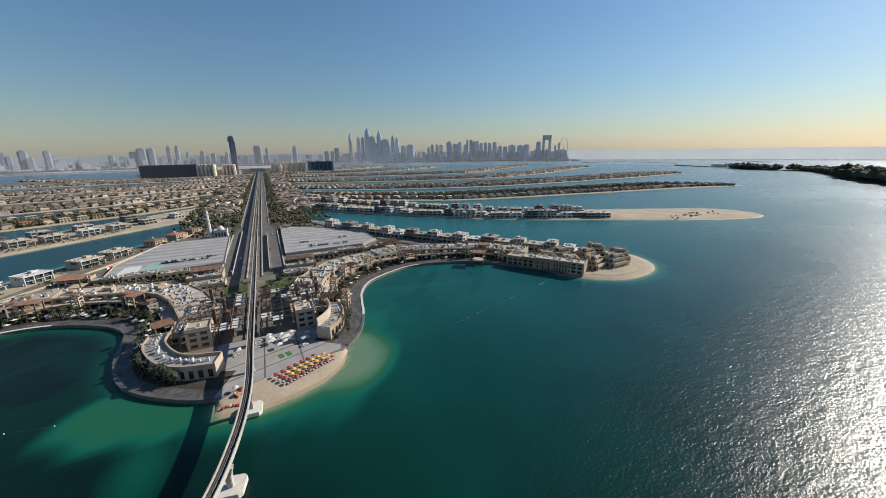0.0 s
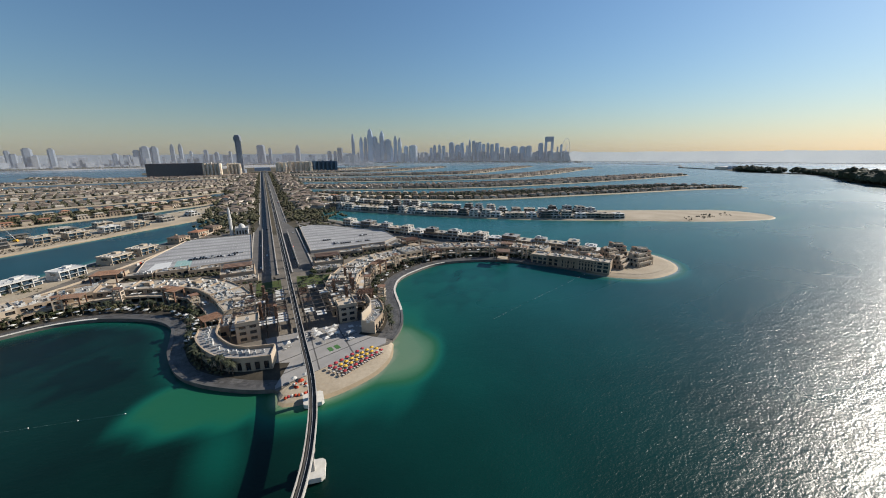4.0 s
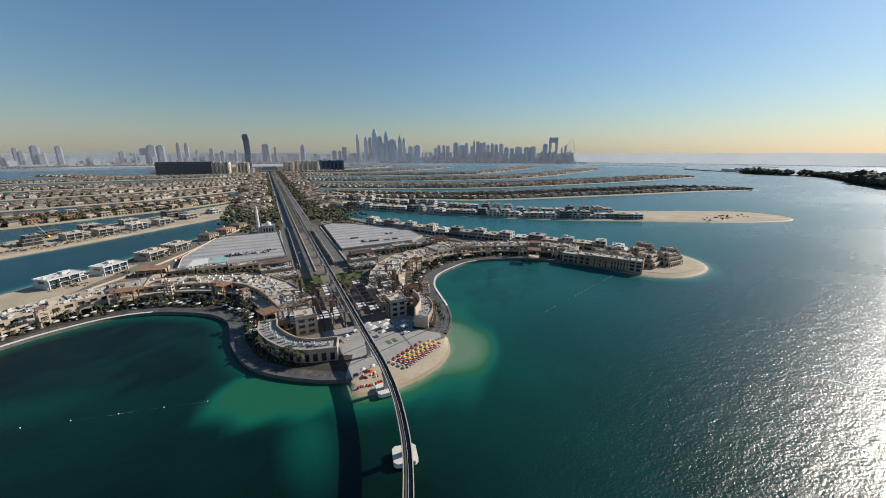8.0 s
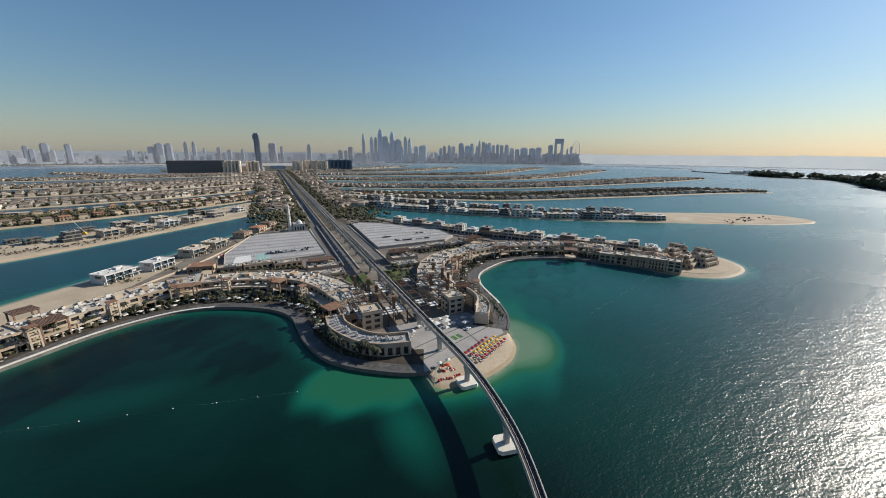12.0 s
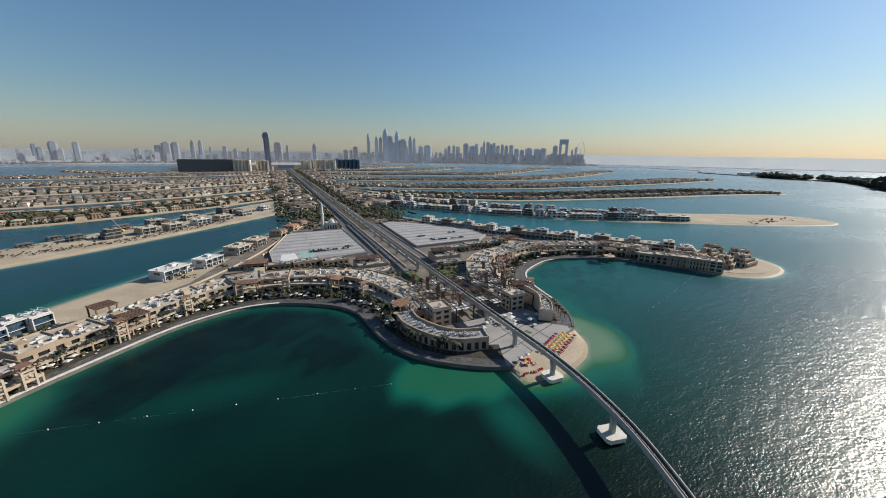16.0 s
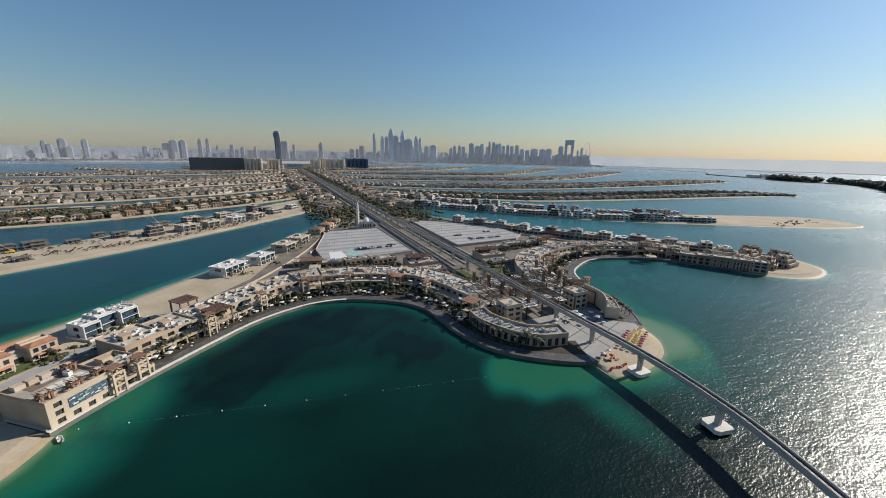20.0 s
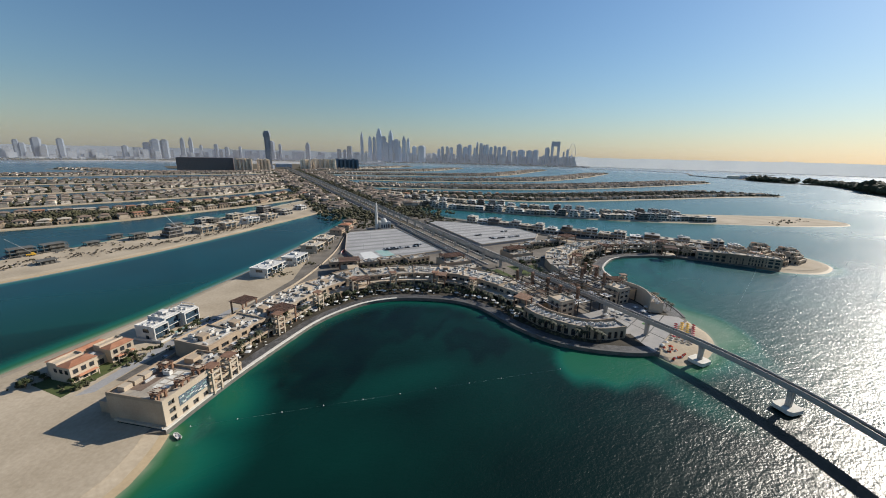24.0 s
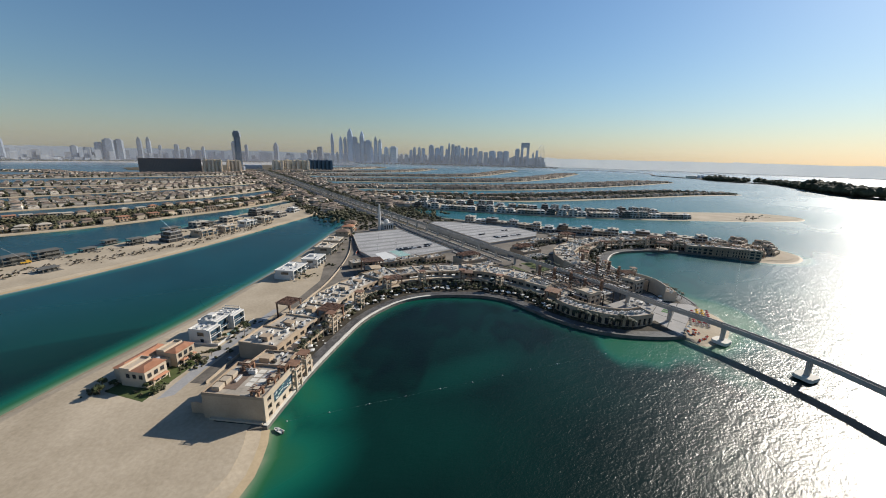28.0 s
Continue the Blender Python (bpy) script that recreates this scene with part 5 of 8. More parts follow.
# ---- trees ----
def palm_tree(h=8.0, seed=0, fronds=15):
    r = random.Random(seed)
    t = thing("palm_tree", "date palm with a slim trunk and drooping crown", "palm tree", Matrix.Identity(4), "palms along the waterfront")
    bm = bmesh.new()
    last = None
    k = 5
    lean = r.uniform(-0.4, 0.4)
    for i in range(k):
        a = (lean * (i / k) ** 2, 0, h * i / k)
        b = (lean * ((i + 1) / k) ** 2, 0, h * (i + 1) / k)
        rod(bm, a, b, 0.26 - 0.02 * i, 0.24 - 0.02 * i, 7)
    part("trunk", bm, M_TRUNK, t)
    bm = bmesh.new()
    for i in range(fronds):
        ang = 2 * math.pi * i / fronds + r.uniform(-0.2, 0.2)
        up = r.uniform(0.1, 1.0)
        L = r.uniform(2.6, 3.6)
        c, s = math.cos(ang), math.sin(ang)
        pts = []
        for j in range(5):
            u = j / 4
            pts.append((lean + c * L * u, s * L * u, h + up * 1.7 * u * 1.2 - 2.3 * u * u * (1.2 - up * 0.4)))
        for j in range(4):
            w0, w1 = 0.55 * math.sin(math.pi * (0.12 + 0.85 * j / 4)), 0.55 * math.sin(math.pi * (0.12 + 0.85 * (j + 1) / 4))
            a, b = Vector(pts[j]), Vector(pts[j + 1])
            sd = Vector((-s, c, 0))
            for sg in (-1, 1):
                va, vb = bm.verts.new(a), bm.verts.new(b)
                vc, vd = bm.verts.new(b + sd * sg * w1 - Vector((0, 0, 0.25 * w1))), bm.verts.new(a + sd * sg * w0 - Vector((0, 0, 0.25 * w0)))
                bm.faces.new((va, vb, vc, vd) if sg > 0 else (vd, vc, vb, va))
    part("crown", bm, M_PALM, t)
    return t


def clump_mesh(bm, c, r, rng, squash=0.8):
    g = bmesh.ops.create_icosphere(bm, subdivisions=1, radius=1.0)
    for v in g["verts"]:
        k = rng.uniform(0.72, 1.28)
        v.co = Vector((c[0] + v.co.x * r * k, c[1] + v.co.y * r * k, c[2] + v.co.z * r * k * squash))


def broad_tree(h=6.0, seed=0):
    r = random.Random(seed)
    t = thing("shade_tree", "dense dark green shade tree", "tree", Matrix.Identity(4), "garden trees")
    bm = bmesh.new()
    rod(bm, (0, 0, -0.2), (0, 0, h * 0.5), 0.22, 0.15, 7)
    for i in range(4):
        a = 2 * math.pi * i / 4 + r.random()
        rod(bm, (0, 0, h * 0.42), (math.cos(a) * h * 0.25, math.sin(a) * h * 0.25, h * 0.7), 0.1, 0.05, 5)
    part("trunk", bm, M_TRUNK, t)
    bm = bmesh.new()
    for i in range(15):
        a, q = r.uniform(0, 6.28), r.uniform(0, 0.36) * h
        clump_mesh(bm, (math.cos(a) * q, math.sin(a) * q, h * r.uniform(0.55, 0.95)), h * r.uniform(0.10, 0.18), r)
    # loose leaves that break the outline
    for i in range(160):
        a, b = r.uniform(0, 6.28), r.uniform(-0.4, 1.3)
        d = Vector((math.cos(a) * math.cos(b), math.sin(a) * math.cos(b), math.sin(b) * 0.7)) * h * r.uniform(0.3, 0.5)
        c = d + Vector((0, 0, h * 0.72))
        e1 = Vector((r.uniform(-1, 1), r.uniform(-1, 1), r.uniform(-1, 1))).normalized() * h * 0.05
        e2 = e1.orthogonal().normalized() * h * 0.045
        bm.faces.new([bm.verts.new(c + e1), bm.verts.new(c + e2), bm.verts.new(c - e1), bm.verts.new(c - e2)])
    part("crown", bm, M_LEAF, t)
    return t


PALMS = [palm_tree(7.5, 1), palm_tree(9.0, 2, 17), palm_tree(6.2, 3, 13)]
TREES = [broad_tree(6.0, 4), broad_tree(7.5, 5), broad_tree(4.5, 6)]
_used = set()


def plant(kind, p, s, z=GROUND - 0.08, k=1.0, rot=None):
    src = kind[_rw.randrange(len(kind))]
    m = PALM @ pose(p, s, z, 0, 0, _rw.uniform(0, 360) if rot is None else rot) @ Matrix.Scale(k, 4)
    if src.name not in _used:
        _used.add(src.name)
        src.matrix_world = m
        return src
    ob = copy_thing(src, pose(0, 0, 0))
    ob.matrix_world = m
    return ob


for _side in (-1, 1):
    # along the promenade, in front of the arcades
    _ln = mirror(shifted(BAYS[_side], 15.5), _side)
    for _i in range(30 if _side < 0 else 14, len(_ln) - 3):
        _n = 2 if _rw.random() < 0.3 else 1
        for _j in range(_n):
            _q = _ln[_i] + np.array((_rw.uniform(-2.5, 2.5), _rw.uniform(-2.5, 2.5)))
            if (_side > 0 and _q[1] < -104) or abs(_q[0]) > 247:
                continue
            if _rw.random() < 0.6:
                plant(PALMS, _q[0], _q[1], k=_rw.uniform(0.75, 1.05))
    for _i in range(24, len(_ln) - 5):
        _q = shifted(BAYS[_side], 18.5)[_i] * (_side, 1) + np.array((_rw.uniform(-2, 2), _rw.uniform(-2, 2)))
        if _q[1] > -100 and abs(_q[0]) < 245:
            plant(TREES, _q[0], _q[1], k=_rw.uniform(0.45, 0.75))
    if _side < 0:
        for _i in range(6, 32):
            _q = mirror(shifted(BAYS[-1], 11.3), -1)[_i]
            if _rw.random() < 0.62:
                plant(PALMS, _q[0] + _rw.uniform(-1.0, 1.0), _q[1] + _rw.uniform(-1.0, 1.0), k=_rw.uniform(0.8, 1.1))
    else:
        for _i in range(9):
            plant(PALMS, 62 - _i * 0.9 + _rw.uniform(-1, 1), -66 - _i * 3.6, k=_rw.uniform(0.8, 1.0))
    for _i in range(20):   # round the garden at the road ends and behind the hall
        plant(PALMS if _rw.random() < 0.45 else TREES, _side * _rw.uniform(7, 40), _rw.uniform(-8, 44), k=_rw.uniform(0.5, 1.0))
WOOD_SPOTS = []
for _side in (-1, 1):
    for _i in range(90):   # hedge rows behind the crescent
        _u = _rw.random()
        WOOD_SPOTS.append((_side * (58 + 104 * _u), 88 + 10 * math.sin(_u * 3) + _rw.uniform(-5, 6), GROUND - 0.4, _rw.uniform(0.9, 2.0)))
    for _i in range(170):   # woods round the mosque and the causeway's start
        _q = (_side * _rw.uniform(32, 84), _rw.uniform(285, 480))
        if not (_side < 0 and abs(_q[0] + 48) < 14 and abs(_q[1] - 285) < 14):
            WOOD_SPOTS.append((*_q, GROUND - 0.4, _rw.uniform(1.5, 3.4)))

# ---- villas ----
def villa_modern(w, d, mat, seed, label):
    """Two storeys under one flat slab, portal fins and deep glazing towards the road."""
    r = random.Random(seed)
    t = thing("villa", label, "villa", Matrix.Identity(4), "seafront villas")
    h1, h2 = 4.0, 7.8
    bm = bmesh.new()
    box(bm, -w / 2, w / 2, -d / 2 + 2.4, d / 2, -0.4, h1)
    part("ground_floor", bm, mat, t)
    bm = bmesh.new()
    box(bm, -w / 2, w / 2 - w * 0.1 * (seed % 2), -d / 2 + 1.6, d / 2 - 1.2, h1, h2)
    part("upper_floor", bm, mat, t)
    bm = bmesh.new()
    x1 = w / 2 - w * 0.1 * (seed % 2)
    box(bm, -w / 2 - 0.5, x1 + 0.5, -d / 2 - 0.6, d / 2 - 0.6, h2, h2 + 0.5)
    part("roof", bm, M_WHITE if seed != 3 else M_ROOFTOP, t, "flat overhanging roof slab")
    bm = bmesh.new()
    ring_wall(bm, [(-w / 2 - 0.5, -d / 2 - 0.6), (x1 + 0.5, -d / 2 - 0.6), (x1 + 0.5, d / 2 - 0.6), (-w / 2 - 0.5, d / 2 - 0.6)],
              [(-w / 2 - 0.1, -d / 2 - 0.2), (x1 + 0.1, -d / 2 - 0.2), (x1 + 0.1, d / 2 - 1.0), (-w / 2 - 0.1, d / 2 - 1.0)], h2 + 0.5, h2 + 0.95)
    part("roof_parapet", bm, mat, t)
    bm = bmesh.new()
    boxc(bm, w * 0.12, d * 0.12, h2 + 0.5, w * 0.2, d * 0.3, 1.9)
    part("stair_head", bm, mat, t)
    bm = bmesh.new()
    box(bm, -w / 2, w / 2, -d / 2 - 0.4, -d / 2 + 1.596, h1 - 0.2, h1 + 0.2)
    part("balcony", bm, mat, t)
    bm = bmesh.new()
    box(bm, -w / 2, w / 2, -d / 2 - 0.4, -d / 2 - 0.32, h1 + 0.2, h1 + 1.2)
    part("glass_balustrade", bm, M_GLASS_B, t)
    n = max(3, int(w / 7))
    for i in range(n + 1):   # portal fins between the bays
        x = -w / 2 + 0.3 + i * (w - 0.6) / n
        if x > x1:
            continue
        bm = bmesh.new()
        boxc(bm, x, -d / 2 + 0.55, -0.4, 0.6, 2.0, h2 + 0.4)
        part("portal_fin", bm, mat, t)
    for i in range(n):
        a, b = -w / 2 + i * w / n + 0.7, -w / 2 + (i + 1) * w / n - 0.7
        window(t, a, b, 0.1, h1 - 0.5, -d / 2 + 2.4, M_GLASS_B, bars=2)
        if b < x1 + 0.3:
            window(t, a, min(b, x1 - 0.3), h1 + 0.25, h2 - 0.3, -d / 2 + 1.6, M_GLASS_B, bars=2)
        window(t, a + 0.8, min(b, x1) - 1.0, h1 + 0.8, h2 - 0.7, d / 2 - 1.2, M_GLASS, 1)
    for sx in (-1, 1):
        bm = bmesh.new()
        xx = sx * w / 2 if sx < 0 else x1
        box(bm, min(xx, xx + sx * 0.06), max(xx, xx + sx * 0.06), -d * 0.25, d * 0.12, h1 + 0.7, h2 - 0.7)
        part("side_window", bm, M_GLASS, t)
    for i in range(7):
        bm = bmesh.new()
        boxc(bm, r.uniform(-w * 0.42, w * 0.34), r.uniform(-d * 0.35, d * 0.3), h2 + 0.5, r.uniform(1.0, 2.2), r.uniform(0.9, 1.6), r.uniform(0.6, 1.2))
        part("roof_unit", bm, M_METAL, t)
    return t


def hip_roof(bm, x0, x1, y0, y1, z, rise, over=0.7, mat=0):
    x0, x1, y0, y1 = x0 - over, x1 + over, y0 - over, y1 + over
    lo = [bm.verts.new(q) for q in ((x0, y0, z), (x1, y0, z), (x1, y1, z), (x0, y1, z))]
    hx, hy = (x1 - x0) / 2, (y1 - y0) / 2
    if hx >= hy:
        hi = [bm.verts.new((x0 + hy, (y0 + y1) / 2, z + rise)), bm.verts.new((x1 - hy, (y0 + y1) / 2, z + rise))]
        fs = ((lo[0], lo[1], hi[1], hi[0]), (lo[1], lo[2], hi[1]), (lo[2], lo[3], hi[0], hi[1]), (lo[3], lo[0], hi[0]))
    else:
        hi = [bm.verts.new(((x0 + x1) / 2, y0 + hx, z + rise)), bm.verts.new(((x0 + x1) / 2, y1 - hx, z + rise))]
        fs = ((lo[0], lo[1], hi[0]), (lo[1], lo[2], hi[1], hi[0]), (lo[2], lo[3], hi[1]), (lo[3], lo[0], hi[0], hi[1]))
    for f in fs:
        bm.faces.new(f).material_index = mat
    bm.faces.new(list(reversed(lo))).material_index = mat


def villa_tiled(w, d, mat, roofmat, seed, label):
    r = random.Random(seed)
    t = thing("villa", label, "villa", Matrix.Identity(4), "seafront villas")
    h = 7.6
    bm = bmesh.new()
    box(bm, -w / 2, w * 0.1, -d / 2, d / 2, -0.4, h)
    part("main_wing", bm, mat, t)
    bm = bmesh.new()
    box(bm, w * 0.1 + 0.004, w / 2, -d * 0.3, d * 0.42, -0.4, h - 1.2)
    part("side_wing", bm, mat, t)
    bm = bmesh.new()
    hip_roof(bm, -w / 2, w * 0.1, -d / 2, d / 2, h, 2.4)
    part("roof", bm, roofmat, t, "shallow tiled hip roof")
    bm = bmesh.new()
    hip_roof(bm, w * 0.1 + 0.75, w / 2, -d * 0.3, d * 0.42, h - 1.2, 1.9)
    part("side_roof", bm, roofmat, t)
    bm = bmesh.new()
    hip_roof(bm, -w * 0.32, -w * 0.05, -d / 2 - 3.2, -d / 2 - 0.75, 3.6, 0.9, 0.5)
    for x in (-w * 0.32, -w * 0.05):
        boxc(bm, x, -d / 2 - 3.0, -0.4, 0.5, 0.5, 4.0)
    part("porch", bm, roofmat, t)
    for z0 in (0.6, 4.4):
        for i in range(3):
            a = -w / 2 + 1.0 + i * (w * 0.6 - 2.0) / 3
            window(t, a, a + 1.8, z0, z0 + 2.2, -d / 2)
            window(t, a, a + 1.8, z0, z0 + 2.2, d / 2, out=1)
        for i in range(2):
            a = w * 0.16 + i * w * 0.16
            window(t, a, a + 1.7, z0, z0 + 1.9, -d * 0.3)
    for i in range(2):
        bm = bmesh.new()
        box(bm, -w / 2 - 0.06, -w / 2, -d * 0.3 + i * d * 0.35, -d * 0.3 + 2.0 + i * d * 0.35, 4.4, 6.4)
        part("side_window", bm, M_GLASS, t)
    bm = bmesh.new()
    boxc(bm, -w * 0.15, d * 0.1, h + 1.0, 2.2, 2.2, 2.6)
    part("chimney_tower", bm, mat, t)
    return t


VM = [villa_modern(30, 18, M_WHITE, 1, "large white modern villa with flat roof"), villa_modern(22, 17, M_WHITE, 2, "white flat-roofed villa with dark glass"),
      villa_modern(26, 20, M_PLASTER2, 3, "pale stone modern villa with flat roof")]
VT = [villa_tiled(24, 16, M_PLASTER2, M_TERRA, 1, "cream villa with terracotta tiled roofs"),
      villa_tiled(22, 17, M_PLASTER, M_DARKROOF, 3, "sand coloured villa with brown roofs")]


def settle(src, p, s, rot, z=GROUND - 0.08):
    m = PALM @ pose(p, s, z, 0, 0, rot)
    if src.name not in _used:
        _used.add(src.name)
        src.matrix_world = m
        return src
    return copy_thing(src, m)


def villa_linked():
    """Two cream wings joined by a lower link, with shallow terracotta roofs and roof terraces."""
    t = thing("villa", "cream villa with low terracotta tiled roofs and terraces", "villa", Matrix.Identity(4), "seafront villas")
    for nm, x0, x1, y0, y1, h in (("near_wing", -15, -3.5, -10, 4, 8.6), ("link", -3.49, 3.5, -5, 5, 5.4), ("far_wing", 3.51, 15, -9, 3, 8.0), ("rear_wing", -12, 12, 5.01, 11, 6.8)):
        bm = bmesh.new()
        box(bm, x0, x1, y0, y1, -0.4, h)
        part(nm, bm, M_PLASTER2, t)
        bm = bmesh.new()
        if nm in ("near_wing", "far_wing"):
            hip_roof(bm, x0, x1, y0, y0 + (y1 - y0) * 0.52, h, 1.3, 0.5)
            part("tiled_roof", bm, M_TERRA, t)
            bm = bmesh.new()
            ring_wall(bm, [(x0, y0 + (y1 - y0) * 0.6), (x1, y0 + (y1 - y0) * 0.6), (x1, y1), (x0, y1)], [(x0 + 0.3, y0 + (y1 - y0) * 0.6 + 0.3), (x1 - 0.3, y0 + (y1 - y0) * 0.6 + 0.3), (x1 - 0.3, y1 - 0.3), (x0 + 0.3, y1 - 0.3)], h, h + 0.9)
            part("terrace_parapet", bm, M_PLASTER2, t)
            bm = bmesh.new()
            hip_roof(bm, x0 + 1.5, x1 - 1.5, y0 - 2.6, y0 - 0.55, 3.4, 0.7, 0.3)
            part("porch_roof", bm, M_TERRA, t)
            for x in (x0 + 1.6, x1 - 1.6):
                bm = bmesh.new()
                boxc(bm, x, y0 - 2.4, -0.4, 0.4, 0.4, 3.8)
                part("porch_post", bm, M_PLASTER2, t)
            for z0 in (0.5, 4.6):
                for i in range(3):
                    window(t, x0 + 1.2 + i * 3.4, x0 + 3.2 + i * 3.4, z0, z0 + 2.3, y0)
            for i in range(3):
                bm = bmesh.new()
                xx, o = (x0, -0.06) if nm == "near_wing" else (x1, 0.06)
                box(bm, min(xx, xx + o), max(xx, xx + o), y0 + 1.5 + i * 3.6, y0 + 3.4 + i * 3.6, 4.6, 6.8)
                part("side_window", bm, M_GLASS, t)
        elif nm == "rear_wing":
            hip_roof(bm, x0, x1, y0, y1, h, 1.2, 0.5)
            part("tiled_roof", bm, M_TERRA, t)
        else:
            window(t, -2.2, 2.2, 0.4, 3.4, y0)
            boxc(bm, 0, -1, h, 3.2, 1.4, 1.1)
            part("roof_unit", bm, M_METAL, t)
    return t


def villa_cubes():
    """Three staggered white volumes with dark glass between them, terraces and roof frames."""
    t = thing("villa", "white modern villa of staggered cubes with dark glass", "villa", Matrix.Identity(4), "seafront villas")
    for nm, x0, x1, y0, y1, h in (("near_cube", -16, -6.5, -7.5, 6, 8.2), ("middle_cube", -6.4, 4.4, -5, 7.5, 9.4), ("far_cube", 4.5, 15.5, -8, 5.5, 8.6)):
        bm = bmesh.new()
        box(bm, x0, x1, y0 + 1.8, y1, -0.4, h)
        part(nm, bm, M_WHITE, t)
        bm = bmesh.new()
        ring_wall(bm, [(x0, y0 + 1.8), (x1, y0 + 1.8), (x1, y1), (x0, y1)], [(x0 + 0.35, y0 + 2.15), (x1 - 0.35, y0 + 2.15), (x1 - 0.35, y1 - 0.35), (x0 + 0.35, y1 - 0.35)], h, h + 0.8)
        part("roof_parapet", bm, M_WHITE, t)
        bm = bmesh.new()   # a white portal round the glazed front
        box(bm, x0, x0 + 0.6, y0, y0 + 1.79, -0.4, h + 0.3)
        box(bm, x1 - 0.6, x1, y0, y0 + 1.79, -0.4, h + 0.3)
        box(bm, x0 + 0.6, x1 - 0.6, y0, y0 + 1.79, h - 0.5, h + 0.3)
        box(bm, x0 + 0.6, x1 - 0.6, y0, y0 + 1.79, 3.7, 4.1)
        part("portal", bm, M_WHITE, t)
        for z0, z1 in ((0.0, 3.5), (4.3, h - 0.7)):
            window(t, x0 + 0.7, x1 - 0.7, z0, z1, y0 + 1.78, M_GLASS_B, bars=3)
            window(t, x0 + 1.6, x1 - 1.6, z0 + 0.6, z1 - 0.4, y1 + 0.01, M_GLASS, 1)
        bm = bmesh.new()
        box(bm, x0 + 0.6, x1 - 0.6, y0 + 0.05, y0 + 0.12, 4.1, 5.1)
        part("glass_balustrade", bm, M_GLASS_B, t)
        bm = bmesh.new()
        box(bm, x0 - 0.07, x0 - 0.01, y0 + 4, y0 + 8, 4.8, h - 1.0)
        box(bm, x0 - 0.07, x0 - 0.01, y0 + 4.5, y0 + 6.5, 0.8, 3.0)
        part("side_window", bm, M_GLASS, t)
        for i in range(4):
            bm = bmesh.new()
            boxc(bm, x0 + 1.8 + (i % 2) * 4.2, y0 + 5.0 + (i // 2) * 3.6, h, 1.8, 1.3, 1.0 + 0.3 * (i % 3))
            part("roof_unit", bm, M_METAL, t)
    bm = bmesh.new()
    boxc(bm, 0, 3, 9.4, 4.0, 4.0, 2.4)
    part("stair_head", bm, M_WHITE, t)
    bm = bmesh.new()
    for x in (5.2, 8.4, 11.6, 14.8):
        box(bm, x - 0.15, x + 0.15, -5.6, 4.6, 10.9, 11.2)
    for y in (-5.4, 4.4):
        for x in (5.2, 14.8):
            boxc(bm, x, y, 8.6, 0.3, 0.3, 2.3)
    part("roof_frame", bm, M_WHITE, t)
    bm = bmesh.new()
    box(bm, -17.5, 17.5, -13, -12.7, -0.3, 1.5)
    box(bm, -17.5, -17.2, -12.7, 6, -0.3, 1.5)
    part("garden_wall", bm, M_WHITE, t)
    bm = bmesh.new()
    box(bm, -4.5, 3.5, -11.5, -7.8, -0.05, 0.12)
    part("pool", bm, M_TURQ, t, "pale turquoise plunge pool")
    return t


VL = villa_linked()
# left arm of the near island, then the right arm
for _v, _p, _s, _r in ((VM[0], -213, 122, 52), (VM[1], -188, 146, 54), (VM[2], -163, 190, 56), (VM[2], -146, 220, 58), (VT[1], -118, 268, 58), (VT[0], -100, 300, 58),
                       (villa_cubes(), -275, 26, 52), (VL, -303, -7, 49), (VT[1], -86, 332, 55)):
    settle(_v, _p, _s, _r)


def villa_gardens(p, s, n, spread):
    for _ in range(n):
        plant(TREES if _rw.random() < 0.6 else PALMS, p + _rw.uniform(-spread, spread), s + _rw.uniform(-spread, spread), k=_rw.uniform(0.35, 0.7))


for _p, _s in ((-324, -14), (-300, -30), (-284, -8), (-268, 10), (-262, 22), (-205, 108), (-176, 160), (-150, 186), (-130, 230), (-110, 262), (350, -58), (352, -30), (326, -40), (300, -58), (262, 60), (236, 96)):
    villa_gardens(_p, _s, 5, 7)


# the mosque by the causeway
def mosque():
    t = thing("mosque", "small white mosque with dome and slim minaret", "mosque", PALM @ pose(-46, 285, GROUND - 0.08, 0, 0, 0))
    bm = bmesh.new()
    box(bm, -8, 8, -8, 8, -0.3, 9.5)
    part("prayer_hall", bm, M_WHITE, t)
    bm = bmesh.new()
    ring_wall(bm, [(-8.3, -8.3), (8.3, -8.3), (8.3, 8.3), (-8.3, 8.3)], [(-7.6, -7.6), (7.6, -7.6), (7.6, 7.6), (-7.6, 7.6)], 9.5, 10.6)
    part("parapet", bm, M_WHITE, t)
    bm = bmesh.new()
    bmesh.ops.create_uvsphere(bm, u_segments=20, v_segments=12, radius=4.2)
    for v in bm.verts:
        v.co.z = max(v.co.z, -0.2) * 1.05 + 11.2
    rod(bm, (0, 0, 9.5), (0, 0, 11.4), 4.2, 4.2, 20)
    part("dome", bm, M_WHITE, t)
    for sy, o in ((-8, -1), (8, 1)):
        for i in range(4):
            window(t, -6.8 + i * 3.6, -4.9 + i * 3.6, 1.5, 7.0, sy, out=o)
    mn = part("minaret", (lambda b: (rod(b, (-13, -4, -0.3), (-13, -4, 24), 2.3, 2.1, 8), rod(b, (-13, -4, 24.8), (-13, -4, 36), 1.8, 1.6, 8), b)[-1])(bmesh.new()), M_WHITE, t, "slim white minaret")
    bm = bmesh.new()
    rod(bm, (-13, -4, 24), (-13, -4, 24.8), 2.8, 2.9, 14)
    part("gallery", bm, M_WHITE, mn)
    bm = bmesh.new()
    rod(bm, (-13, -4, 36), (-13, -4, 41), 1.7, 0.1, 12)
    part("spire", bm, M_WHITE, mn)


mosque()

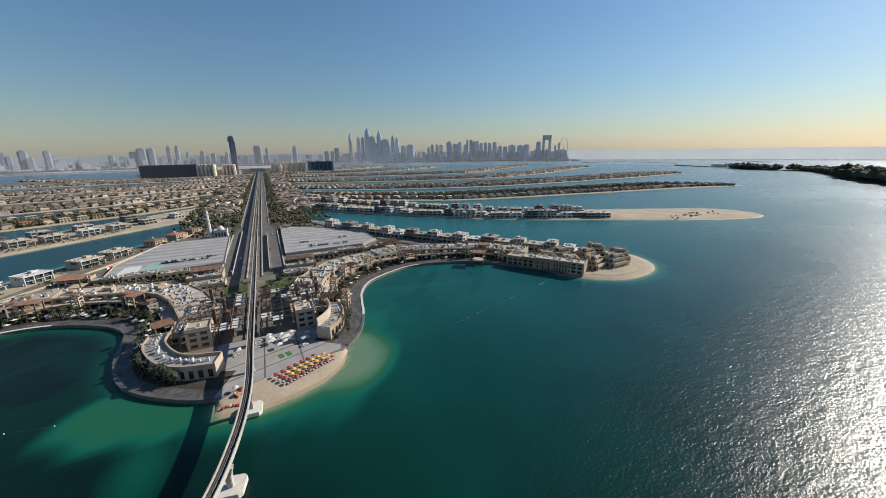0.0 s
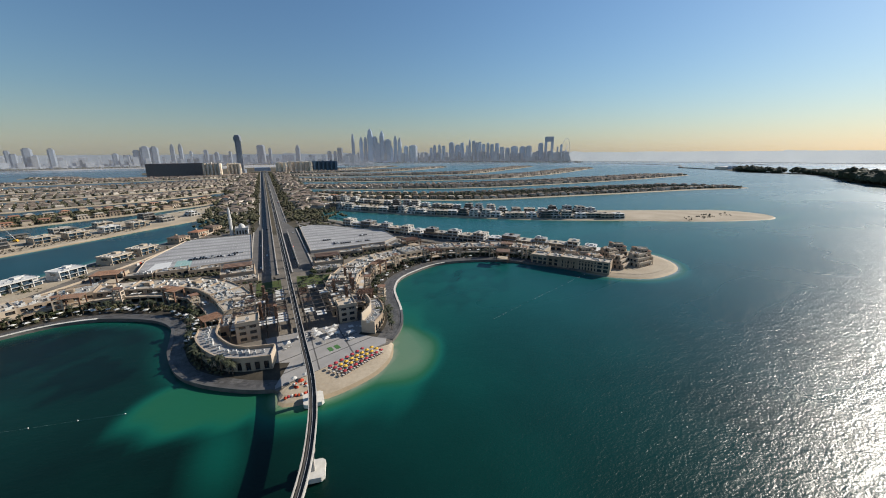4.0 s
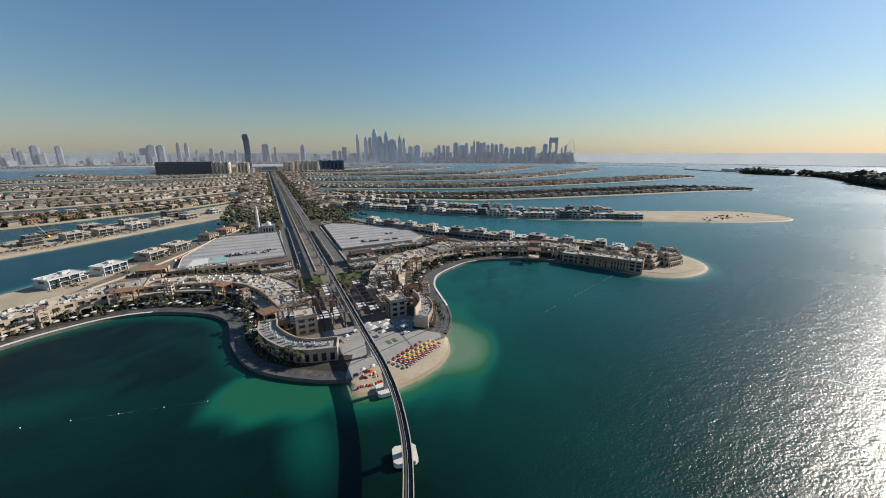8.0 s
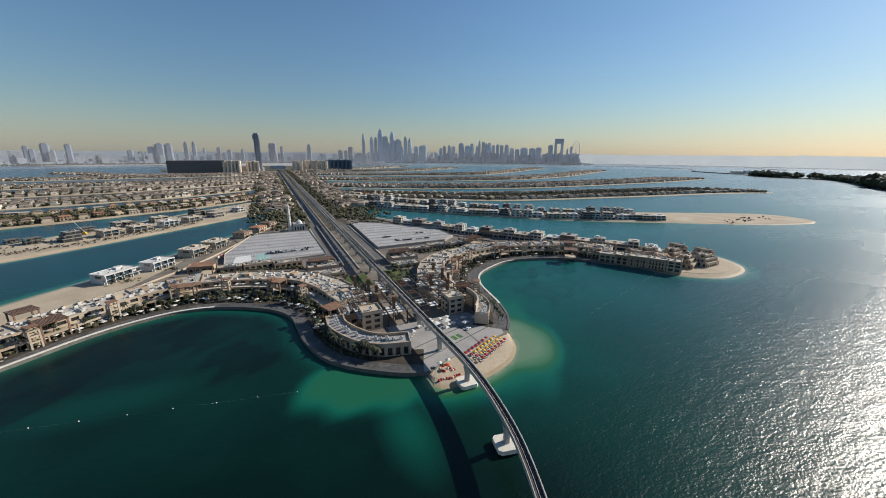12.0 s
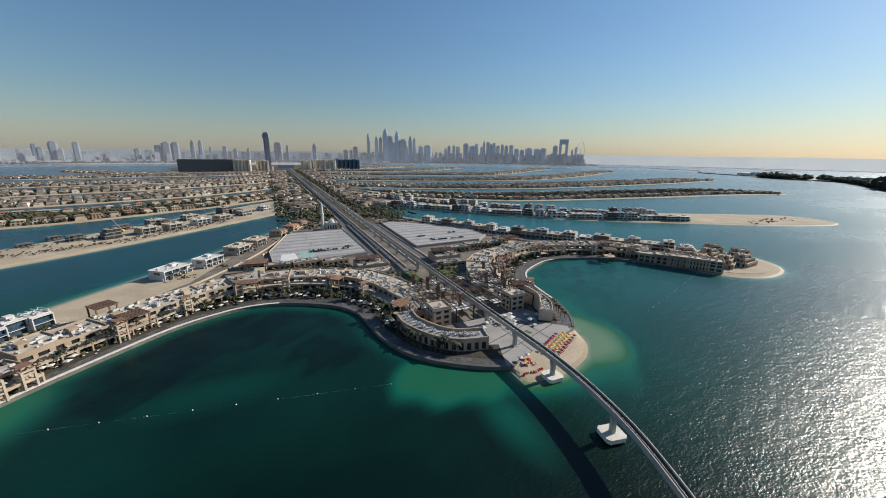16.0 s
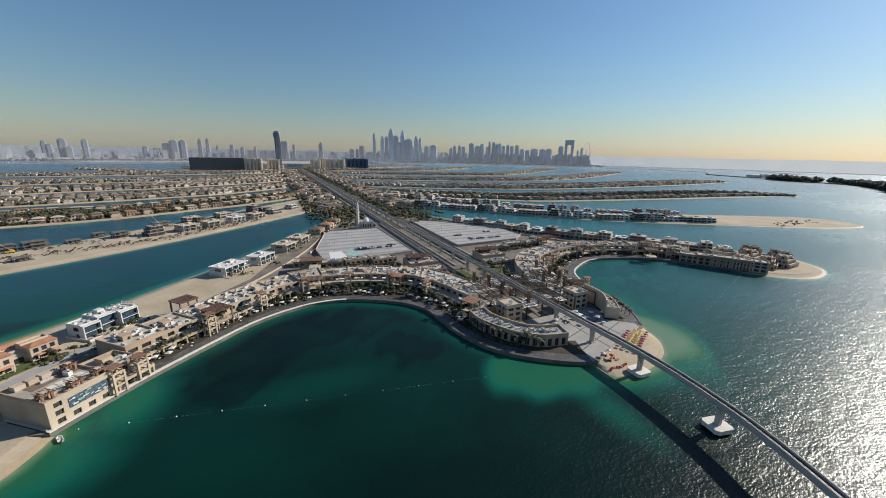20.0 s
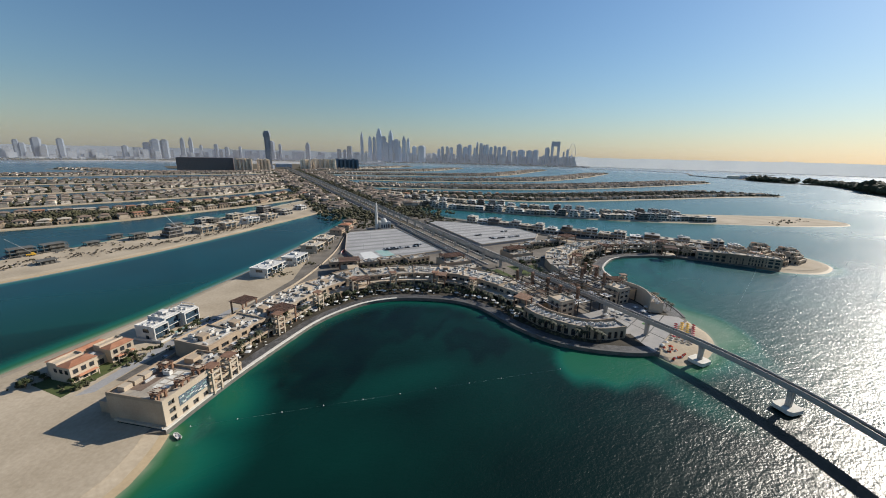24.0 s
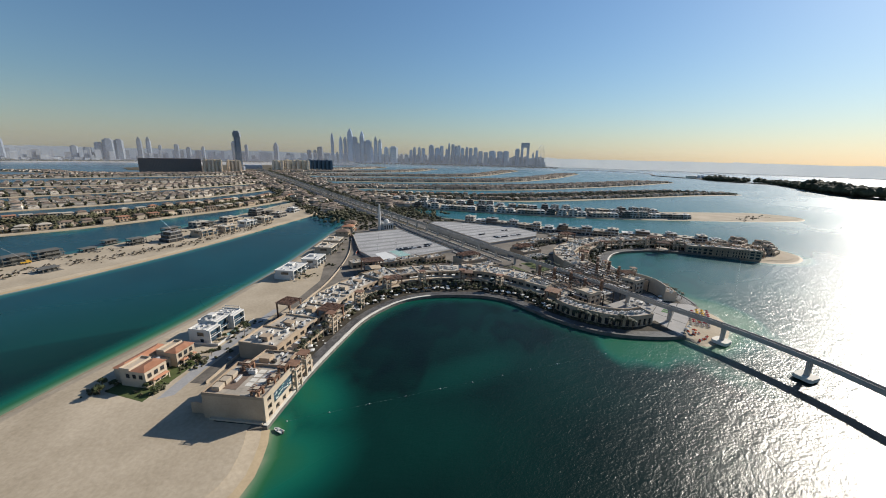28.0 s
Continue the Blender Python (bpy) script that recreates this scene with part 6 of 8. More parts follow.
flat("lane", [(-301, -37), (-294, -37), (-273, -6), (-252, 22), (-236, 42), (-240, 45), (-256, 26), (-278, -2)], GROUND - 0.02, M_PARKING, "narrow grey lane between villas and shops", category="road")
flat("lawn", [(-322, -18), (-306, -36), (-298, -26), (-290, -16), (-286, -11), (-288, -4), (-300, 4)], GROUND - 0.03, M_GRASS, "small green garden round the tiled villa")

# ---- the long arms with their villas and gardens ----
def villa_small(seed):
    r = random.Random(seed)
    w, d, h = r.uniform(17, 23), r.uniform(14, 18), r.uniform(6.8, 8.2)
    flat_top = seed % 3 == 0
    mat, rm = r.choice((M_PLASTER2, M_PLASTER, M_PLASTER)), r.choice((M_TERRA, M_DARKROOF, M_ROOFTOP, M_DARKROOF))
    t = thing("villa", ("pale flat-roofed villa" if flat_top else "pale villa with hipped roofs") + " in a row on the shore", "villa", Matrix.Identity(4), "villas on the arms")
    bm = bmesh.new()
    box(bm, -w / 2, w / 2, -d / 2, d / 2, -0.4, h * 0.55)
    box(bm, -w * 0.42, w * 0.3, -d * 0.36, d * 0.4, h * 0.55, h)
    part("wall", bm, mat, t)
    bm = bmesh.new()
    if flat_top:
        box(bm, -w * 0.46, w * 0.35, -d * 0.42, d * 0.45, h, h + 0.5)
        box(bm, -w * 0.53, w * 0.53, -d * 0.53, -d * 0.362, h * 0.55, h * 0.55 + 0.3)
    else:
        hip_roof(bm, -w * 0.42, w * 0.3, -d * 0.36, d * 0.4, h, 2.2)
        hip_roof(bm, w * 0.3 + 0.8, w / 2, -d / 2, d * 0.4, h * 0.55, 1.2, 0.4)
    part("roof", bm, rm, t)
    bm = bmesh.new()
    for sy in (-1, 1):
        for i in range(4):
            x = -w * 0.4 + i * w * 0.26
            box(bm, x, x + 2.2, min(sy * d / 2, sy * (d / 2 + 0.06)), max(sy * d / 2, sy * (d / 2 + 0.06)), 0.6, h * 0.46)
        for i in range(3):
            x = -w * 0.36 + i * w * 0.22
            y = -d * 0.36 if sy < 0 else d * 0.4
            box(bm, x, x + 2.0, min(y, y + sy * 0.06), max(y, y + sy * 0.06), h * 0.63, h * 0.9)
    tagged(part("glazing", bm, M_GLASS, t), kind="stuff")
    return t


def villa_arm(seed):
    """A contemporary villa: stacked storeys, white slab edges, dark glass between them."""
    r = random.Random(seed)
    w, d = r.uniform(17, 22), r.uniform(16, 21)
    mat = (M_WHITE, M_WHITE, M_PLASTER2, M_WHITE, M_GREYWALL, M_DARKWALL)[seed % 6]
    lab = ("white", "white", "pale stone", "white", "grey", "dark brown")[seed % 6] + " flat-roofed modern villa with dark glazing"
    t = thing("villa", lab, "villa", Matrix.Identity(4), "villas on the arms")
    floors = 3 if seed % 2 else 2
    x0, x1, y0, y1, z = -w / 2, w / 2, -d / 2, d / 2, -0.4
    for f in range(floors):
        h = 4.2 if f == 0 else 3.6
        bm = bmesh.new()
        box(bm, x0, x1, y0, y1, z, z + h)
        part("storey", bm, mat, t)
        bm = bmesh.new()
        n = r.choice((2, 3, 3))
        for i in range(n):
            a, b = x0 + (x1 - x0) * (i + 0.1) / n, x0 + (x1 - x0) * (i + 0.9) / n
            box(bm, a, b, y0 - 0.06, y0 - 0.002, z + 0.7, z + h - 0.5)
            box(bm, a, b, y1 + 0.002, y1 + 0.06, z + 0.7, z + h - 0.5)
        for i in range(2):
            a, b = y0 + (y1 - y0) * (i + 0.2) / 2, y0 + (y1 - y0) * (i + 0.75) / 2
            box(bm, x0 - 0.06, x0 - 0.002, a, b, z + 0.9, z + h - 0.6)
            box(bm, x1 + 0.002, x1 + 0.06, a, b, z + 0.9, z + h - 0.6)
        tagged(part("glazing", bm, M_GLASS, t), kind="stuff")
        z += h
        bm = bmesh.new()
        box(bm, x0 - 0.2, x1 + 0.2, y0 - r.uniform(0.3, 1.3), y1 + 0.3, z, z + 0.4)
        part("slab", bm, (M_WHITE, M_ROOFTOP, M_ROOFTOP, M_GREYWALL, M_ROOFTOP, M_GREYWALL)[seed % 6], t)
        z += 0.4
        x0, x1 = x0 + r.choice((0, 0, 0.3, w * 0.12)), x1 - r.choice((0.0, 0.0, 0.3, w * 0.2))
        y0, y1 = y0 + r.uniform(0.2, 1.6), y1 - r.uniform(0.2, 2.0)
    bm = bmesh.new()
    boxc(bm, (x0 + x1) / 2 + r.uniform(-2, 2), (y0 + y1) / 2, z, 3.6, 4.4, 1.7)
    part("stair_head", bm, mat, t)
    for i in range(3):
        bm = bmesh.new()
        boxc(bm, x0 + 1.2 + (x1 - x0 - 2.4) * r.random(), y0 + 1 + (y1 - y0 - 2) * (i + 0.5) / 3, z, r.uniform(1.2, 2.2), 1.2, r.uniform(0.8, 1.4))
        part("roof_unit", bm, M_METAL, t)
    return t


def villa_cream(seed):
    """A cream house of stacked terraces with arched loggias, turrets and low parapets."""
    r = random.Random(200 + seed)
    mat = (M_PLASTER2, M_PLASTER, M_PLASTER2)[seed]
    t = thing("villa", "cream plastered house with arched loggias and stepped roof terraces", "villa", Matrix.Identity(4), "houses on the sandy tip")
    w, d = r.uniform(20, 23), r.uniform(16, 18)
    levels = ((-w / 2, w / 2, -d / 2, d / 2, -0.4, 4.2), (-w * 0.44, w * 0.40, -d * 0.34, d * 0.46, 4.2, 7.8), (-w * 0.20, w * 0.30, -d * 0.16, d * 0.40, 7.8, 11.0))
    for k, (x0, x1, y0, y1, z0, z1) in enumerate(levels):
        bm = bmesh.new()
        box(bm, x0, x1, y0 + 1.6, y1, z0, z1)
        part("storey", bm, mat, t)
        bm = bmesh.new()   # loggia front: piers, round heads and the wall above them
        n = max(3, int((x1 - x0) / 3.4))
        st = (x1 - x0) / n
        for i in range(n + 1):
            boxc(bm, x0 + i * st, y0 + 0.4, z0, 0.7, 0.7, z1 - z0 - 1.3)
        box(bm, x0 - 0.35, x1 + 0.35, y0 + 0.05, y0 + 0.75, z1 - 1.3, z1 + 0.9)
        for i in range(n):
            for sx in (0, 1):
                xa = x0 + (i + sx) * st + (0.35 if sx == 0 else -0.35)
                dx = 0.55 if sx == 0 else -0.55
                prism(bm, [(xa, y0 + 0.1), (xa + dx, y0 + 0.1), (xa + dx, y0 + 0.7), (xa, y0 + 0.7)], z1 - 1.75, z1 - 1.3)
        part("loggia", bm, M_PLASTER2, t)
        bm = bmesh.new()
        for i in range(n):
            box(bm, x0 + i * st + 0.6, x0 + (i + 1) * st - 0.6, y0 + 1.5, y0 + 1.59, z0 + 0.3, z1 - 1.0)
            box(bm, x0 + i * st + 0.9, x0 + (i + 1) * st - 0.9, y1 + 0.01, y1 + 0.08, z0 + 1.0, z1 - 0.8)
        for i in range(3):
            a = y0 + 2.6 + i * (y1 - y0 - 3) / 3
            box(bm, x0 - 0.08, x0 - 0.01, a, a + 1.7, z0 + 1.0, z1 - 0.8)
            box(bm, x1 + 0.01, x1 + 0.08, a, a + 1.7, z0 + 1.0, z1 - 0.8)
        tagged(part("glazing", bm, M_GLASS, t), kind="stuff")
        bm = bmesh.new()
        ring_wall(bm, [(x0, y0 + 0.76), (x1, y0 + 0.76), (x1, y1), (x0, y1)], [(x0 + 0.3, y0 + 0.77), (x1 - 0.3, y0 + 0.77), (x1 - 0.3, y1 - 0.3), (x0 + 0.3, y1 - 0.3)], z1, z1 + 0.85)
        part("parapet", bm, mat, t)
    for i in range(2):
        bm = bmesh.new()
        x, y = (-w * 0.34, w * 0.36)[i], (d * 0.2, -d * 0.1)[i]
        boxc(bm, x, y, 4.2 if i else 7.8, 3.6, 3.6, 5.2 if i else 4.0)
        part("turret", bm, mat, t)
        bm = bmesh.new()
        hip_roof(bm, x - 1.8, x + 1.8, y - 1.8, y + 1.8, 9.4 if i else 11.8, 1.1, 0.4)
        part("turret_roof", bm, M_DARKROOF if seed else M_TERRA, t)
    for i in range(4):
        bm = bmesh.new()
        boxc(bm, r.uniform(-w * 0.1, w * 0.22), r.uniform(0, d * 0.3), 11.0, r.uniform(0.9, 1.8), 1.0, r.uniform(0.7, 1.2))
        part("roof_unit", bm, M_METAL, t)
    return t


VA = [villa_arm(s_) for s_ in range(60, 72)]
VS = [villa_small(s_) for s_ in range(40, 52)]
_rf = random.Random(21)
VILLA_SPOTS = []   # the rest, further off


def rows_on_arm(key, side, step, skip=None, fill=False):
    ln, far_ln = ARMS[key, side]
    if len(far_ln) != len(ln):
        far_ln = far_ln[np.linspace(0, len(far_ln) - 1, len(ln)).astype(int)]
    cum = np.concatenate([[0], np.cumsum(np.hypot(*np.diff(ln, axis=0).T))])
    at = np.arange(30, cum[-1] - 30, step)
    out = []
    for a in at:
        q = np.array([np.interp(a, cum, ln[:, 0]), np.interp(a, cum, ln[:, 1])])
        f = np.array([np.interp(a, cum, far_ln[:, 0]), np.interp(a, cum, far_ln[:, 1])])
        q2 = np.array([np.interp(a + 3, cum, ln[:, 0]), np.interp(a + 3, cum, ln[:, 1])])
        wd = np.hypot(*(f - q))
        if wd < 55:
            continue
        rot = math.degrees(math.atan2(q2[1] - q[1], q2[0] - q[0]))
        u = (f - q) / wd
        for o, flip in ((24, 0), (wd - 24, 180)) if not fill or wd < 105 else ((22, 0), (wd * 0.5 - 16, 180), (wd * 0.5 + 16, 0), (wd - 22, 180)):
            c = q + u * (o + _rf.uniform(-4, 4))
            if skip and skip(c, flip):
                continue
            out.append((side * c[0], c[1], side * rot + flip + _rf.choice((0, 0, 90, -90)) + _rf.uniform(-9, 9)))
    return out


def arm_one_right(c, flip):
    return c[0] > 560 or c[0] < 95


for _i, (_p, _s, _r) in enumerate(rows_on_arm("one", 1, 20.5, arm_one_right)):
    settle(VA[(_i * 5 + _i // 7) % 12], _p, _s, _r)
# the far side of the near island's right arm
_row = smooth_line([(108, 272), (150, 205), (190, 148), (240, 84), (288, 26), (322, -14)], 19.0)
for _i, (_p, _s) in enumerate(_row):
    settle(VA[(_i * 5 + 1) % 12], float(_p), float(_s), -54 + _rf.uniform(-4, 4))
# cream houses crowd the sandy tip
VC = [villa_cream(s_) for s_ in range(3)]
for _i, (_p, _s, _r) in enumerate(((284, -52, 12), (303, -66, 20), (326, -71, 4), (347, -58, -40), (318, -42, 8), (296, -28, -10), (342, -32, -48), (272, -30, -50))):
    settle(VC[_i % 3], _p, _s, _r)
# the left first arm: scattered modern villas, some unfinished, on bare sand
for _v, _p, _s, _r in ((VM[2], -283, 352, 42), (VM[2], -256, 372, 42), (VA[5], -318, 330, 40), (VM[1], -228, 400, 44), (VM[2], -200, 430, 44), (VA[4], -172, 470, 46), (VA[0], -140, 520, 48),
                       (VA[10], -290, 420, 222), (VA[2], -250, 450, 222), (VA[11], -205, 500, 224)):
    settle(_v, _p, _s, _r)
for _k, _side in (("two", -1), ("two", 1)):
    for _i, (_p, _s, _r) in enumerate(rows_on_arm(_k, _side, 23.0)):
        if abs(_p) < (560 if _side < 0 else 480):
            settle(_rf.choice(VS), _p, _s, _r)
        else:
            VILLA_SPOTS.append((_p, _s, _r))
for _k in ("three", "four", "five", "six", "seven"):
    for _side in (-1, 1):
        VILLA_SPOTS += rows_on_arm(_k, _side, 20.0, None, True)
for _i in range(620):   # houses among the trees either side of the causeway
    _p, _s = _rf.uniform(42, 108) * _rf.choice((-1, 1)), _rf.uniform(480, 2150)
    if all((_p - a) ** 2 + (_s - b) ** 2 > 380 for a, b, _ in VILLA_SPOTS[-60:]):
        VILLA_SPOTS.append((_p, _s, _rf.uniform(0, 360)))


def villas_far(spots):
    """All the villas too far to tell apart in detail: walls in one mesh, roofs in another."""
    W, WF, R, RF = [], [], [], []
    for p, s, rot in spots:
        w, d, h = _rf.uniform(15, 21), _rf.uniform(12, 16), _rf.uniform(6, 8.5)
        c, sn = math.cos(math.radians(rot)), math.sin(math.radians(rot))
        T = lambda x, y, z: (p + x * c - y * sn, s + x * sn + y * c, GROUND - 0.3 + z)
        def bx(V, F, x0, x1, y0, y1, z0, z1):
            b = len(V)
            V.extend([T(x0, y0, z0), T(x1, y0, z0), T(x1, y1, z0), T(x0, y1, z0), T(x0, y0, z1), T(x1, y0, z1), T(x1, y1, z1), T(x0, y1, z1)])
            F.extend([(b, b + 1, b + 5, b + 4), (b + 1, b + 2, b + 6, b + 5), (b + 2, b + 3, b + 7, b + 6), (b + 3, b, b + 4, b + 7), (b + 4, b + 5, b + 6, b + 7)])
        def hip(x0, x1, y0, y1, z, rise):
            b = len(R)
            k = (y1 - y0) / 2
            R.extend([T(x0, y0, z), T(x1, y0, z), T(x1, y1, z), T(x0, y1, z), T(x0 + k, (y0 + y1) / 2, z + rise), T(x1 - k, (y0 + y1) / 2, z + rise)])
            RF.extend([(b, b + 1, b + 5, b + 4), (b + 1, b + 2, b + 5), (b + 2, b + 3, b + 4, b + 5), (b + 3, b, b + 4)])
        bx(W, WF, -w / 2, w / 2, -d / 2, d / 2, 0, h * 0.55)
        bx(W, WF, -w * 0.45, w * 0.3, -d * 0.4, d * 0.4, h * 0.55, h)
        if _rf.random() < 0.72:
            hip(-w * 0.49, w * 0.34, -d * 0.45, d * 0.45, h, 2.0)
            hip(w * 0.1, w * 0.53, -d * 0.2, d * 0.2, h * 0.56, 1.3)
        else:
            bx(R, RF, -w * 0.47, w * 0.32, -d * 0.42, d * 0.42, h, h + 0.4)
    for nm, V, F, mat, lab in (("distant_villa_walls", W, WF, M_VILLA_S, "pale walls of hundreds of distant villas"), ("distant_villa_roofs", R, RF, M_VROOF_S, "brown and grey roofs of distant villas")):
        me = bpy.data.meshes.new(nm)
        me.from_pydata(V, [], F)
        me.materials.append(mat)
        ob = new(nm, me)
        ob.matrix_world = PALM
        tagged(ob, lab, "villas", kind="stuff")


villas_far(VILLA_SPOTS)

_ICO = bmesh.new()
bmesh.ops.create_icosphere(_ICO, subdivisions=1, radius=1.0)
ICO_V = np.array([v.co[:] for v in _ICO.verts])
ICO_F = np.array([[v.index for v in f.verts] for f in _ICO.faces])
_ICO.free()
RNG = np.random.default_rng(8)


def woods(name, spots, label, mat=None, flat_k=0.85):
    """Tree crowns by the hundred: several rough clumps each."""
    V, F, b = [], [], 0
    for p, s, z, r in spots:
        for k in range(3):
            o = RNG.normal(0, 0.42, 3) * r
            v = ICO_V * (r * RNG.uniform(0.5, 0.8)) * RNG.uniform(0.7, 1.3, (len(ICO_V), 1)) * (1, 1, flat_k)
            V.append(v + (p + o[0], s + o[1], z + r * 0.75 + abs(o[2]) * 0.6))
            F.append(ICO_F + b)
            b += len(ICO_V)
    me = bpy.data.meshes.new(name)
    me.from_pydata(np.concatenate(V).tolist(), [], np.concatenate(F).tolist())
    me.materials.append(mat or M_LEAF_S)
    ob = new(name, me)
    ob.matrix_world = PALM
    tagged(ob, label, "trees", kind="stuff")


def arm_trees(key, side, n, r0, r1, lo=0.2, hi=0.8):
    ln, far_ln = ARMS[key, side]
    far_ln = far_ln[np.linspace(0, len(far_ln) - 1, len(ln)).astype(int)]
    out = []
    for _ in range(n):
        i = _rf.uniform(0, len(ln) - 2.001)
        k, f = int(i), i - int(i)
        a, b = ln[k] * (1 - f) + ln[k + 1] * f, far_ln[k] * (1 - f) + far_ln[k + 1] * f
        u = _rf.uniform(lo, hi)
        q = a + (b - a) * u
        if np.hypot(*(b - a)) < 40:
            continue
        out.append((side * q[0], q[1], GROUND - 0.4, _rf.uniform(r0, r1)))
    return out


for _k, _n in (("two", 3200), ("three", 3200), ("four", 2700), ("five", 2200), ("six", 1500), ("seven", 1000)):
    for _side in (-1, 1):
        woods("garden_trees", arm_trees(_k, _side, _n, 1.6, 4.0, 0.08, 0.92), "dark green palms and garden trees between villas")
woods("garden_trees", [t_ for t_ in arm_trees("one", 1, 620, 1.2, 2.6, 0.2, 0.8) if 90 < t_[0] < 560], "low garden trees between villas")
woods("garden_trees", WOOD_SPOTS, "dense hedges and trees behind the shops")
woods("garden_trees", [(_rf.choice((-28 - 90 * _rf.random(), 20 + 98 * _rf.random())), _rf.uniform(360, 2250), GROUND - 0.3, _rf.uniform(2.0, 4.4)) for _ in range(3800)], "dense trees beside the causeway road")
woods("shrubs", [(t_[0], t_[1], GROUND - 0.5, t_[3] * 0.45) for t_ in arm_trees("one", -1, 160, 1.6, 3.0, 0.35, 0.9) if t_[0] > -520], "low shrubs and rubble on bare sand")

# ---- blocks at the far end of the causeway ----
def long_block(x0, x1, y0, y1, h, mat, label, fins=0, fin_mat=None):
    t = thing("apartment_block", label, "building", PALM @ pose((x0 + x1) / 2, (y0 + y1) / 2, 0), "blocks at the causeway head")
    L, D = x1 - x0, y1 - y0
    bm = bmesh.new()
    box(bm, -L / 2, L / 2, -D / 2, D / 2, 1.5, h)
    part("body", bm, mat, t)
    for i in range(fins):
        x = -L / 2 + (i + 0.5) * L / fins
        bm = bmesh.new()
        box(bm, x - L / fins * 0.22, x + L / fins * 0.22, -D / 2 - 16, -D / 2 - 0.01, 1.5, h + (4 if i % 2 else 8))
        part("bay_tower", bm, fin_mat or mat, t)
    bm = bmesh.new()
    box(bm, -L / 2 + 3, L / 2 - 3, -D / 2 + 3, D / 2 - 3, h, h + 3)
    part("roof_storey", bm, mat, t)


long_block(-560, -300, 2120, 2190, 66, M_TOWER_D, "long dark unfinished apartment slab")
long_block(-292, -208, 1990, 2070, 66, M_TOWER_C, "sand coloured apartment block with vertical bays", 5, M_TOWER_C)
long_block(-185, -118, 2060, 2120, 62, M_TOWER_C, "sand coloured apartment block with vertical bays", 4, M_TOWER_C)
long_block(70, 130, 2260, 2330, 60, M_TOWER_C, "sand coloured apartment block with vertical bays", 2, M_TOWER_C)
long_block(140, 290, 2290, 2360, 62, M_TOWER_C, "sand coloured apartment block with vertical bays", 5, M_TOWER_C)
long_block(300, 470, 2400, 2460, 62, M_TOWER_E, "long dark blue glass slab", 6, M_TOWER_E)
long_block(-60, 40, 2560, 2640, 22, M_TOWER_B, "low white shopping building")


def landmark_tower():
    t = thing("skyscraper", "slim dark glass tower with a slightly flared top", "tower", PALM @ pose(-120, 2146, 0))
    for nm, w, z0, z1 in (("podium", 52, 1.5, 30), ("lower_shaft", 31, 30, 112), ("shaft", 28, 112, 188), ("flared_top", 39, 188, 211), ("crown", 28, 211, 220)):
        bm = bmesh.new()
        c = w * 0.2
        foot = [(-w / 2, -w / 2 + c), (-w / 2 + c, -w / 2), (w / 2 - c, -w / 2), (w / 2, -w / 2 + c), (w / 2, w / 2 - c), (w / 2 - c, w / 2), (-w / 2 + c, w / 2), (-w / 2, w / 2 - c)]
        prism(bm, foot, z0, z1)
        part(nm, bm, M_TOWER_G, t)
    for sx in (-1, 1):   # pale ribs up the corners
        for sy in (-1, 1):
            bm = bmesh.new()
            boxc(bm, sx * 13.2, sy * 13.2, 30, 3.6, 3.6, 158)
            part("corner_rib", bm, M_TOWER_F, t)


landmark_tower()

# ---- machines on the roofs ----
def roof_machine(kind):
    t = thing("rooftop_air_conditioner", "boxy pale rooftop air conditioner with fan" if kind < 2 else "long grey roof duct on feet", "air conditioner", Matrix.Identity(4), "rooftop machines")
    bm = bmesh.new()
    w, d, h = ((2.0, 1.5, 1.5), (3.4, 1.8, 1.7), (4.6, 0.9, 0.9))[kind]
    boxc(bm, 0, 0, 0.0, w, d, h + 0.25)
    bmesh.ops.bevel(bm, geom=list(bm.edges), offset=0.05, segments=1, affect='EDGES')
    part("casing", bm, M_FABRIC_W if kind < 2 else M_METAL, t)
    for i in range((1, 2, 0)[kind]):
        bm = bmesh.new()
        x = (i - ((1, 2, 0)[kind] - 1) / 2) * 1.5
        rod(bm, (x, 0, h + 0.25), (x, 0, h + 0.4), 0.55, 0.55, 12)
        part("fan", bm, M_DARKMETAL, t)
    return t


MACHINES = [roof_machine(k) for k in range(3)]
_rm = random.Random(17)


def inside(poly, x, y):
    ok, n = False, len(poly)
    for i in range(n):
        (x0, y0), (x1, y1) = poly[i], poly[(i + 1) % n]
        if (y0 > y) != (y1 > y) and x < (x1 - x0) * (y - y0) / (y1 - y0) + x0:
            ok = not ok
    return ok


_count = 0
for _m, _poly, _z in ROOFS:
    _xs, _ys = [q[0] for q in _poly], [q[1] for q in _poly]
    _area = (max(_xs) - min(_xs)) * (max(_ys) - min(_ys))
    _placed = []
    for _ in range(min(9, int(_area / 34) + 1)):
        _x, _y = _rm.uniform(min(_xs) + 1.8, max(_xs) - 1.8) if max(_xs) - min(_xs) > 4 else _rm.uniform(-0.5, 0.5), _rm.uniform(min(_ys) + 1.6, max(_ys) - 1.6) if max(_ys) - min(_ys) > 4 else _rm.uniform(-0.5, 0.5)
        if not inside(_poly, _x, _y) or any(abs(_x - a) < 3.4 and abs(_y - b) < 2.2 for a, b in _placed):
            continue
        _placed.append((_x, _y))
        _k = _rm.choice((0, 0, 0, 1, 1, 2))
        _mm = _m @ pose(_x, _y, _z, 0, 0, _rm.choice((0, 0, 90, 180)) + _rm.uniform(-4, 4))
        if MACHINES[_k].name not in _used:
            _used.add(MACHINES[_k].name)
            MACHINES[_k].matrix_world = _mm
        else:
            copy_thing(MACHINES[_k], _mm)
        _count += 1


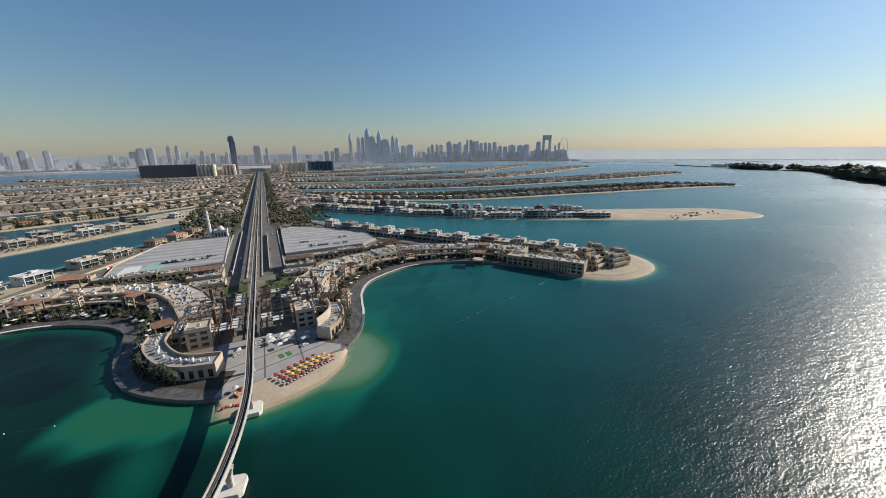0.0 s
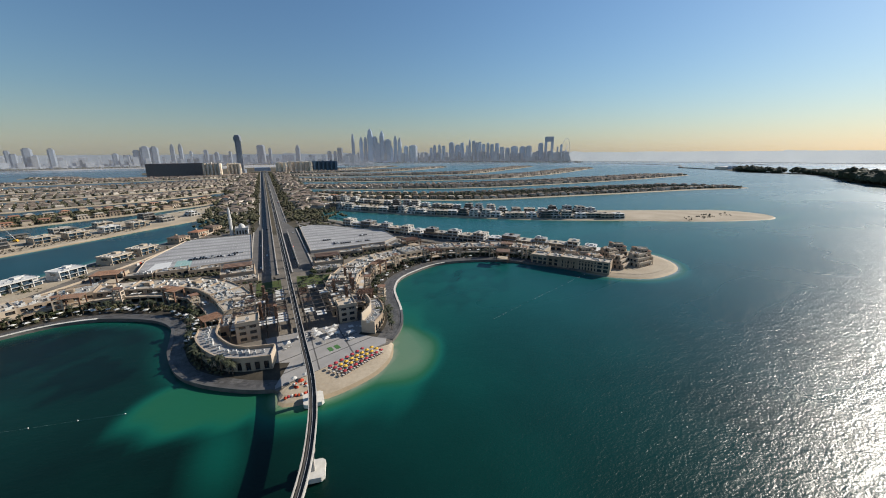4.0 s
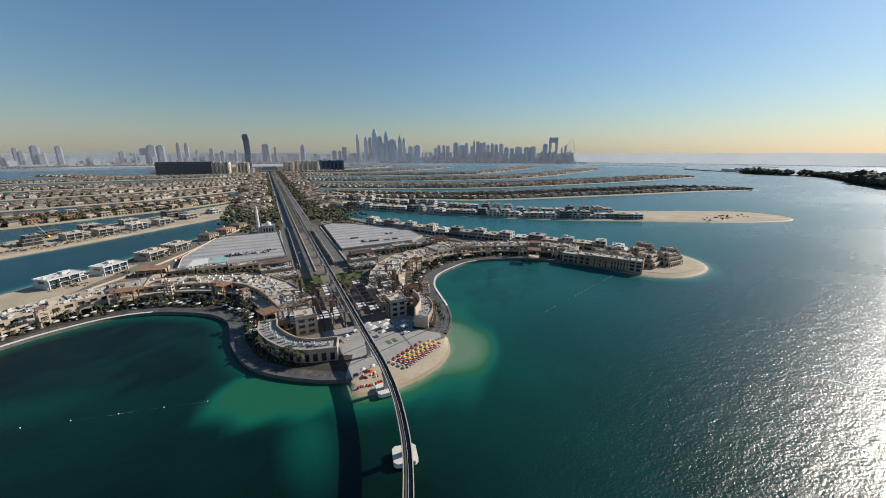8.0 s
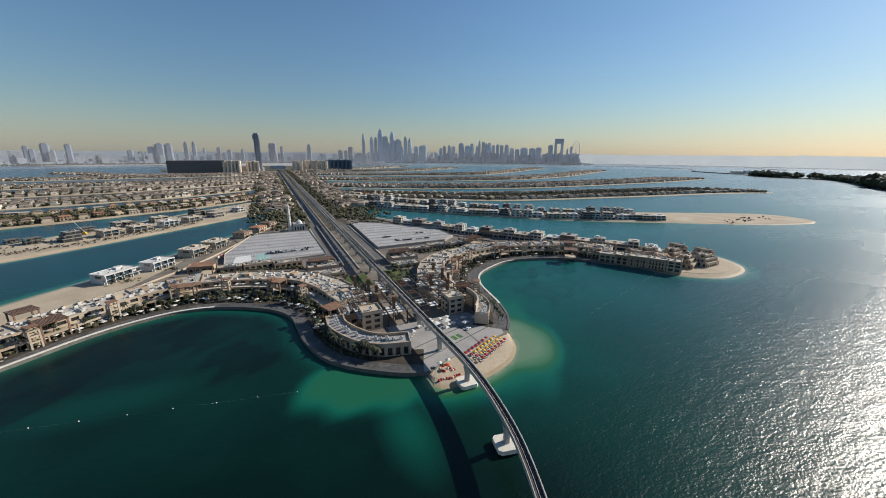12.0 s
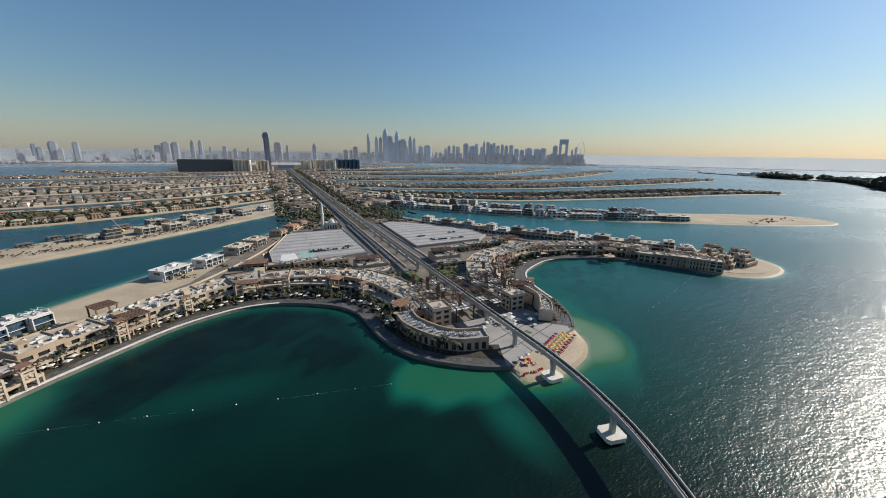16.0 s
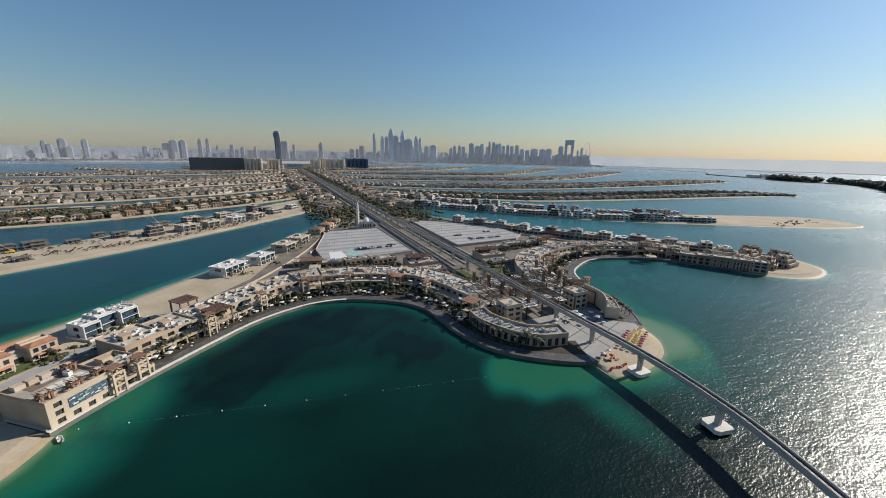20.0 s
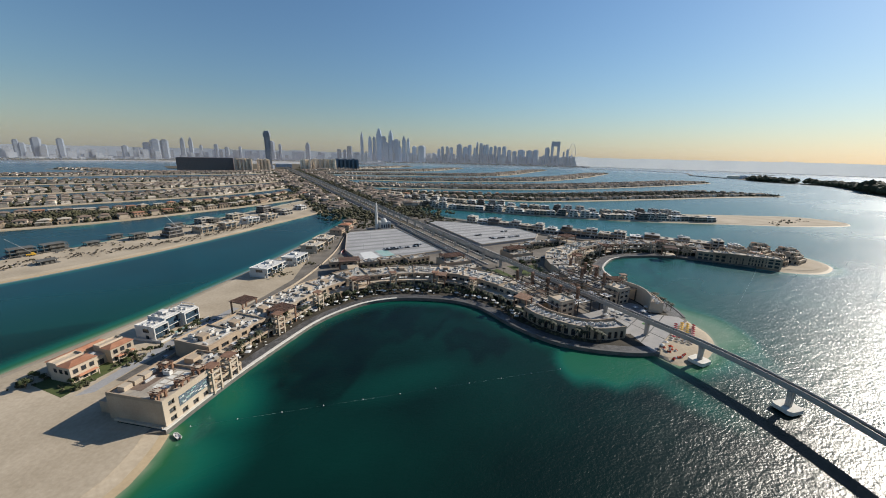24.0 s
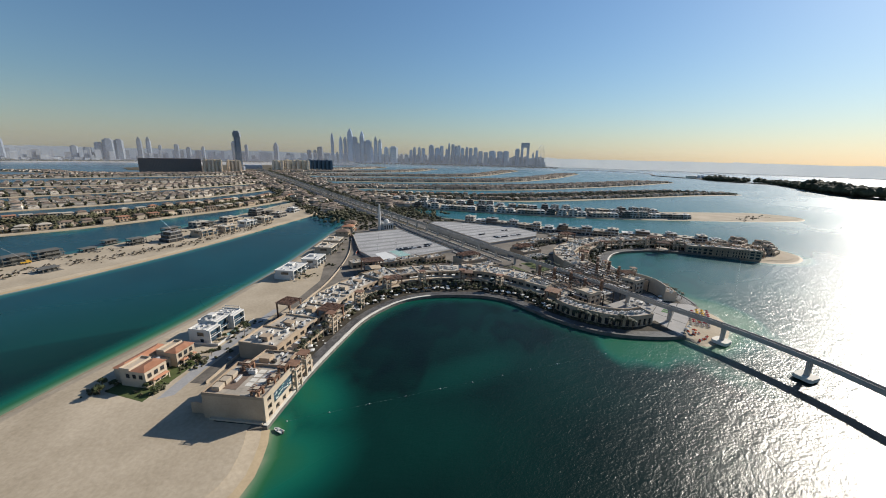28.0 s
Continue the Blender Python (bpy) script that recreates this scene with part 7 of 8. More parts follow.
# ---- cars ----
def car(k):
    t = thing("car", ("white", "black", "silver", "red")[k] + " parked passenger car", "car", Matrix.Identity(4), "parked cars")
    bm = bmesh.new()
    prof = [(-2.2, 0.35), (2.2, 0.35), (2.25, 0.75), (1.1, 0.95), (0.6, 1.45), (-1.3, 1.45), (-1.9, 0.98), (-2.25, 0.9)]
    a = [bm.verts.new((x, -0.88, z)) for x, z in prof]
    b = [bm.verts.new((x, 0.88, z)) for x, z in prof]
    bm.faces.new(a), bm.faces.new(list(reversed(b)))
    for i in range(8):
        bm.faces.new((a[i], b[i], b[(i + 1) % 8], a[(i + 1) % 8]))
    bmesh.ops.recalc_face_normals(bm, faces=bm.faces)
    bmesh.ops.bevel(bm, geom=list(bm.edges), offset=0.07, segments=1, affect='EDGES')
    part("body", bm, M_CARP[k], t)
    bm = bmesh.new()
    box(bm, -1.55, 0.85, -0.9, 0.9, 1.02, 1.34)
    part("side_glass", bm, M_GLASS, t)
    for x in (-1.4, 1.4):
        for y in (-0.8, 0.8):
            bm = bmesh.new()
            rod(bm, (x, y - 0.1, 0.33), (x, y + 0.1, 0.33), 0.33, 0.33, 10)
            part("wheel", bm, M_TYRE, t)
    return t


CARS = [car(k) for k in range(4)]


def park(k, p, s, rot, z):
    m = PALM @ pose(p, s, z, 0, 0, rot)
    if CARS[k].name not in _used:
        _used.add(CARS[k].name)
        CARS[k].matrix_world = m
    else:
        copy_thing(CARS[k], m)


DECK_Z = GROUND + 2.6
for _side, _poly in DECKS.items():
    bm = bmesh.new()
    _s = 135.0
    _row = 0
    while _s < 290:
        for _i in range(36):
            _p = _side * (34 + _i * 2.7)
            if inside(_poly, _p, _s + 5) and inside(_poly, _p, _s - 5):
                box(bm, _p - 0.13, _p + 0.13, _s - 4.8, _s + 4.8, DECK_Z + 0.012, DECK_Z + 0.02)
        _s += 17
        _row += 1
    _s = 126.5
    while _s < 290:   # tyre-darkened aisles between the bays
        _in = [_side * (32 + 2 * _i) for _i in range(56) if inside(_poly, _side * (32 + 2 * _i), _s + 2.6) and inside(_poly, _side * (32 + 2 * _i), _s - 2.6)]
        if len(_in) > 4:
            flat("aisle", [(min(_in), _s - 2.4), (max(_in), _s - 2.4), (max(_in), _s + 2.4), (min(_in), _s + 2.4)], DECK_Z + 0.008, M_AISLE, "grey tyre-darkened driving aisle", category="aisle")
        _s += 17
    tagged(solid("bay_markings", bm, M_LINE, "thin painted parking bay lines", "marking", kind="stuff"))
    for _c, _n in (((-80, 150), 16), ((-58, 152), 8), ((-40, 160), 4)) if _side < 0 else (((70, 152), 12), ((98, 152), 7), ((60, 178), 4), ((110, 186), 4)):
        for _i in range(_n):
            _p, _s = _c[0] + (_i % 8) * 2.7 - 9, _c[1] + (_i // 8) * 5.4 - 2
            if inside(_poly, _p, _s) and _rm.random() < 0.85:
                park(_rm.choice((1, 1, 1, 0, 2, 1)), _p, _s, 90 + _rm.uniform(-3, 3), DECK_Z + 0.012)
    # light masts on the decks
    for _p, _s in ((48, 160), (88, 160), (48, 215), (88, 215), (112, 160)):
        if inside(_poly, _side * _p, _s):
            _t = thing("lamp_post", "slim grey double-armed lamp post", "lamp post", PALM @ pose(_side * _p, _s, DECK_Z), "deck lamp posts")
            bm = bmesh.new(); rod(bm, (0, 0, 0), (0, 0, 7), 0.1, 0.07); part("pole", bm, M_METAL, _t)
            for _d in (-1, 1):
                bm = bmesh.new(); box(bm, min(0.07 * _d, 1.2 * _d), max(0.07 * _d, 1.2 * _d), -0.15, 0.15, 6.85, 7.0); part("lamp_head", bm, M_DARKMETAL, _t)
flat("painted_bay", [(-122, 118), (-104, 117), (-106, 150), (-120, 148)], DECK_Z + 0.016, M_LINE, "worn white painted rectangle on the deck", category="marking")
flat("painted_bay", [(-100, 119), (-86, 117), (-88, 150), (-102, 151)], DECK_Z + 0.016, M_TURQ, "worn turquoise painted rectangle on the deck", category="marking")
for _i, (_p, _s) in enumerate(((-16, 140), (-22, 190), (-14, 300), (-26, 420), (14, 170), (20, 260), (12, 360), (20, 520), (-20, 560), (14, 640), (-27, 700), (20, 760), (11, 110), (-22, 90))):
    park((0, 2, 1, 0, 3)[_i % 5], _p, _s, 90, GROUND + 0.03)
for _p, _s, _r in ((28, -96, 20), (-122, 176, -60), (-168, 120, -55), (-226, 32, -50), (-250, 4, -45), (-270, -16, -45), (160, 150, 55), (200, 88, 55), (66, 58, 10), (70, 58, 10), (74, 59, 10), (-64, 60, 10), (-70, 60, 8)):
    park(_rm.choice((0, 1, 2)), _p, _s, _r, GROUND + 0.02)


# ---- the beach ----
def beach_umbrella(mat, label):
    t = thing("beach_umbrella", label, "umbrella", Matrix.Identity(4), "beach umbrellas")
    bm = bmesh.new()
    n, r = 10, 1.2
    top = bm.verts.new((0, 0, 2.95))
    rim = [bm.verts.new((r * math.cos(2 * math.pi * i / n), r * math.sin(2 * math.pi * i / n), 2.35)) for i in range(n)]
    low = [bm.verts.new((r * math.cos(2 * math.pi * i / n), r * math.sin(2 * math.pi * i / n), 2.2)) for i in range(n)]
    for i in range(n):
        j = (i + 1) % n
        bm.faces.new((rim[i], rim[j], top))
        bm.faces.new((low[i], low[j], rim[j], rim[i]))
    part("canopy", bm, mat, t)
    bm = bmesh.new()
    rod(bm, (0, 0, -0.2), (0, 0, 2.95), 0.04)
    part("pole", bm, M_METAL, t)
    return t


def sun_lounger():
    t = thing("sun_lounger", "low sun lounger with a white cushion", "lounger", Matrix.Identity(4), "beach loungers")
    bm = bmesh.new()
    box(bm, -0.35, 0.35, -1.0, 0.45, 0.32, 0.46)
    part("seat", bm, M_FABRIC_W, t)
    bm = bmesh.new()
    v = [bm.verts.new(q) for q in ((-0.35, 0.45, 0.32), (0.35, 0.45, 0.32), (0.35, 1.0, 0.8), (-0.35, 1.0, 0.8), (-0.35, 0.45, 0.46), (0.35, 0.45, 0.46), (0.35, 0.92, 0.9), (-0.35, 0.92, 0.9))]
    for f in ((0, 1, 2, 3), (7, 6, 5, 4), (0, 4, 5, 1), (1, 5, 6, 2), (2, 6, 7, 3), (3, 7, 4, 0)):
        bm.faces.new([v[i] for i in f])
    bmesh.ops.recalc_face_normals(bm, faces=bm.faces)
    part("backrest", bm, M_FABRIC_W, t)
    bm = bmesh.new()
    box(bm, -0.3, 0.3, -0.9, 0.4, 0, 0.32)
    part("frame", bm, M_WOOD, t)
    return t


UMB = [beach_umbrella(M_YELLOW, "yellow canvas beach umbrella in rows"), beach_umbrella(M_MAGENTA, "plum red canvas beach umbrella in rows")]
LOUNGER = sun_lounger()


def drop(src, p, s, z, rot=0.0):
    m = PALM @ pose(p, s, z, 0, 0, rot)
    if src.name not in _used:
        _used.add(src.name)
        src.matrix_world = m
        return src
    return copy_thing(src, m)


_ax = np.array((33.0, 17.0)) / math.hypot(33, 17)
_ay = np.array((_ax[1], -_ax[0]))
for _j in range(4):
    for _i in range(8 if _j else 7):
        _q = np.array((12.0, -124.5)) + _ax * (_i * 3.7 + _j * 0.6) + _ay * (_j * 3.3 - 1.5)
        _in = np.array((2.0, -127.0))
        _z = 1.55
        drop(UMB[0] if _j in (1, 2) and _i > 0 else UMB[1], _q[0], _q[1], _z, _i * 11)
        for _d in (-0.9, 0.9):
            _l = _q + _ax * _d
            drop(LOUNGER, _l[0], _l[1], _z - 0.1, 27 + 180)


def bean_bag(mat, label):
    t = thing("bean_bag", label, "bean bag", Matrix.Identity(4), "bean bags on the sand")
    bm = bmesh.new()
    bmesh.ops.create_uvsphere(bm, u_segments=12, v_segments=8, radius=0.75)
    for v in bm.verts:
        v.co.z = max(v.co.z, -0.25) * (0.75 if v.co.y < 0 else 1.1) + 0.25
    part("cushion", bm, mat, t)
    bm = bmesh.new()
    rod(bm, (0, 0.2, 0.95), (0, 0.2, 1.08), 0.12, 0.08, 8)
    part("handle", bm, mat, t)
    return t


BAGS = [bean_bag(M_RED, "red bean bag seat on the sand"), bean_bag(M_MAGENTA, "plum bean bag seat on the sand"), bean_bag(M_FABRIC_W, "white bean bag seat on the sand")]
for _i in range(9):
    drop(BAGS[_i % 3 if _i % 4 else 0], -12 + _i * 1.5, -137.5 + 0.5 * math.sin(_i), 0.95, _rm.uniform(0, 360))
for _i in range(12):
    drop(BAGS[0 if _i % 3 else 2], -5 + _rm.uniform(-4, 5), -130 + _rm.uniform(-2.5, 3), 1.35, _rm.uniform(0, 360))
for _p, _s, _mt, _lb in ((-4, -130.5, M_RED, "round red canvas parasol"), (-7, -127, M_FABRIC_W, "round white canvas parasol"), (-1.5, -126, M_FABRIC_W, "round white canvas parasol")):
    _u = beach_umbrella(_mt, _lb)
    _u.matrix_world = PALM @ pose(_p, _s, 1.35) @ Matrix.Scale(1.25, 4)


# ---- terraces: tables, chairs, parasols ----
def cafe_set(mat):
    t = thing("cafe_table", "round cafe table with chairs", "table", Matrix.Identity(4), "cafe tables")
    bm = bmesh.new(); rod(bm, (0, 0, 0.7), (0, 0, 0.76), 0.6, 0.6, 12); part("tabletop", bm, M_FABRIC_W, t)
    bm = bmesh.new(); rod(bm, (0, 0, 0), (0, 0, 0.7), 0.06); part("pedestal", bm, M_DARKMETAL, t)
    return t


def parasol():
    t = thing("parasol", "square cream cafe parasol", "parasol", Matrix.Identity(4), "cafe parasols")
    bm = bmesh.new()
    v = [bm.verts.new((a * 1.5, b * 1.5, 2.3)) for a, b in ((-1, -1), (1, -1), (1, 1), (-1, 1))]
    w = [bm.verts.new((a * 1.5, b * 1.5, 2.15)) for a, b in ((-1, -1), (1, -1), (1, 1), (-1, 1))]
    top = bm.verts.new((0, 0, 2.9))
    for i in range(4):
        bm.faces.new((v[i], v[(i + 1) % 4], top))
        bm.faces.new((w[i], w[(i + 1) % 4], v[(i + 1) % 4], v[i]))
    part("canopy", bm, M_FABRIC_W, t)
    bm = bmesh.new(); rod(bm, (0, 0, 0), (0, 0, 2.85), 0.05); part("pole", bm, M_WOOD, t)
    return t


CAFE, PARASOL = cafe_set(0), parasol()
for _side in (-1, 1):
    _ln = mirror(shifted(BAYS[_side], 20.0), _side)
    _l2 = mirror(shifted(BAYS[_side], 11.0), _side)
    for _i in range(24, len(_ln) - 6):
        for _j in range(2 if _side < 0 else 1):
            _q = mirror(shifted(BAYS[_side], _rm.uniform(9.0, 18.0)), _side)[_i] + np.array((_rm.uniform(-1.5, 1.5), _rm.uniform(-1.5, 1.5)))
            if abs(_q[0]) > 246:
                continue
            drop(CAFE if _rm.random() < 0.6 else PARASOL, _q[0], _q[1], GROUND + 0.015, _rm.uniform(0, 90))
for _i in range(26):
    _p, _s = _rm.uniform(-14, 36), _rm.uniform(-92, -73)
    drop(CAFE if _i % 3 else PARASOL, _p, _s, GROUND - 0.03, _rm.uniform(0, 90))


# ---- buoy lines ----
def buoy():
    bm = bmesh.new()
    bmesh.ops.create_uvsphere(bm, u_segments=10, v_segments=8, radius=0.30)
    rod(bm, (0, 0, 0.2), (0, 0, 0.5), 0.1, 0.06, 8)
    return bm


_bm = buoy()
_buoy_mesh = mesh_from(_bm, "buoy", M_FABRIC_W)
for _k in range(11):
    _p, _s = -252 + _k * 17.4, -79.5 - _k * 3.57
    _o = new("buoy", _buoy_mesh)
    _o.matrix_world = PALM @ pose(_p, _s, 0.1)
    tagged(_o, "small white float on a swimming line", "buoy", "buoys")
for _k in range(14):
    _u = _k / 13
    _p, _s = 257 - 131 * _u, -66 - 42 * _u
    _o = new("buoy", _buoy_mesh)
    _o.matrix_world = PALM @ pose(_p, _s, 0.1)
    tagged(_o, "small white float on a swimming line", "buoy", "buoys")
for _nm, _pts in (("l", [(-252 + k * 17.4, -79.5 - k * 3.57) for k in range(11)]), ("r", [(257 - 131 * k / 13, -66 - 42 * k / 13) for k in range(14)])):
    bm = bmesh.new()
    for _a, _b in zip(_pts[:-1], _pts[1:]):
        rod(bm, (*_a, 0.05), (*_b, 0.05), 0.03, 0.03, 5)
    bmesh.ops.remove_doubles(bm, verts=bm.verts, dist=0.04)
    solid("float_rope", bm, M_TURQ, "thin pale green rope with floats on the water", "rope")


# ---- building sites on the bare arm ----
def concrete_shell(w, d, floors, seed):
    r = random.Random(seed)
    t = thing("unfinished_villa", "grey concrete frame of an unfinished villa", "building site", Matrix.Identity(4), "building sites")
    for f in range(floors + 1):
        bm = bmesh.new()
        box(bm, -w / 2 + f * 0.6, w / 2 - f * 1.4, -d / 2 + f * 0.5, d / 2 - f * 0.4, f * 3.6 - 0.15, f * 3.6 + 0.2)
        part("slab", bm, M_SEAWALL, t)
        if f < floors:
            for i in range(4):
                for j in (0, 1):
                    bm = bmesh.new()
                    boxc(bm, -w / 2 + 2 + i * (w - 4.8) / 3, (-d / 2 + 1.6) * (1 - 2 * j), f * 3.6 + 0.2, 0.5, 0.5, 3.25)
                    part("column", bm, M_SEAWALL, t)
            bm = bmesh.new()
            box(bm, -w * 0.2, w * 0.28, -d * 0.3, d * 0.28, f * 3.6 + 0.2, f * 3.6 + 3.44)
            part("core_wall", bm, M_SEAWALL, t)
    return t


SHELLS = [concrete_shell(20, 14, 2, 1), concrete_shell(16, 12, 1, 2), concrete_shell(24, 15, 2, 3)]
for _i, (_p, _s, _r) in enumerate(((-352, 330, 40), (-392, 312, 38), (-420, 300, 36), (-462, 262, 32), (-380, 350, 40), (-322, 390, 42), (-278, 418, 44), (-490, 262, 28),
                                   (-440, 286, 34), (-184, 500, 48), (-404, 236, 38), (-447, 216, 32), (-476, 206, 30))):
    drop(SHELLS[_i % 3], _p, _s, GROUND - 0.2, _r)


def site_crane(p, s, rot, h):
    t = thing("mobile_crane", "yellow mobile crane with thin raised grey jib", "crane", PALM @ pose(p, s, GROUND - 0.1, 0, 0, rot))
    bm = bmesh.new(); box(bm, -3.5, 3.5, -1.3, 1.3, 0.7, 2.0); box(bm, -2.5, 0, -1.1, 1.1, 2.0, 3.4)
    part("carrier", bm, M_YELLOW, t)
    for x in (-2.4, 0, 2.4):
        for y in (-1.3, 1.3):
            bm = bmesh.new(); rod(bm, (x, y - 0.2, 0.6), (x, y + 0.2, 0.6), 0.6, 0.6, 10); part("wheel", bm, M_TYRE, t)
    bm = bmesh.new(); rod(bm, (-1, 0, 3.0), (h * 0.75, 0, h), 0.28, 0.14, 4)
    part("jib", bm, M_METAL, t)
    bm = bmesh.new(); rod(bm, (h * 0.74, 0, h - 0.3), (h * 0.74, 0, h * 0.4), 0.05, 0.05, 4)
    part("hoist_rope", bm, M_DARKMETAL, t)


site_crane(-318, 372, 150, 24)
site_crane(-470, 286, 120, 30)
site_crane(-430, 276, 200, 20)
# fenced rubble and stacked material on the bare plots
_line = smooth_line([(-480, 205), (-440, 222), (-399, 252), (-355, 270), (-314, 290), (-278, 322), (-240, 362), (-200, 405)], 2.5)
woods("site_rubble", [(_q[0] + _rm.gauss(0, 5), _q[1] + _rm.gauss(4, 7), GROUND - 0.4, _rm.uniform(0.5, 1.5)) for _q in _line for _ in range(3)], "dark heaps of rubble and fencing on sand", M_SOIL_D, 0.55)
woods("site_rubble", [(_p + _rm.uniform(-12, 12), _s + _rm.uniform(-9, 9), GROUND - 0.6, _rm.uniform(0.6, 1.5)) for _p, _s in ((-352, 330), (-378, 308), (-410, 285), (-440, 276), (-300, 395), (-262, 425), (-465, 268), (-330, 350)) for _ in range(16)],
      "dark heaps of rubble and materials on sand", M_SEAWALL, 0.5)

# ---- wooded breakwater island and far moles ----
def breakwater():
    near = smooth_line([(2700, 1130), (2460, 880), (2400, 680), (2420, 560), (2190, 396), (1860, 206), (1700, 60)], 40)
    bm = bmesh.new()
    far = shifted(near, -90.0) if shifted(near, 90.0)[3][0] < near[3][0] else shifted(near, 90.0)
    loft(bm, [near, near * 0.85 + far * 0.15, near * 0.2 + far * 0.8, far], [-0.8, 3.0, 3.0, -0.8])
    solid("ground", bm, M_SOIL, "low wooded breakwater island", "island", kind="structure")
    spots = []
    for _ in range(1100):
        i = _rm.uniform(0, len(near) - 1.01)
        k, f = int(i), i - int(i)
        u = _rm.uniform(0.1, 0.85)
        q = (near[k] * (1 - f) + near[k + 1] * f) * (1 - u) + (far[k] * (1 - f) + far[k + 1] * f) * u
        if q[1] > 930 or (640 < q[1] < 670):
            continue
        spots.append((q[0], q[1], 2.0, _rm.uniform(8, 17) * (1.5 if q[1] < 330 else 1.0)))
    woods("island_trees", spots, "dense dark trees on the breakwater island")
    long_block(2620, 2720, 1020, 1090, 16, M_TOWER_C, "low pale building at the island end", 4, M_TOWER_B)


breakwater()
for _lab, _pts, _h in (("low rubble mole in the sea", [(1599, 3559), (2061, 3654), (2220, 3080)], 3.5), ("thin causeway bridge to the island", [(1912, 2640), (1930, 2330)], 5.0),
                       ("dark low mole far out at sea", [(2990, 4300), (2794, 3866)], 4.0), ("dark low mole far out at sea", [(3102, 3623), (2902, 2959)], 4.0), ("low rubble mole in the sea", [(2220, 3080), (1930, 2640)], 3.0)):
    bm = bmesh.new()
    for _a, _b in zip(_pts[:-1], _pts[1:]):
        _a, _b = Vector(_a), Vector(_b)
        _n2 = Vector((-(_b - _a).y, (_b - _a).x)).normalized() * 9
        prism(bm, [tuple(_a + _n2), tuple(_b + _n2), tuple(_b - _n2), tuple(_a - _n2)], -1, _h)
    solid("breakwater", bm, M_SEAWALL, _lab, "breakwater", m=Matrix.Identity(4), kind="structure")

# ---- small finds ----
def small_boat(p, s, rot):
    t = thing("small_boat", "small white motor boat moored at the seawall", "boat", PALM @ pose(p, s, 0.1, 0, 0, rot))
    bm = bmesh.new()
    top = [(-2.6, -0.9), (1.2, -0.95), (2.6, 0.0), (1.2, 0.95), (-2.6, 0.9)]
    hi = [bm.verts.new((x, y, 0.75)) for x, y in top]
    lo = [bm.verts.new((x * 0.85, y * 0.6, -0.25)) for x, y in top]
    bm.faces.new(list(reversed(lo)))
    inn = [bm.verts.new((x * 0.88, y * 0.8, 0.75)) for x, y in top]
    dn = [bm.verts.new((x * 0.84, y * 0.75, 0.3)) for x, y in top]
    bm.faces.new(dn)
    for i in range(5):
        j = (i + 1) % 5
        bm.faces.new((lo[i], lo[j], hi[j], hi[i]))
        bm.faces.new((hi[i], hi[j], inn[j], inn[i]))
        bm.faces.new((inn[i], inn[j], dn[j], dn[i]))
    bmesh.ops.recalc_face_normals(bm, faces=bm.faces)
    part("hull", bm, M_FABRIC_W, t)
    bm = bmesh.new(); boxc(bm, 0.1, 0, 0.3, 0.8, 0.7, 0.9); part("console", bm, M_METAL, t)
    bm = bmesh.new(); boxc(bm, -2.7, 0, 0.1, 0.5, 0.4, 1.0); part("outboard_motor", bm, M_DARKMETAL, t)


small_boat(-256, -84, 120)
_t = thing("striped_barrier", "red and white striped barrier boards by the car deck", "barrier", PALM @ pose(-134, 168, 0, 0, 0, 62))
for _i in range(6):
    bm = bmesh.new()
    box(bm, -9 + _i * 3, -6.1 + _i * 3, -0.1, 0.1, GROUND - 0.05, GROUND + 2.4)
    part("board", bm, M_RED if _i % 2 else M_FABRIC_W, _t)
for _side in (-1, 1):
    _spots = []
    for _i in range(430 if _side < 0 else 300):
        _o = _rm.uniform(13.8, 22.5)
        _l3 = mirror(shifted(BAYS[_side], _o), _side)
        _k = _rm.randrange(26 if _side < 0 else 30, len(_l3) - 6)
        if abs(_l3[_k][0]) < 244:
            _spots.append((_l3[_k][0] + _rm.uniform(-2, 2), _l3[_k][1] + _rm.uniform(-2, 2), GROUND - 0.5, _rm.uniform(0.7, 1.9)))
    # lobe shrubs add to the dark mass of palm shade
    if _side < 0:
        _spots += [(_q[0] + _rm.uniform(-1, 1), _q[1] + _rm.uniform(-1, 1), GROUND - 0.5, _rm.uniform(0.6, 1.3)) for _o in (9.0, 10.5, 12.0) for _q in mirror(shifted(BAYS[-1], _o), -1)[9:27]]
    woods("terrace_planting", _spots, "dense dark shrubs in the shaded strip before the shops")
woods("shrubs", [(700 + _rm.uniform(-70, 60), 62 + _rm.uniform(-14, 16) , GROUND - 0.8, _rm.uniform(0.8, 2.2)) for _ in range(26)], "scattered dark shrubs on the sand spit")
woods("shrubs", [(_p + _rm.uniform(-8, 8), _s + _rm.uniform(-6, 6), GROUND - 0.5, _rm.uniform(0.5, 1.3)) for _p, _s, _n in ((-322, -14, 14), (-302, -27, 22), (-286, -12, 22), (-276, -4, 16), (-262, 8, 14), (-256, 30, 12), (-296, 10, 10), (-200, 112, 10), (-178, 138, 10)) for _ in range(_n)],
      "low green hedges round the villas")


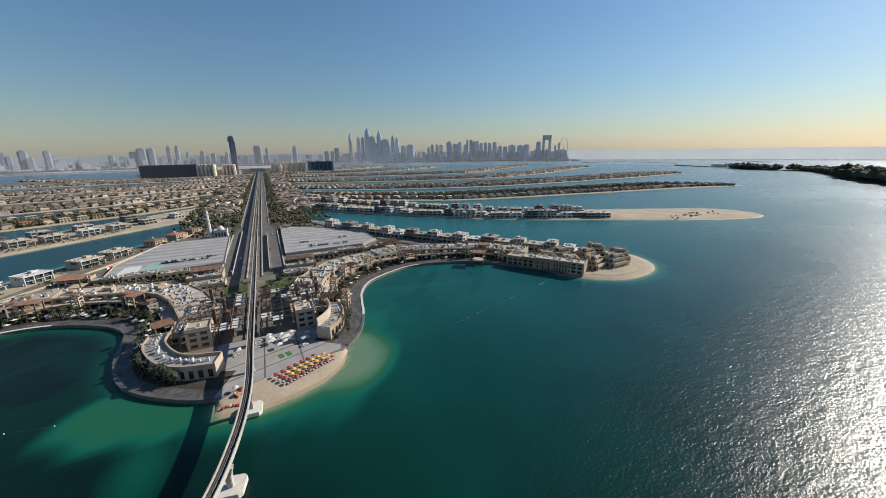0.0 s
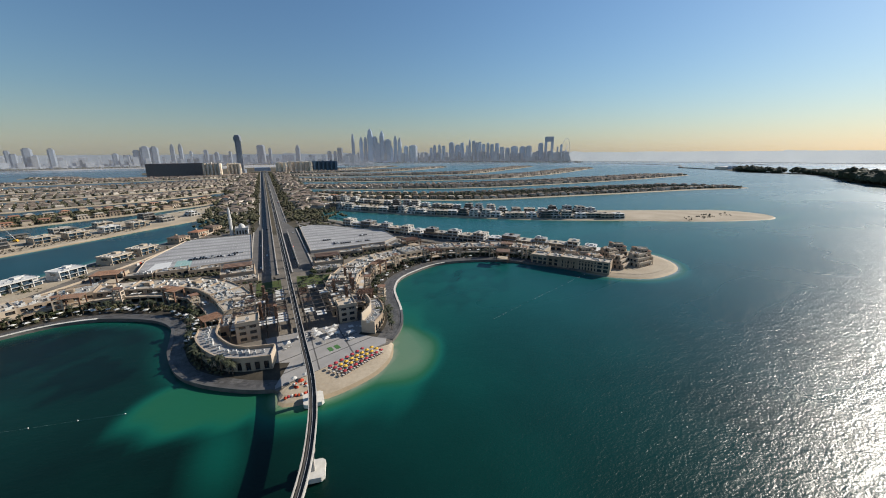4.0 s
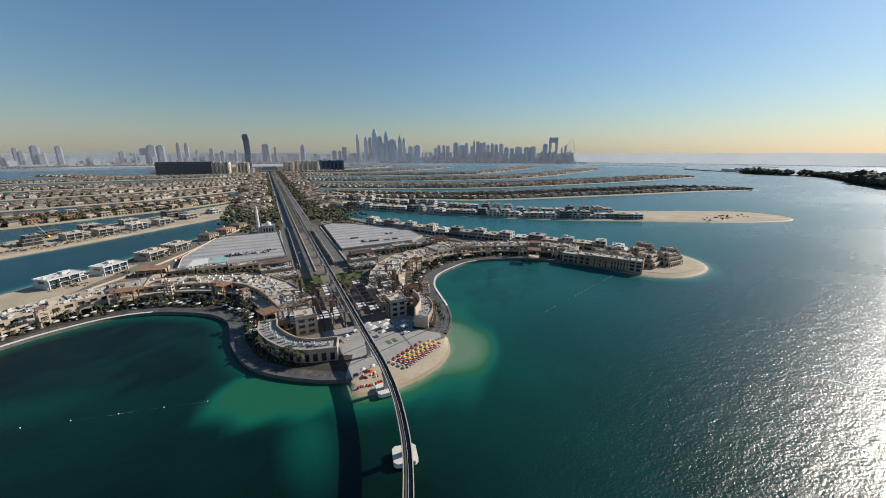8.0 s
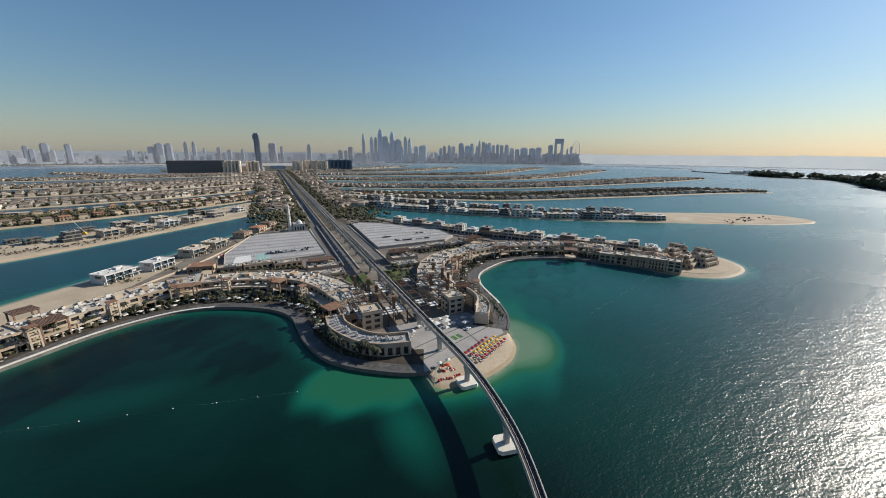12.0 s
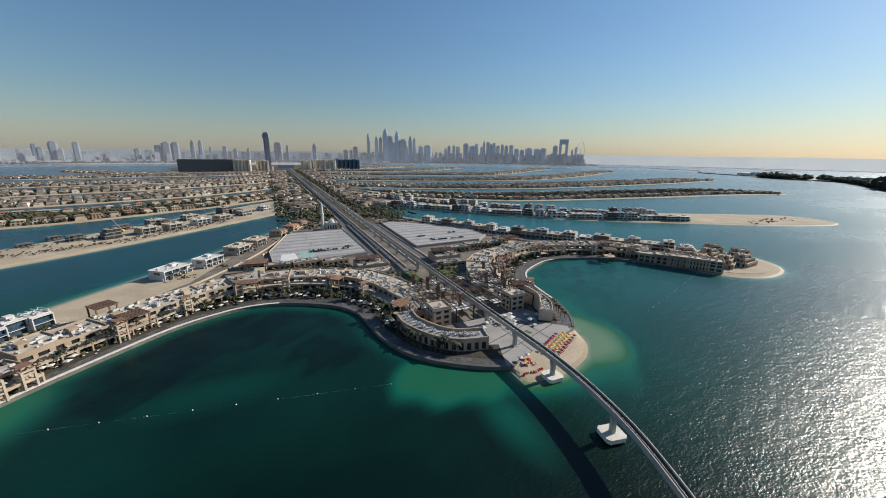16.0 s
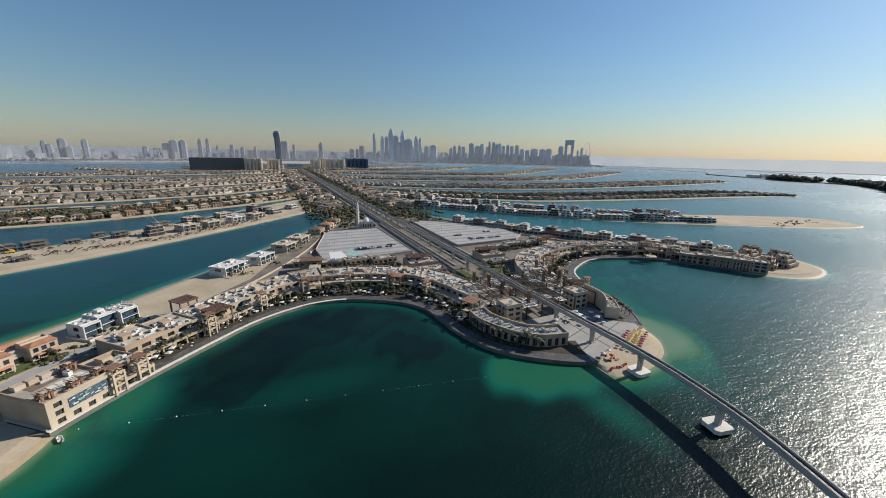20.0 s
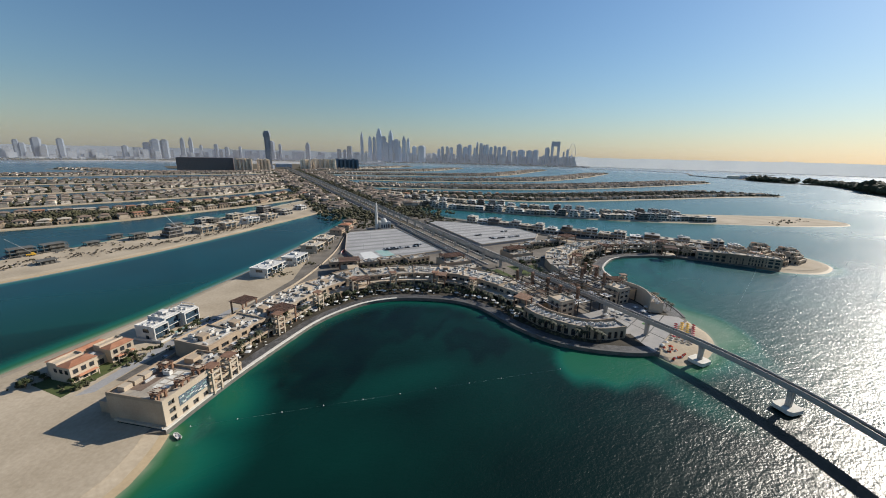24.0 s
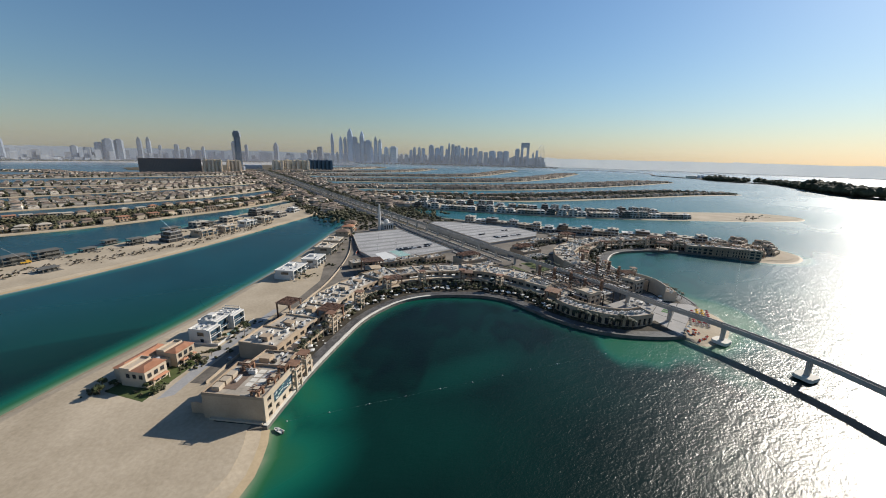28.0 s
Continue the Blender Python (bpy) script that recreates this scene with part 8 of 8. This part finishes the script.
# stone slabs of the lobes' promenade, joints recessed
def slabs(side):
    B = WALKS[side]
    V, F = [], []
    cum = np.concatenate([[0], np.cumsum(np.hypot(*np.diff(B, axis=0).T))])
    lo, hi = (0.0, cum[-1] - 2)
    for row in range(4):
        o = 1.75 + row * 1.6
        ln = shifted(B, o)
        l2 = shifted(B, o + 1.52)
        a = lo + (row % 2) * 0.9
        while a < hi:
            e = a + _rm.choice((1.7, 1.9, 2.2))
            q = [np.array([np.interp(u, cum, k[:, 0]) * side, np.interp(u, cum, k[:, 1])]) for u, k in ((a, ln), (e - 0.07, ln), (e - 0.07, l2), (a, l2))]
            z = GROUND + 0.045 + _rm.uniform(-0.01, 0.012)
            b = len(V)
            V.extend([(*w, GROUND + 0.01) for w in q] + [(*w, z) for w in q])
            F.extend([(b + 4, b + 5, b + 6, b + 7) if side > 0 else (b + 7, b + 6, b + 5, b + 4), (b, b + 1, b + 5, b + 4), (b + 1, b + 2, b + 6, b + 5), (b + 2, b + 3, b + 7, b + 6), (b + 3, b, b + 4, b + 7)])
            a = e
    me = bpy.data.meshes.new("paving_slabs")
    me.from_pydata(V, [], F)
    me.materials.append(M_SLAB)
    ob = new("paving_slabs", me)
    ob.matrix_world = PALM
    tagged(ob, "grey stone slabs of the promenade", "paving", kind="stuff")


for _side in (-1, 1):
    slabs(_side)

# ---- distant towers ----
CITY_A = [(-3218, 3095, 35, 154), (-3198, 3116, 42, 129), (-3142, 3172, 61, 174), (-3114, 3199, 34, 120), (-3044, 3265, 46, 173), (-2739, 3522, 48, 130),
          (-2676, 3570, 54, 115), (-2616, 3614, 55, 160), (-2562, 3652, 79, 193), (-2504, 3692, 62, 192), (-2388, 3767, 40, 224), (-2332, 3802, 38, 227),
          (-2262, 3843, 26, 150), (-2152, 3905, 40, 162), (-2070, 3949, 41, 140), (-1963, 4002, 28, 148), (-1614, 4153, 31, 181), (-1348, 4245, 51, 219),
          (-1026, 4333, 47, 146), (-967, 4346, 34, 144), (-912, 4357, 61, 182)]
CITY_B = [(-813, 4630, 36, 361), (-718, 4645, 44, 321), (-668, 4653, 37, 305), (-609, 4660, 69, 419), (-553, 4667, 63, 314), (-527, 4670, 82, 243),
          (-469, 4676, 59, 394), (-399, 4682, 86, 281), (-307, 4688, 45, 336), (-255, 4691, 45, 312), (-179, 4694, 56, 205), (-88, 4696, 102, 214), (-375, 4684, 75, 224)]
CITY_C = [(133, 4794, 39, 182), (178, 4793, 39, 212), (240, 4790, 39, 220), (290, 4787, 46, 203), (393, 4779, 69, 248), (470, 4771, 69, 216),
          (526, 4765, 46, 239), (588, 4758, 31, 206), (619, 4754, 30, 291), (669, 4747, 45, 262), (707, 4741, 30, 244), (744, 4735, 45, 248),
          (792, 4727, 42, 220), (845, 4718, 38, 235), (894, 4708, 45, 221), (956, 4696, 52, 229), (1019, 4682, 56, 185), (1083, 4668, 52, 175),
          (1164, 4648, 88, 194), (1259, 4622, 73, 188), (1332, 4602, 72, 196), (1466, 4560, 57, 226), (1652, 4495, 21, 181), (1691, 4480, 27, 210)]
_rt = random.Random(5)


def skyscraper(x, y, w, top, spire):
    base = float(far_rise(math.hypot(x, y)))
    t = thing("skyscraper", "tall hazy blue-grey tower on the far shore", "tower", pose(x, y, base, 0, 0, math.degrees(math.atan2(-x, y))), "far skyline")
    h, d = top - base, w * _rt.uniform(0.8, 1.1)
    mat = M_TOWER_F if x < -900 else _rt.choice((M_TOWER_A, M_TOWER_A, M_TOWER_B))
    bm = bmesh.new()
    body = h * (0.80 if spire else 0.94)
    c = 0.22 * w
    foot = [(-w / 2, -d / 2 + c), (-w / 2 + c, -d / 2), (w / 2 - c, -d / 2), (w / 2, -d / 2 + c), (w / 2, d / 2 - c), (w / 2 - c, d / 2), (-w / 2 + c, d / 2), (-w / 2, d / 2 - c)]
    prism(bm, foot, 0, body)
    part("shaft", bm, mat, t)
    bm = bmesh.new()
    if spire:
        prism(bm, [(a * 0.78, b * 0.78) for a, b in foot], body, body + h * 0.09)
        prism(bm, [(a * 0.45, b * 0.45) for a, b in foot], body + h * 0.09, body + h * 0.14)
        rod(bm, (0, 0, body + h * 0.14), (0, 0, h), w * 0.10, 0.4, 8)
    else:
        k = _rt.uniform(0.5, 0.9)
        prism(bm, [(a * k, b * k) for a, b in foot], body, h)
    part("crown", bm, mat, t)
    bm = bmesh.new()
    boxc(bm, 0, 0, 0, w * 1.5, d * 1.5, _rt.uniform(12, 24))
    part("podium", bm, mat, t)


SPIRES = (361, 321, 419, 394, 336, 312, 291, 224, 227, 219)
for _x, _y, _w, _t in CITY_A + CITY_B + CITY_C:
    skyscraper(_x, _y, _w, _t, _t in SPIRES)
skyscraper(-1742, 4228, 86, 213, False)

# ---- the gate tower, the wheel and the low city ----
def gate_tower(x, y, w, top):
    base = float(far_rise(math.hypot(x, y)))
    t = thing("gate_tower", "twin hazy towers joined by a bridge at the top", "tower", pose(x, y, base, 0, 0, math.degrees(math.atan2(-x, y))), "far skyline")
    h = top - base
    for nm, x0, x1, z0, z1 in (("leg", -w / 2, -w * 0.2, 0, h * 0.8), ("leg", w * 0.2, w / 2, 0, h * 0.8), ("sky_bridge", -w / 2, w / 2, h * 0.8, h)):
        bm = bmesh.new()
        box(bm, x0, x1, -20, 20, z0, z1)
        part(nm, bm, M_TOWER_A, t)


gate_tower(1573, 4577, 105, 299)


def big_wheel(x, y, top):
    base = float(far_rise(math.hypot(x, y)))
    r = (top - base) / 2.08
    t = thing("ferris_wheel", "giant pale observation wheel on the far shore", "ferris wheel", pose(x, y, base, 0, 0, 50), "far skyline")
    bm = bmesh.new()
    for i in range(36):
        a, b = 2 * math.pi * i / 36, 2 * math.pi * (i + 1) / 36
        rod(bm, (r * math.cos(a), 0, r * 1.06 + r * math.sin(a)), (r * math.cos(b), 0, r * 1.06 + r * math.sin(b)), 2.6, 2.6, 5)
    part("rim", bm, M_TOWER_B, t)
    for i in range(12):
        a = 2 * math.pi * i / 12
        bm = bmesh.new()
        rod(bm, (0, 0, r * 1.06), (r * math.cos(a), 0, r * 1.06 + r * math.sin(a)), 0.7, 0.7, 4)
        part("spoke", bm, M_TOWER_B, t)
    for sx in (-1, 1):
        for sy in (-1, 1):
            bm = bmesh.new()
            rod(bm, (sx * r * 0.5, sy * 30, 0), (0, sy * 4, r * 1.06), 4, 2.5, 6)
            part("support_leg", bm, M_TOWER_B, t)


big_wheel(1761, 4506, 278)


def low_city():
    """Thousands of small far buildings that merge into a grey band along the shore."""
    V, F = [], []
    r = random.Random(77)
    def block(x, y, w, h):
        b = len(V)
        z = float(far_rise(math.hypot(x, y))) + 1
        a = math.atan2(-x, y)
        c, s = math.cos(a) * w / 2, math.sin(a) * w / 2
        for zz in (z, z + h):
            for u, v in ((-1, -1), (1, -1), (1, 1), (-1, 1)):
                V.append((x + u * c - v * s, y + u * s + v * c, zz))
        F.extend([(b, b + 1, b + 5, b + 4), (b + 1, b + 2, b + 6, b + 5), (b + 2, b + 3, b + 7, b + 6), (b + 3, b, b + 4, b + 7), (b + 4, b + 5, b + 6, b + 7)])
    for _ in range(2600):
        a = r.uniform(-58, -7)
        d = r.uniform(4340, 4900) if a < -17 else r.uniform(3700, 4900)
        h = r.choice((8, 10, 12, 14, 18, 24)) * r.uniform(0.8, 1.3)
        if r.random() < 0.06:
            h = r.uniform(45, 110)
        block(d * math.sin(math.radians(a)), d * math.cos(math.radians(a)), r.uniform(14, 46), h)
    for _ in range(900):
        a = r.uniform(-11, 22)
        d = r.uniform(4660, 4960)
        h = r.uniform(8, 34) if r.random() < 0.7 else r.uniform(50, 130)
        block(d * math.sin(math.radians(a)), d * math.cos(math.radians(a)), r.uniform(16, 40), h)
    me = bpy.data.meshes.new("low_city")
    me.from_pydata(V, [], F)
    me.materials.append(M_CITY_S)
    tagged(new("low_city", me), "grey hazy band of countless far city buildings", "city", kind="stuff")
    V2, F2 = [], []
    spots = []
    for _ in range(900):
        a = r.uniform(-56, -19)
        d = r.uniform(4250, 4380) if a > -48 else r.uniform(4320, 4420)
        q = PALM_INV @ Vector((d * math.sin(math.radians(a)), d * math.cos(math.radians(a)), 0))
        spots.append((q.x, q.y, 1, r.uniform(5, 10)))
    for _ in range(500):
        a = r.uniform(-10, 24)
        d = r.uniform(4560, 4680) if a < 17 else r.uniform(4350, 4600)
        q = PALM_INV @ Vector((d * math.sin(math.radians(a)), d * math.cos(math.radians(a)), 0))
        spots.append((q.x, q.y, float(far_rise(d)), r.uniform(5, 10)))
    woods("shore_trees", spots, "hazy trees along the far shore")


low_city()


def haze_band():
    """The last low coast on the horizon."""
    bm = bmesh.new()
    r = random.Random(4)
    d, rows, h = 4938, [], 0.0
    for k in range(561):
        a = radians(-70 + k / 4)
        h = 0.8 * h + r.uniform(-2.0, 2.0) + (r.uniform(4, 14) if r.random() < 0.06 else 0)
        top = 114 + max(h, -3)
        rows.append([bm.verts.new((d * math.sin(a), d * math.cos(a), z)) for z in (-10, top)])
    for p0, p1 in zip(rows[:-1], rows[1:]):
        bm.faces.new((p0[0], p1[0], p1[1], p0[1]))
    solid("backdrop", bm, M_HAZE_LAND, "pale hazy strip of coast on the horizon", "horizon", m=Matrix.Identity(4), kind="structure")


haze_band()
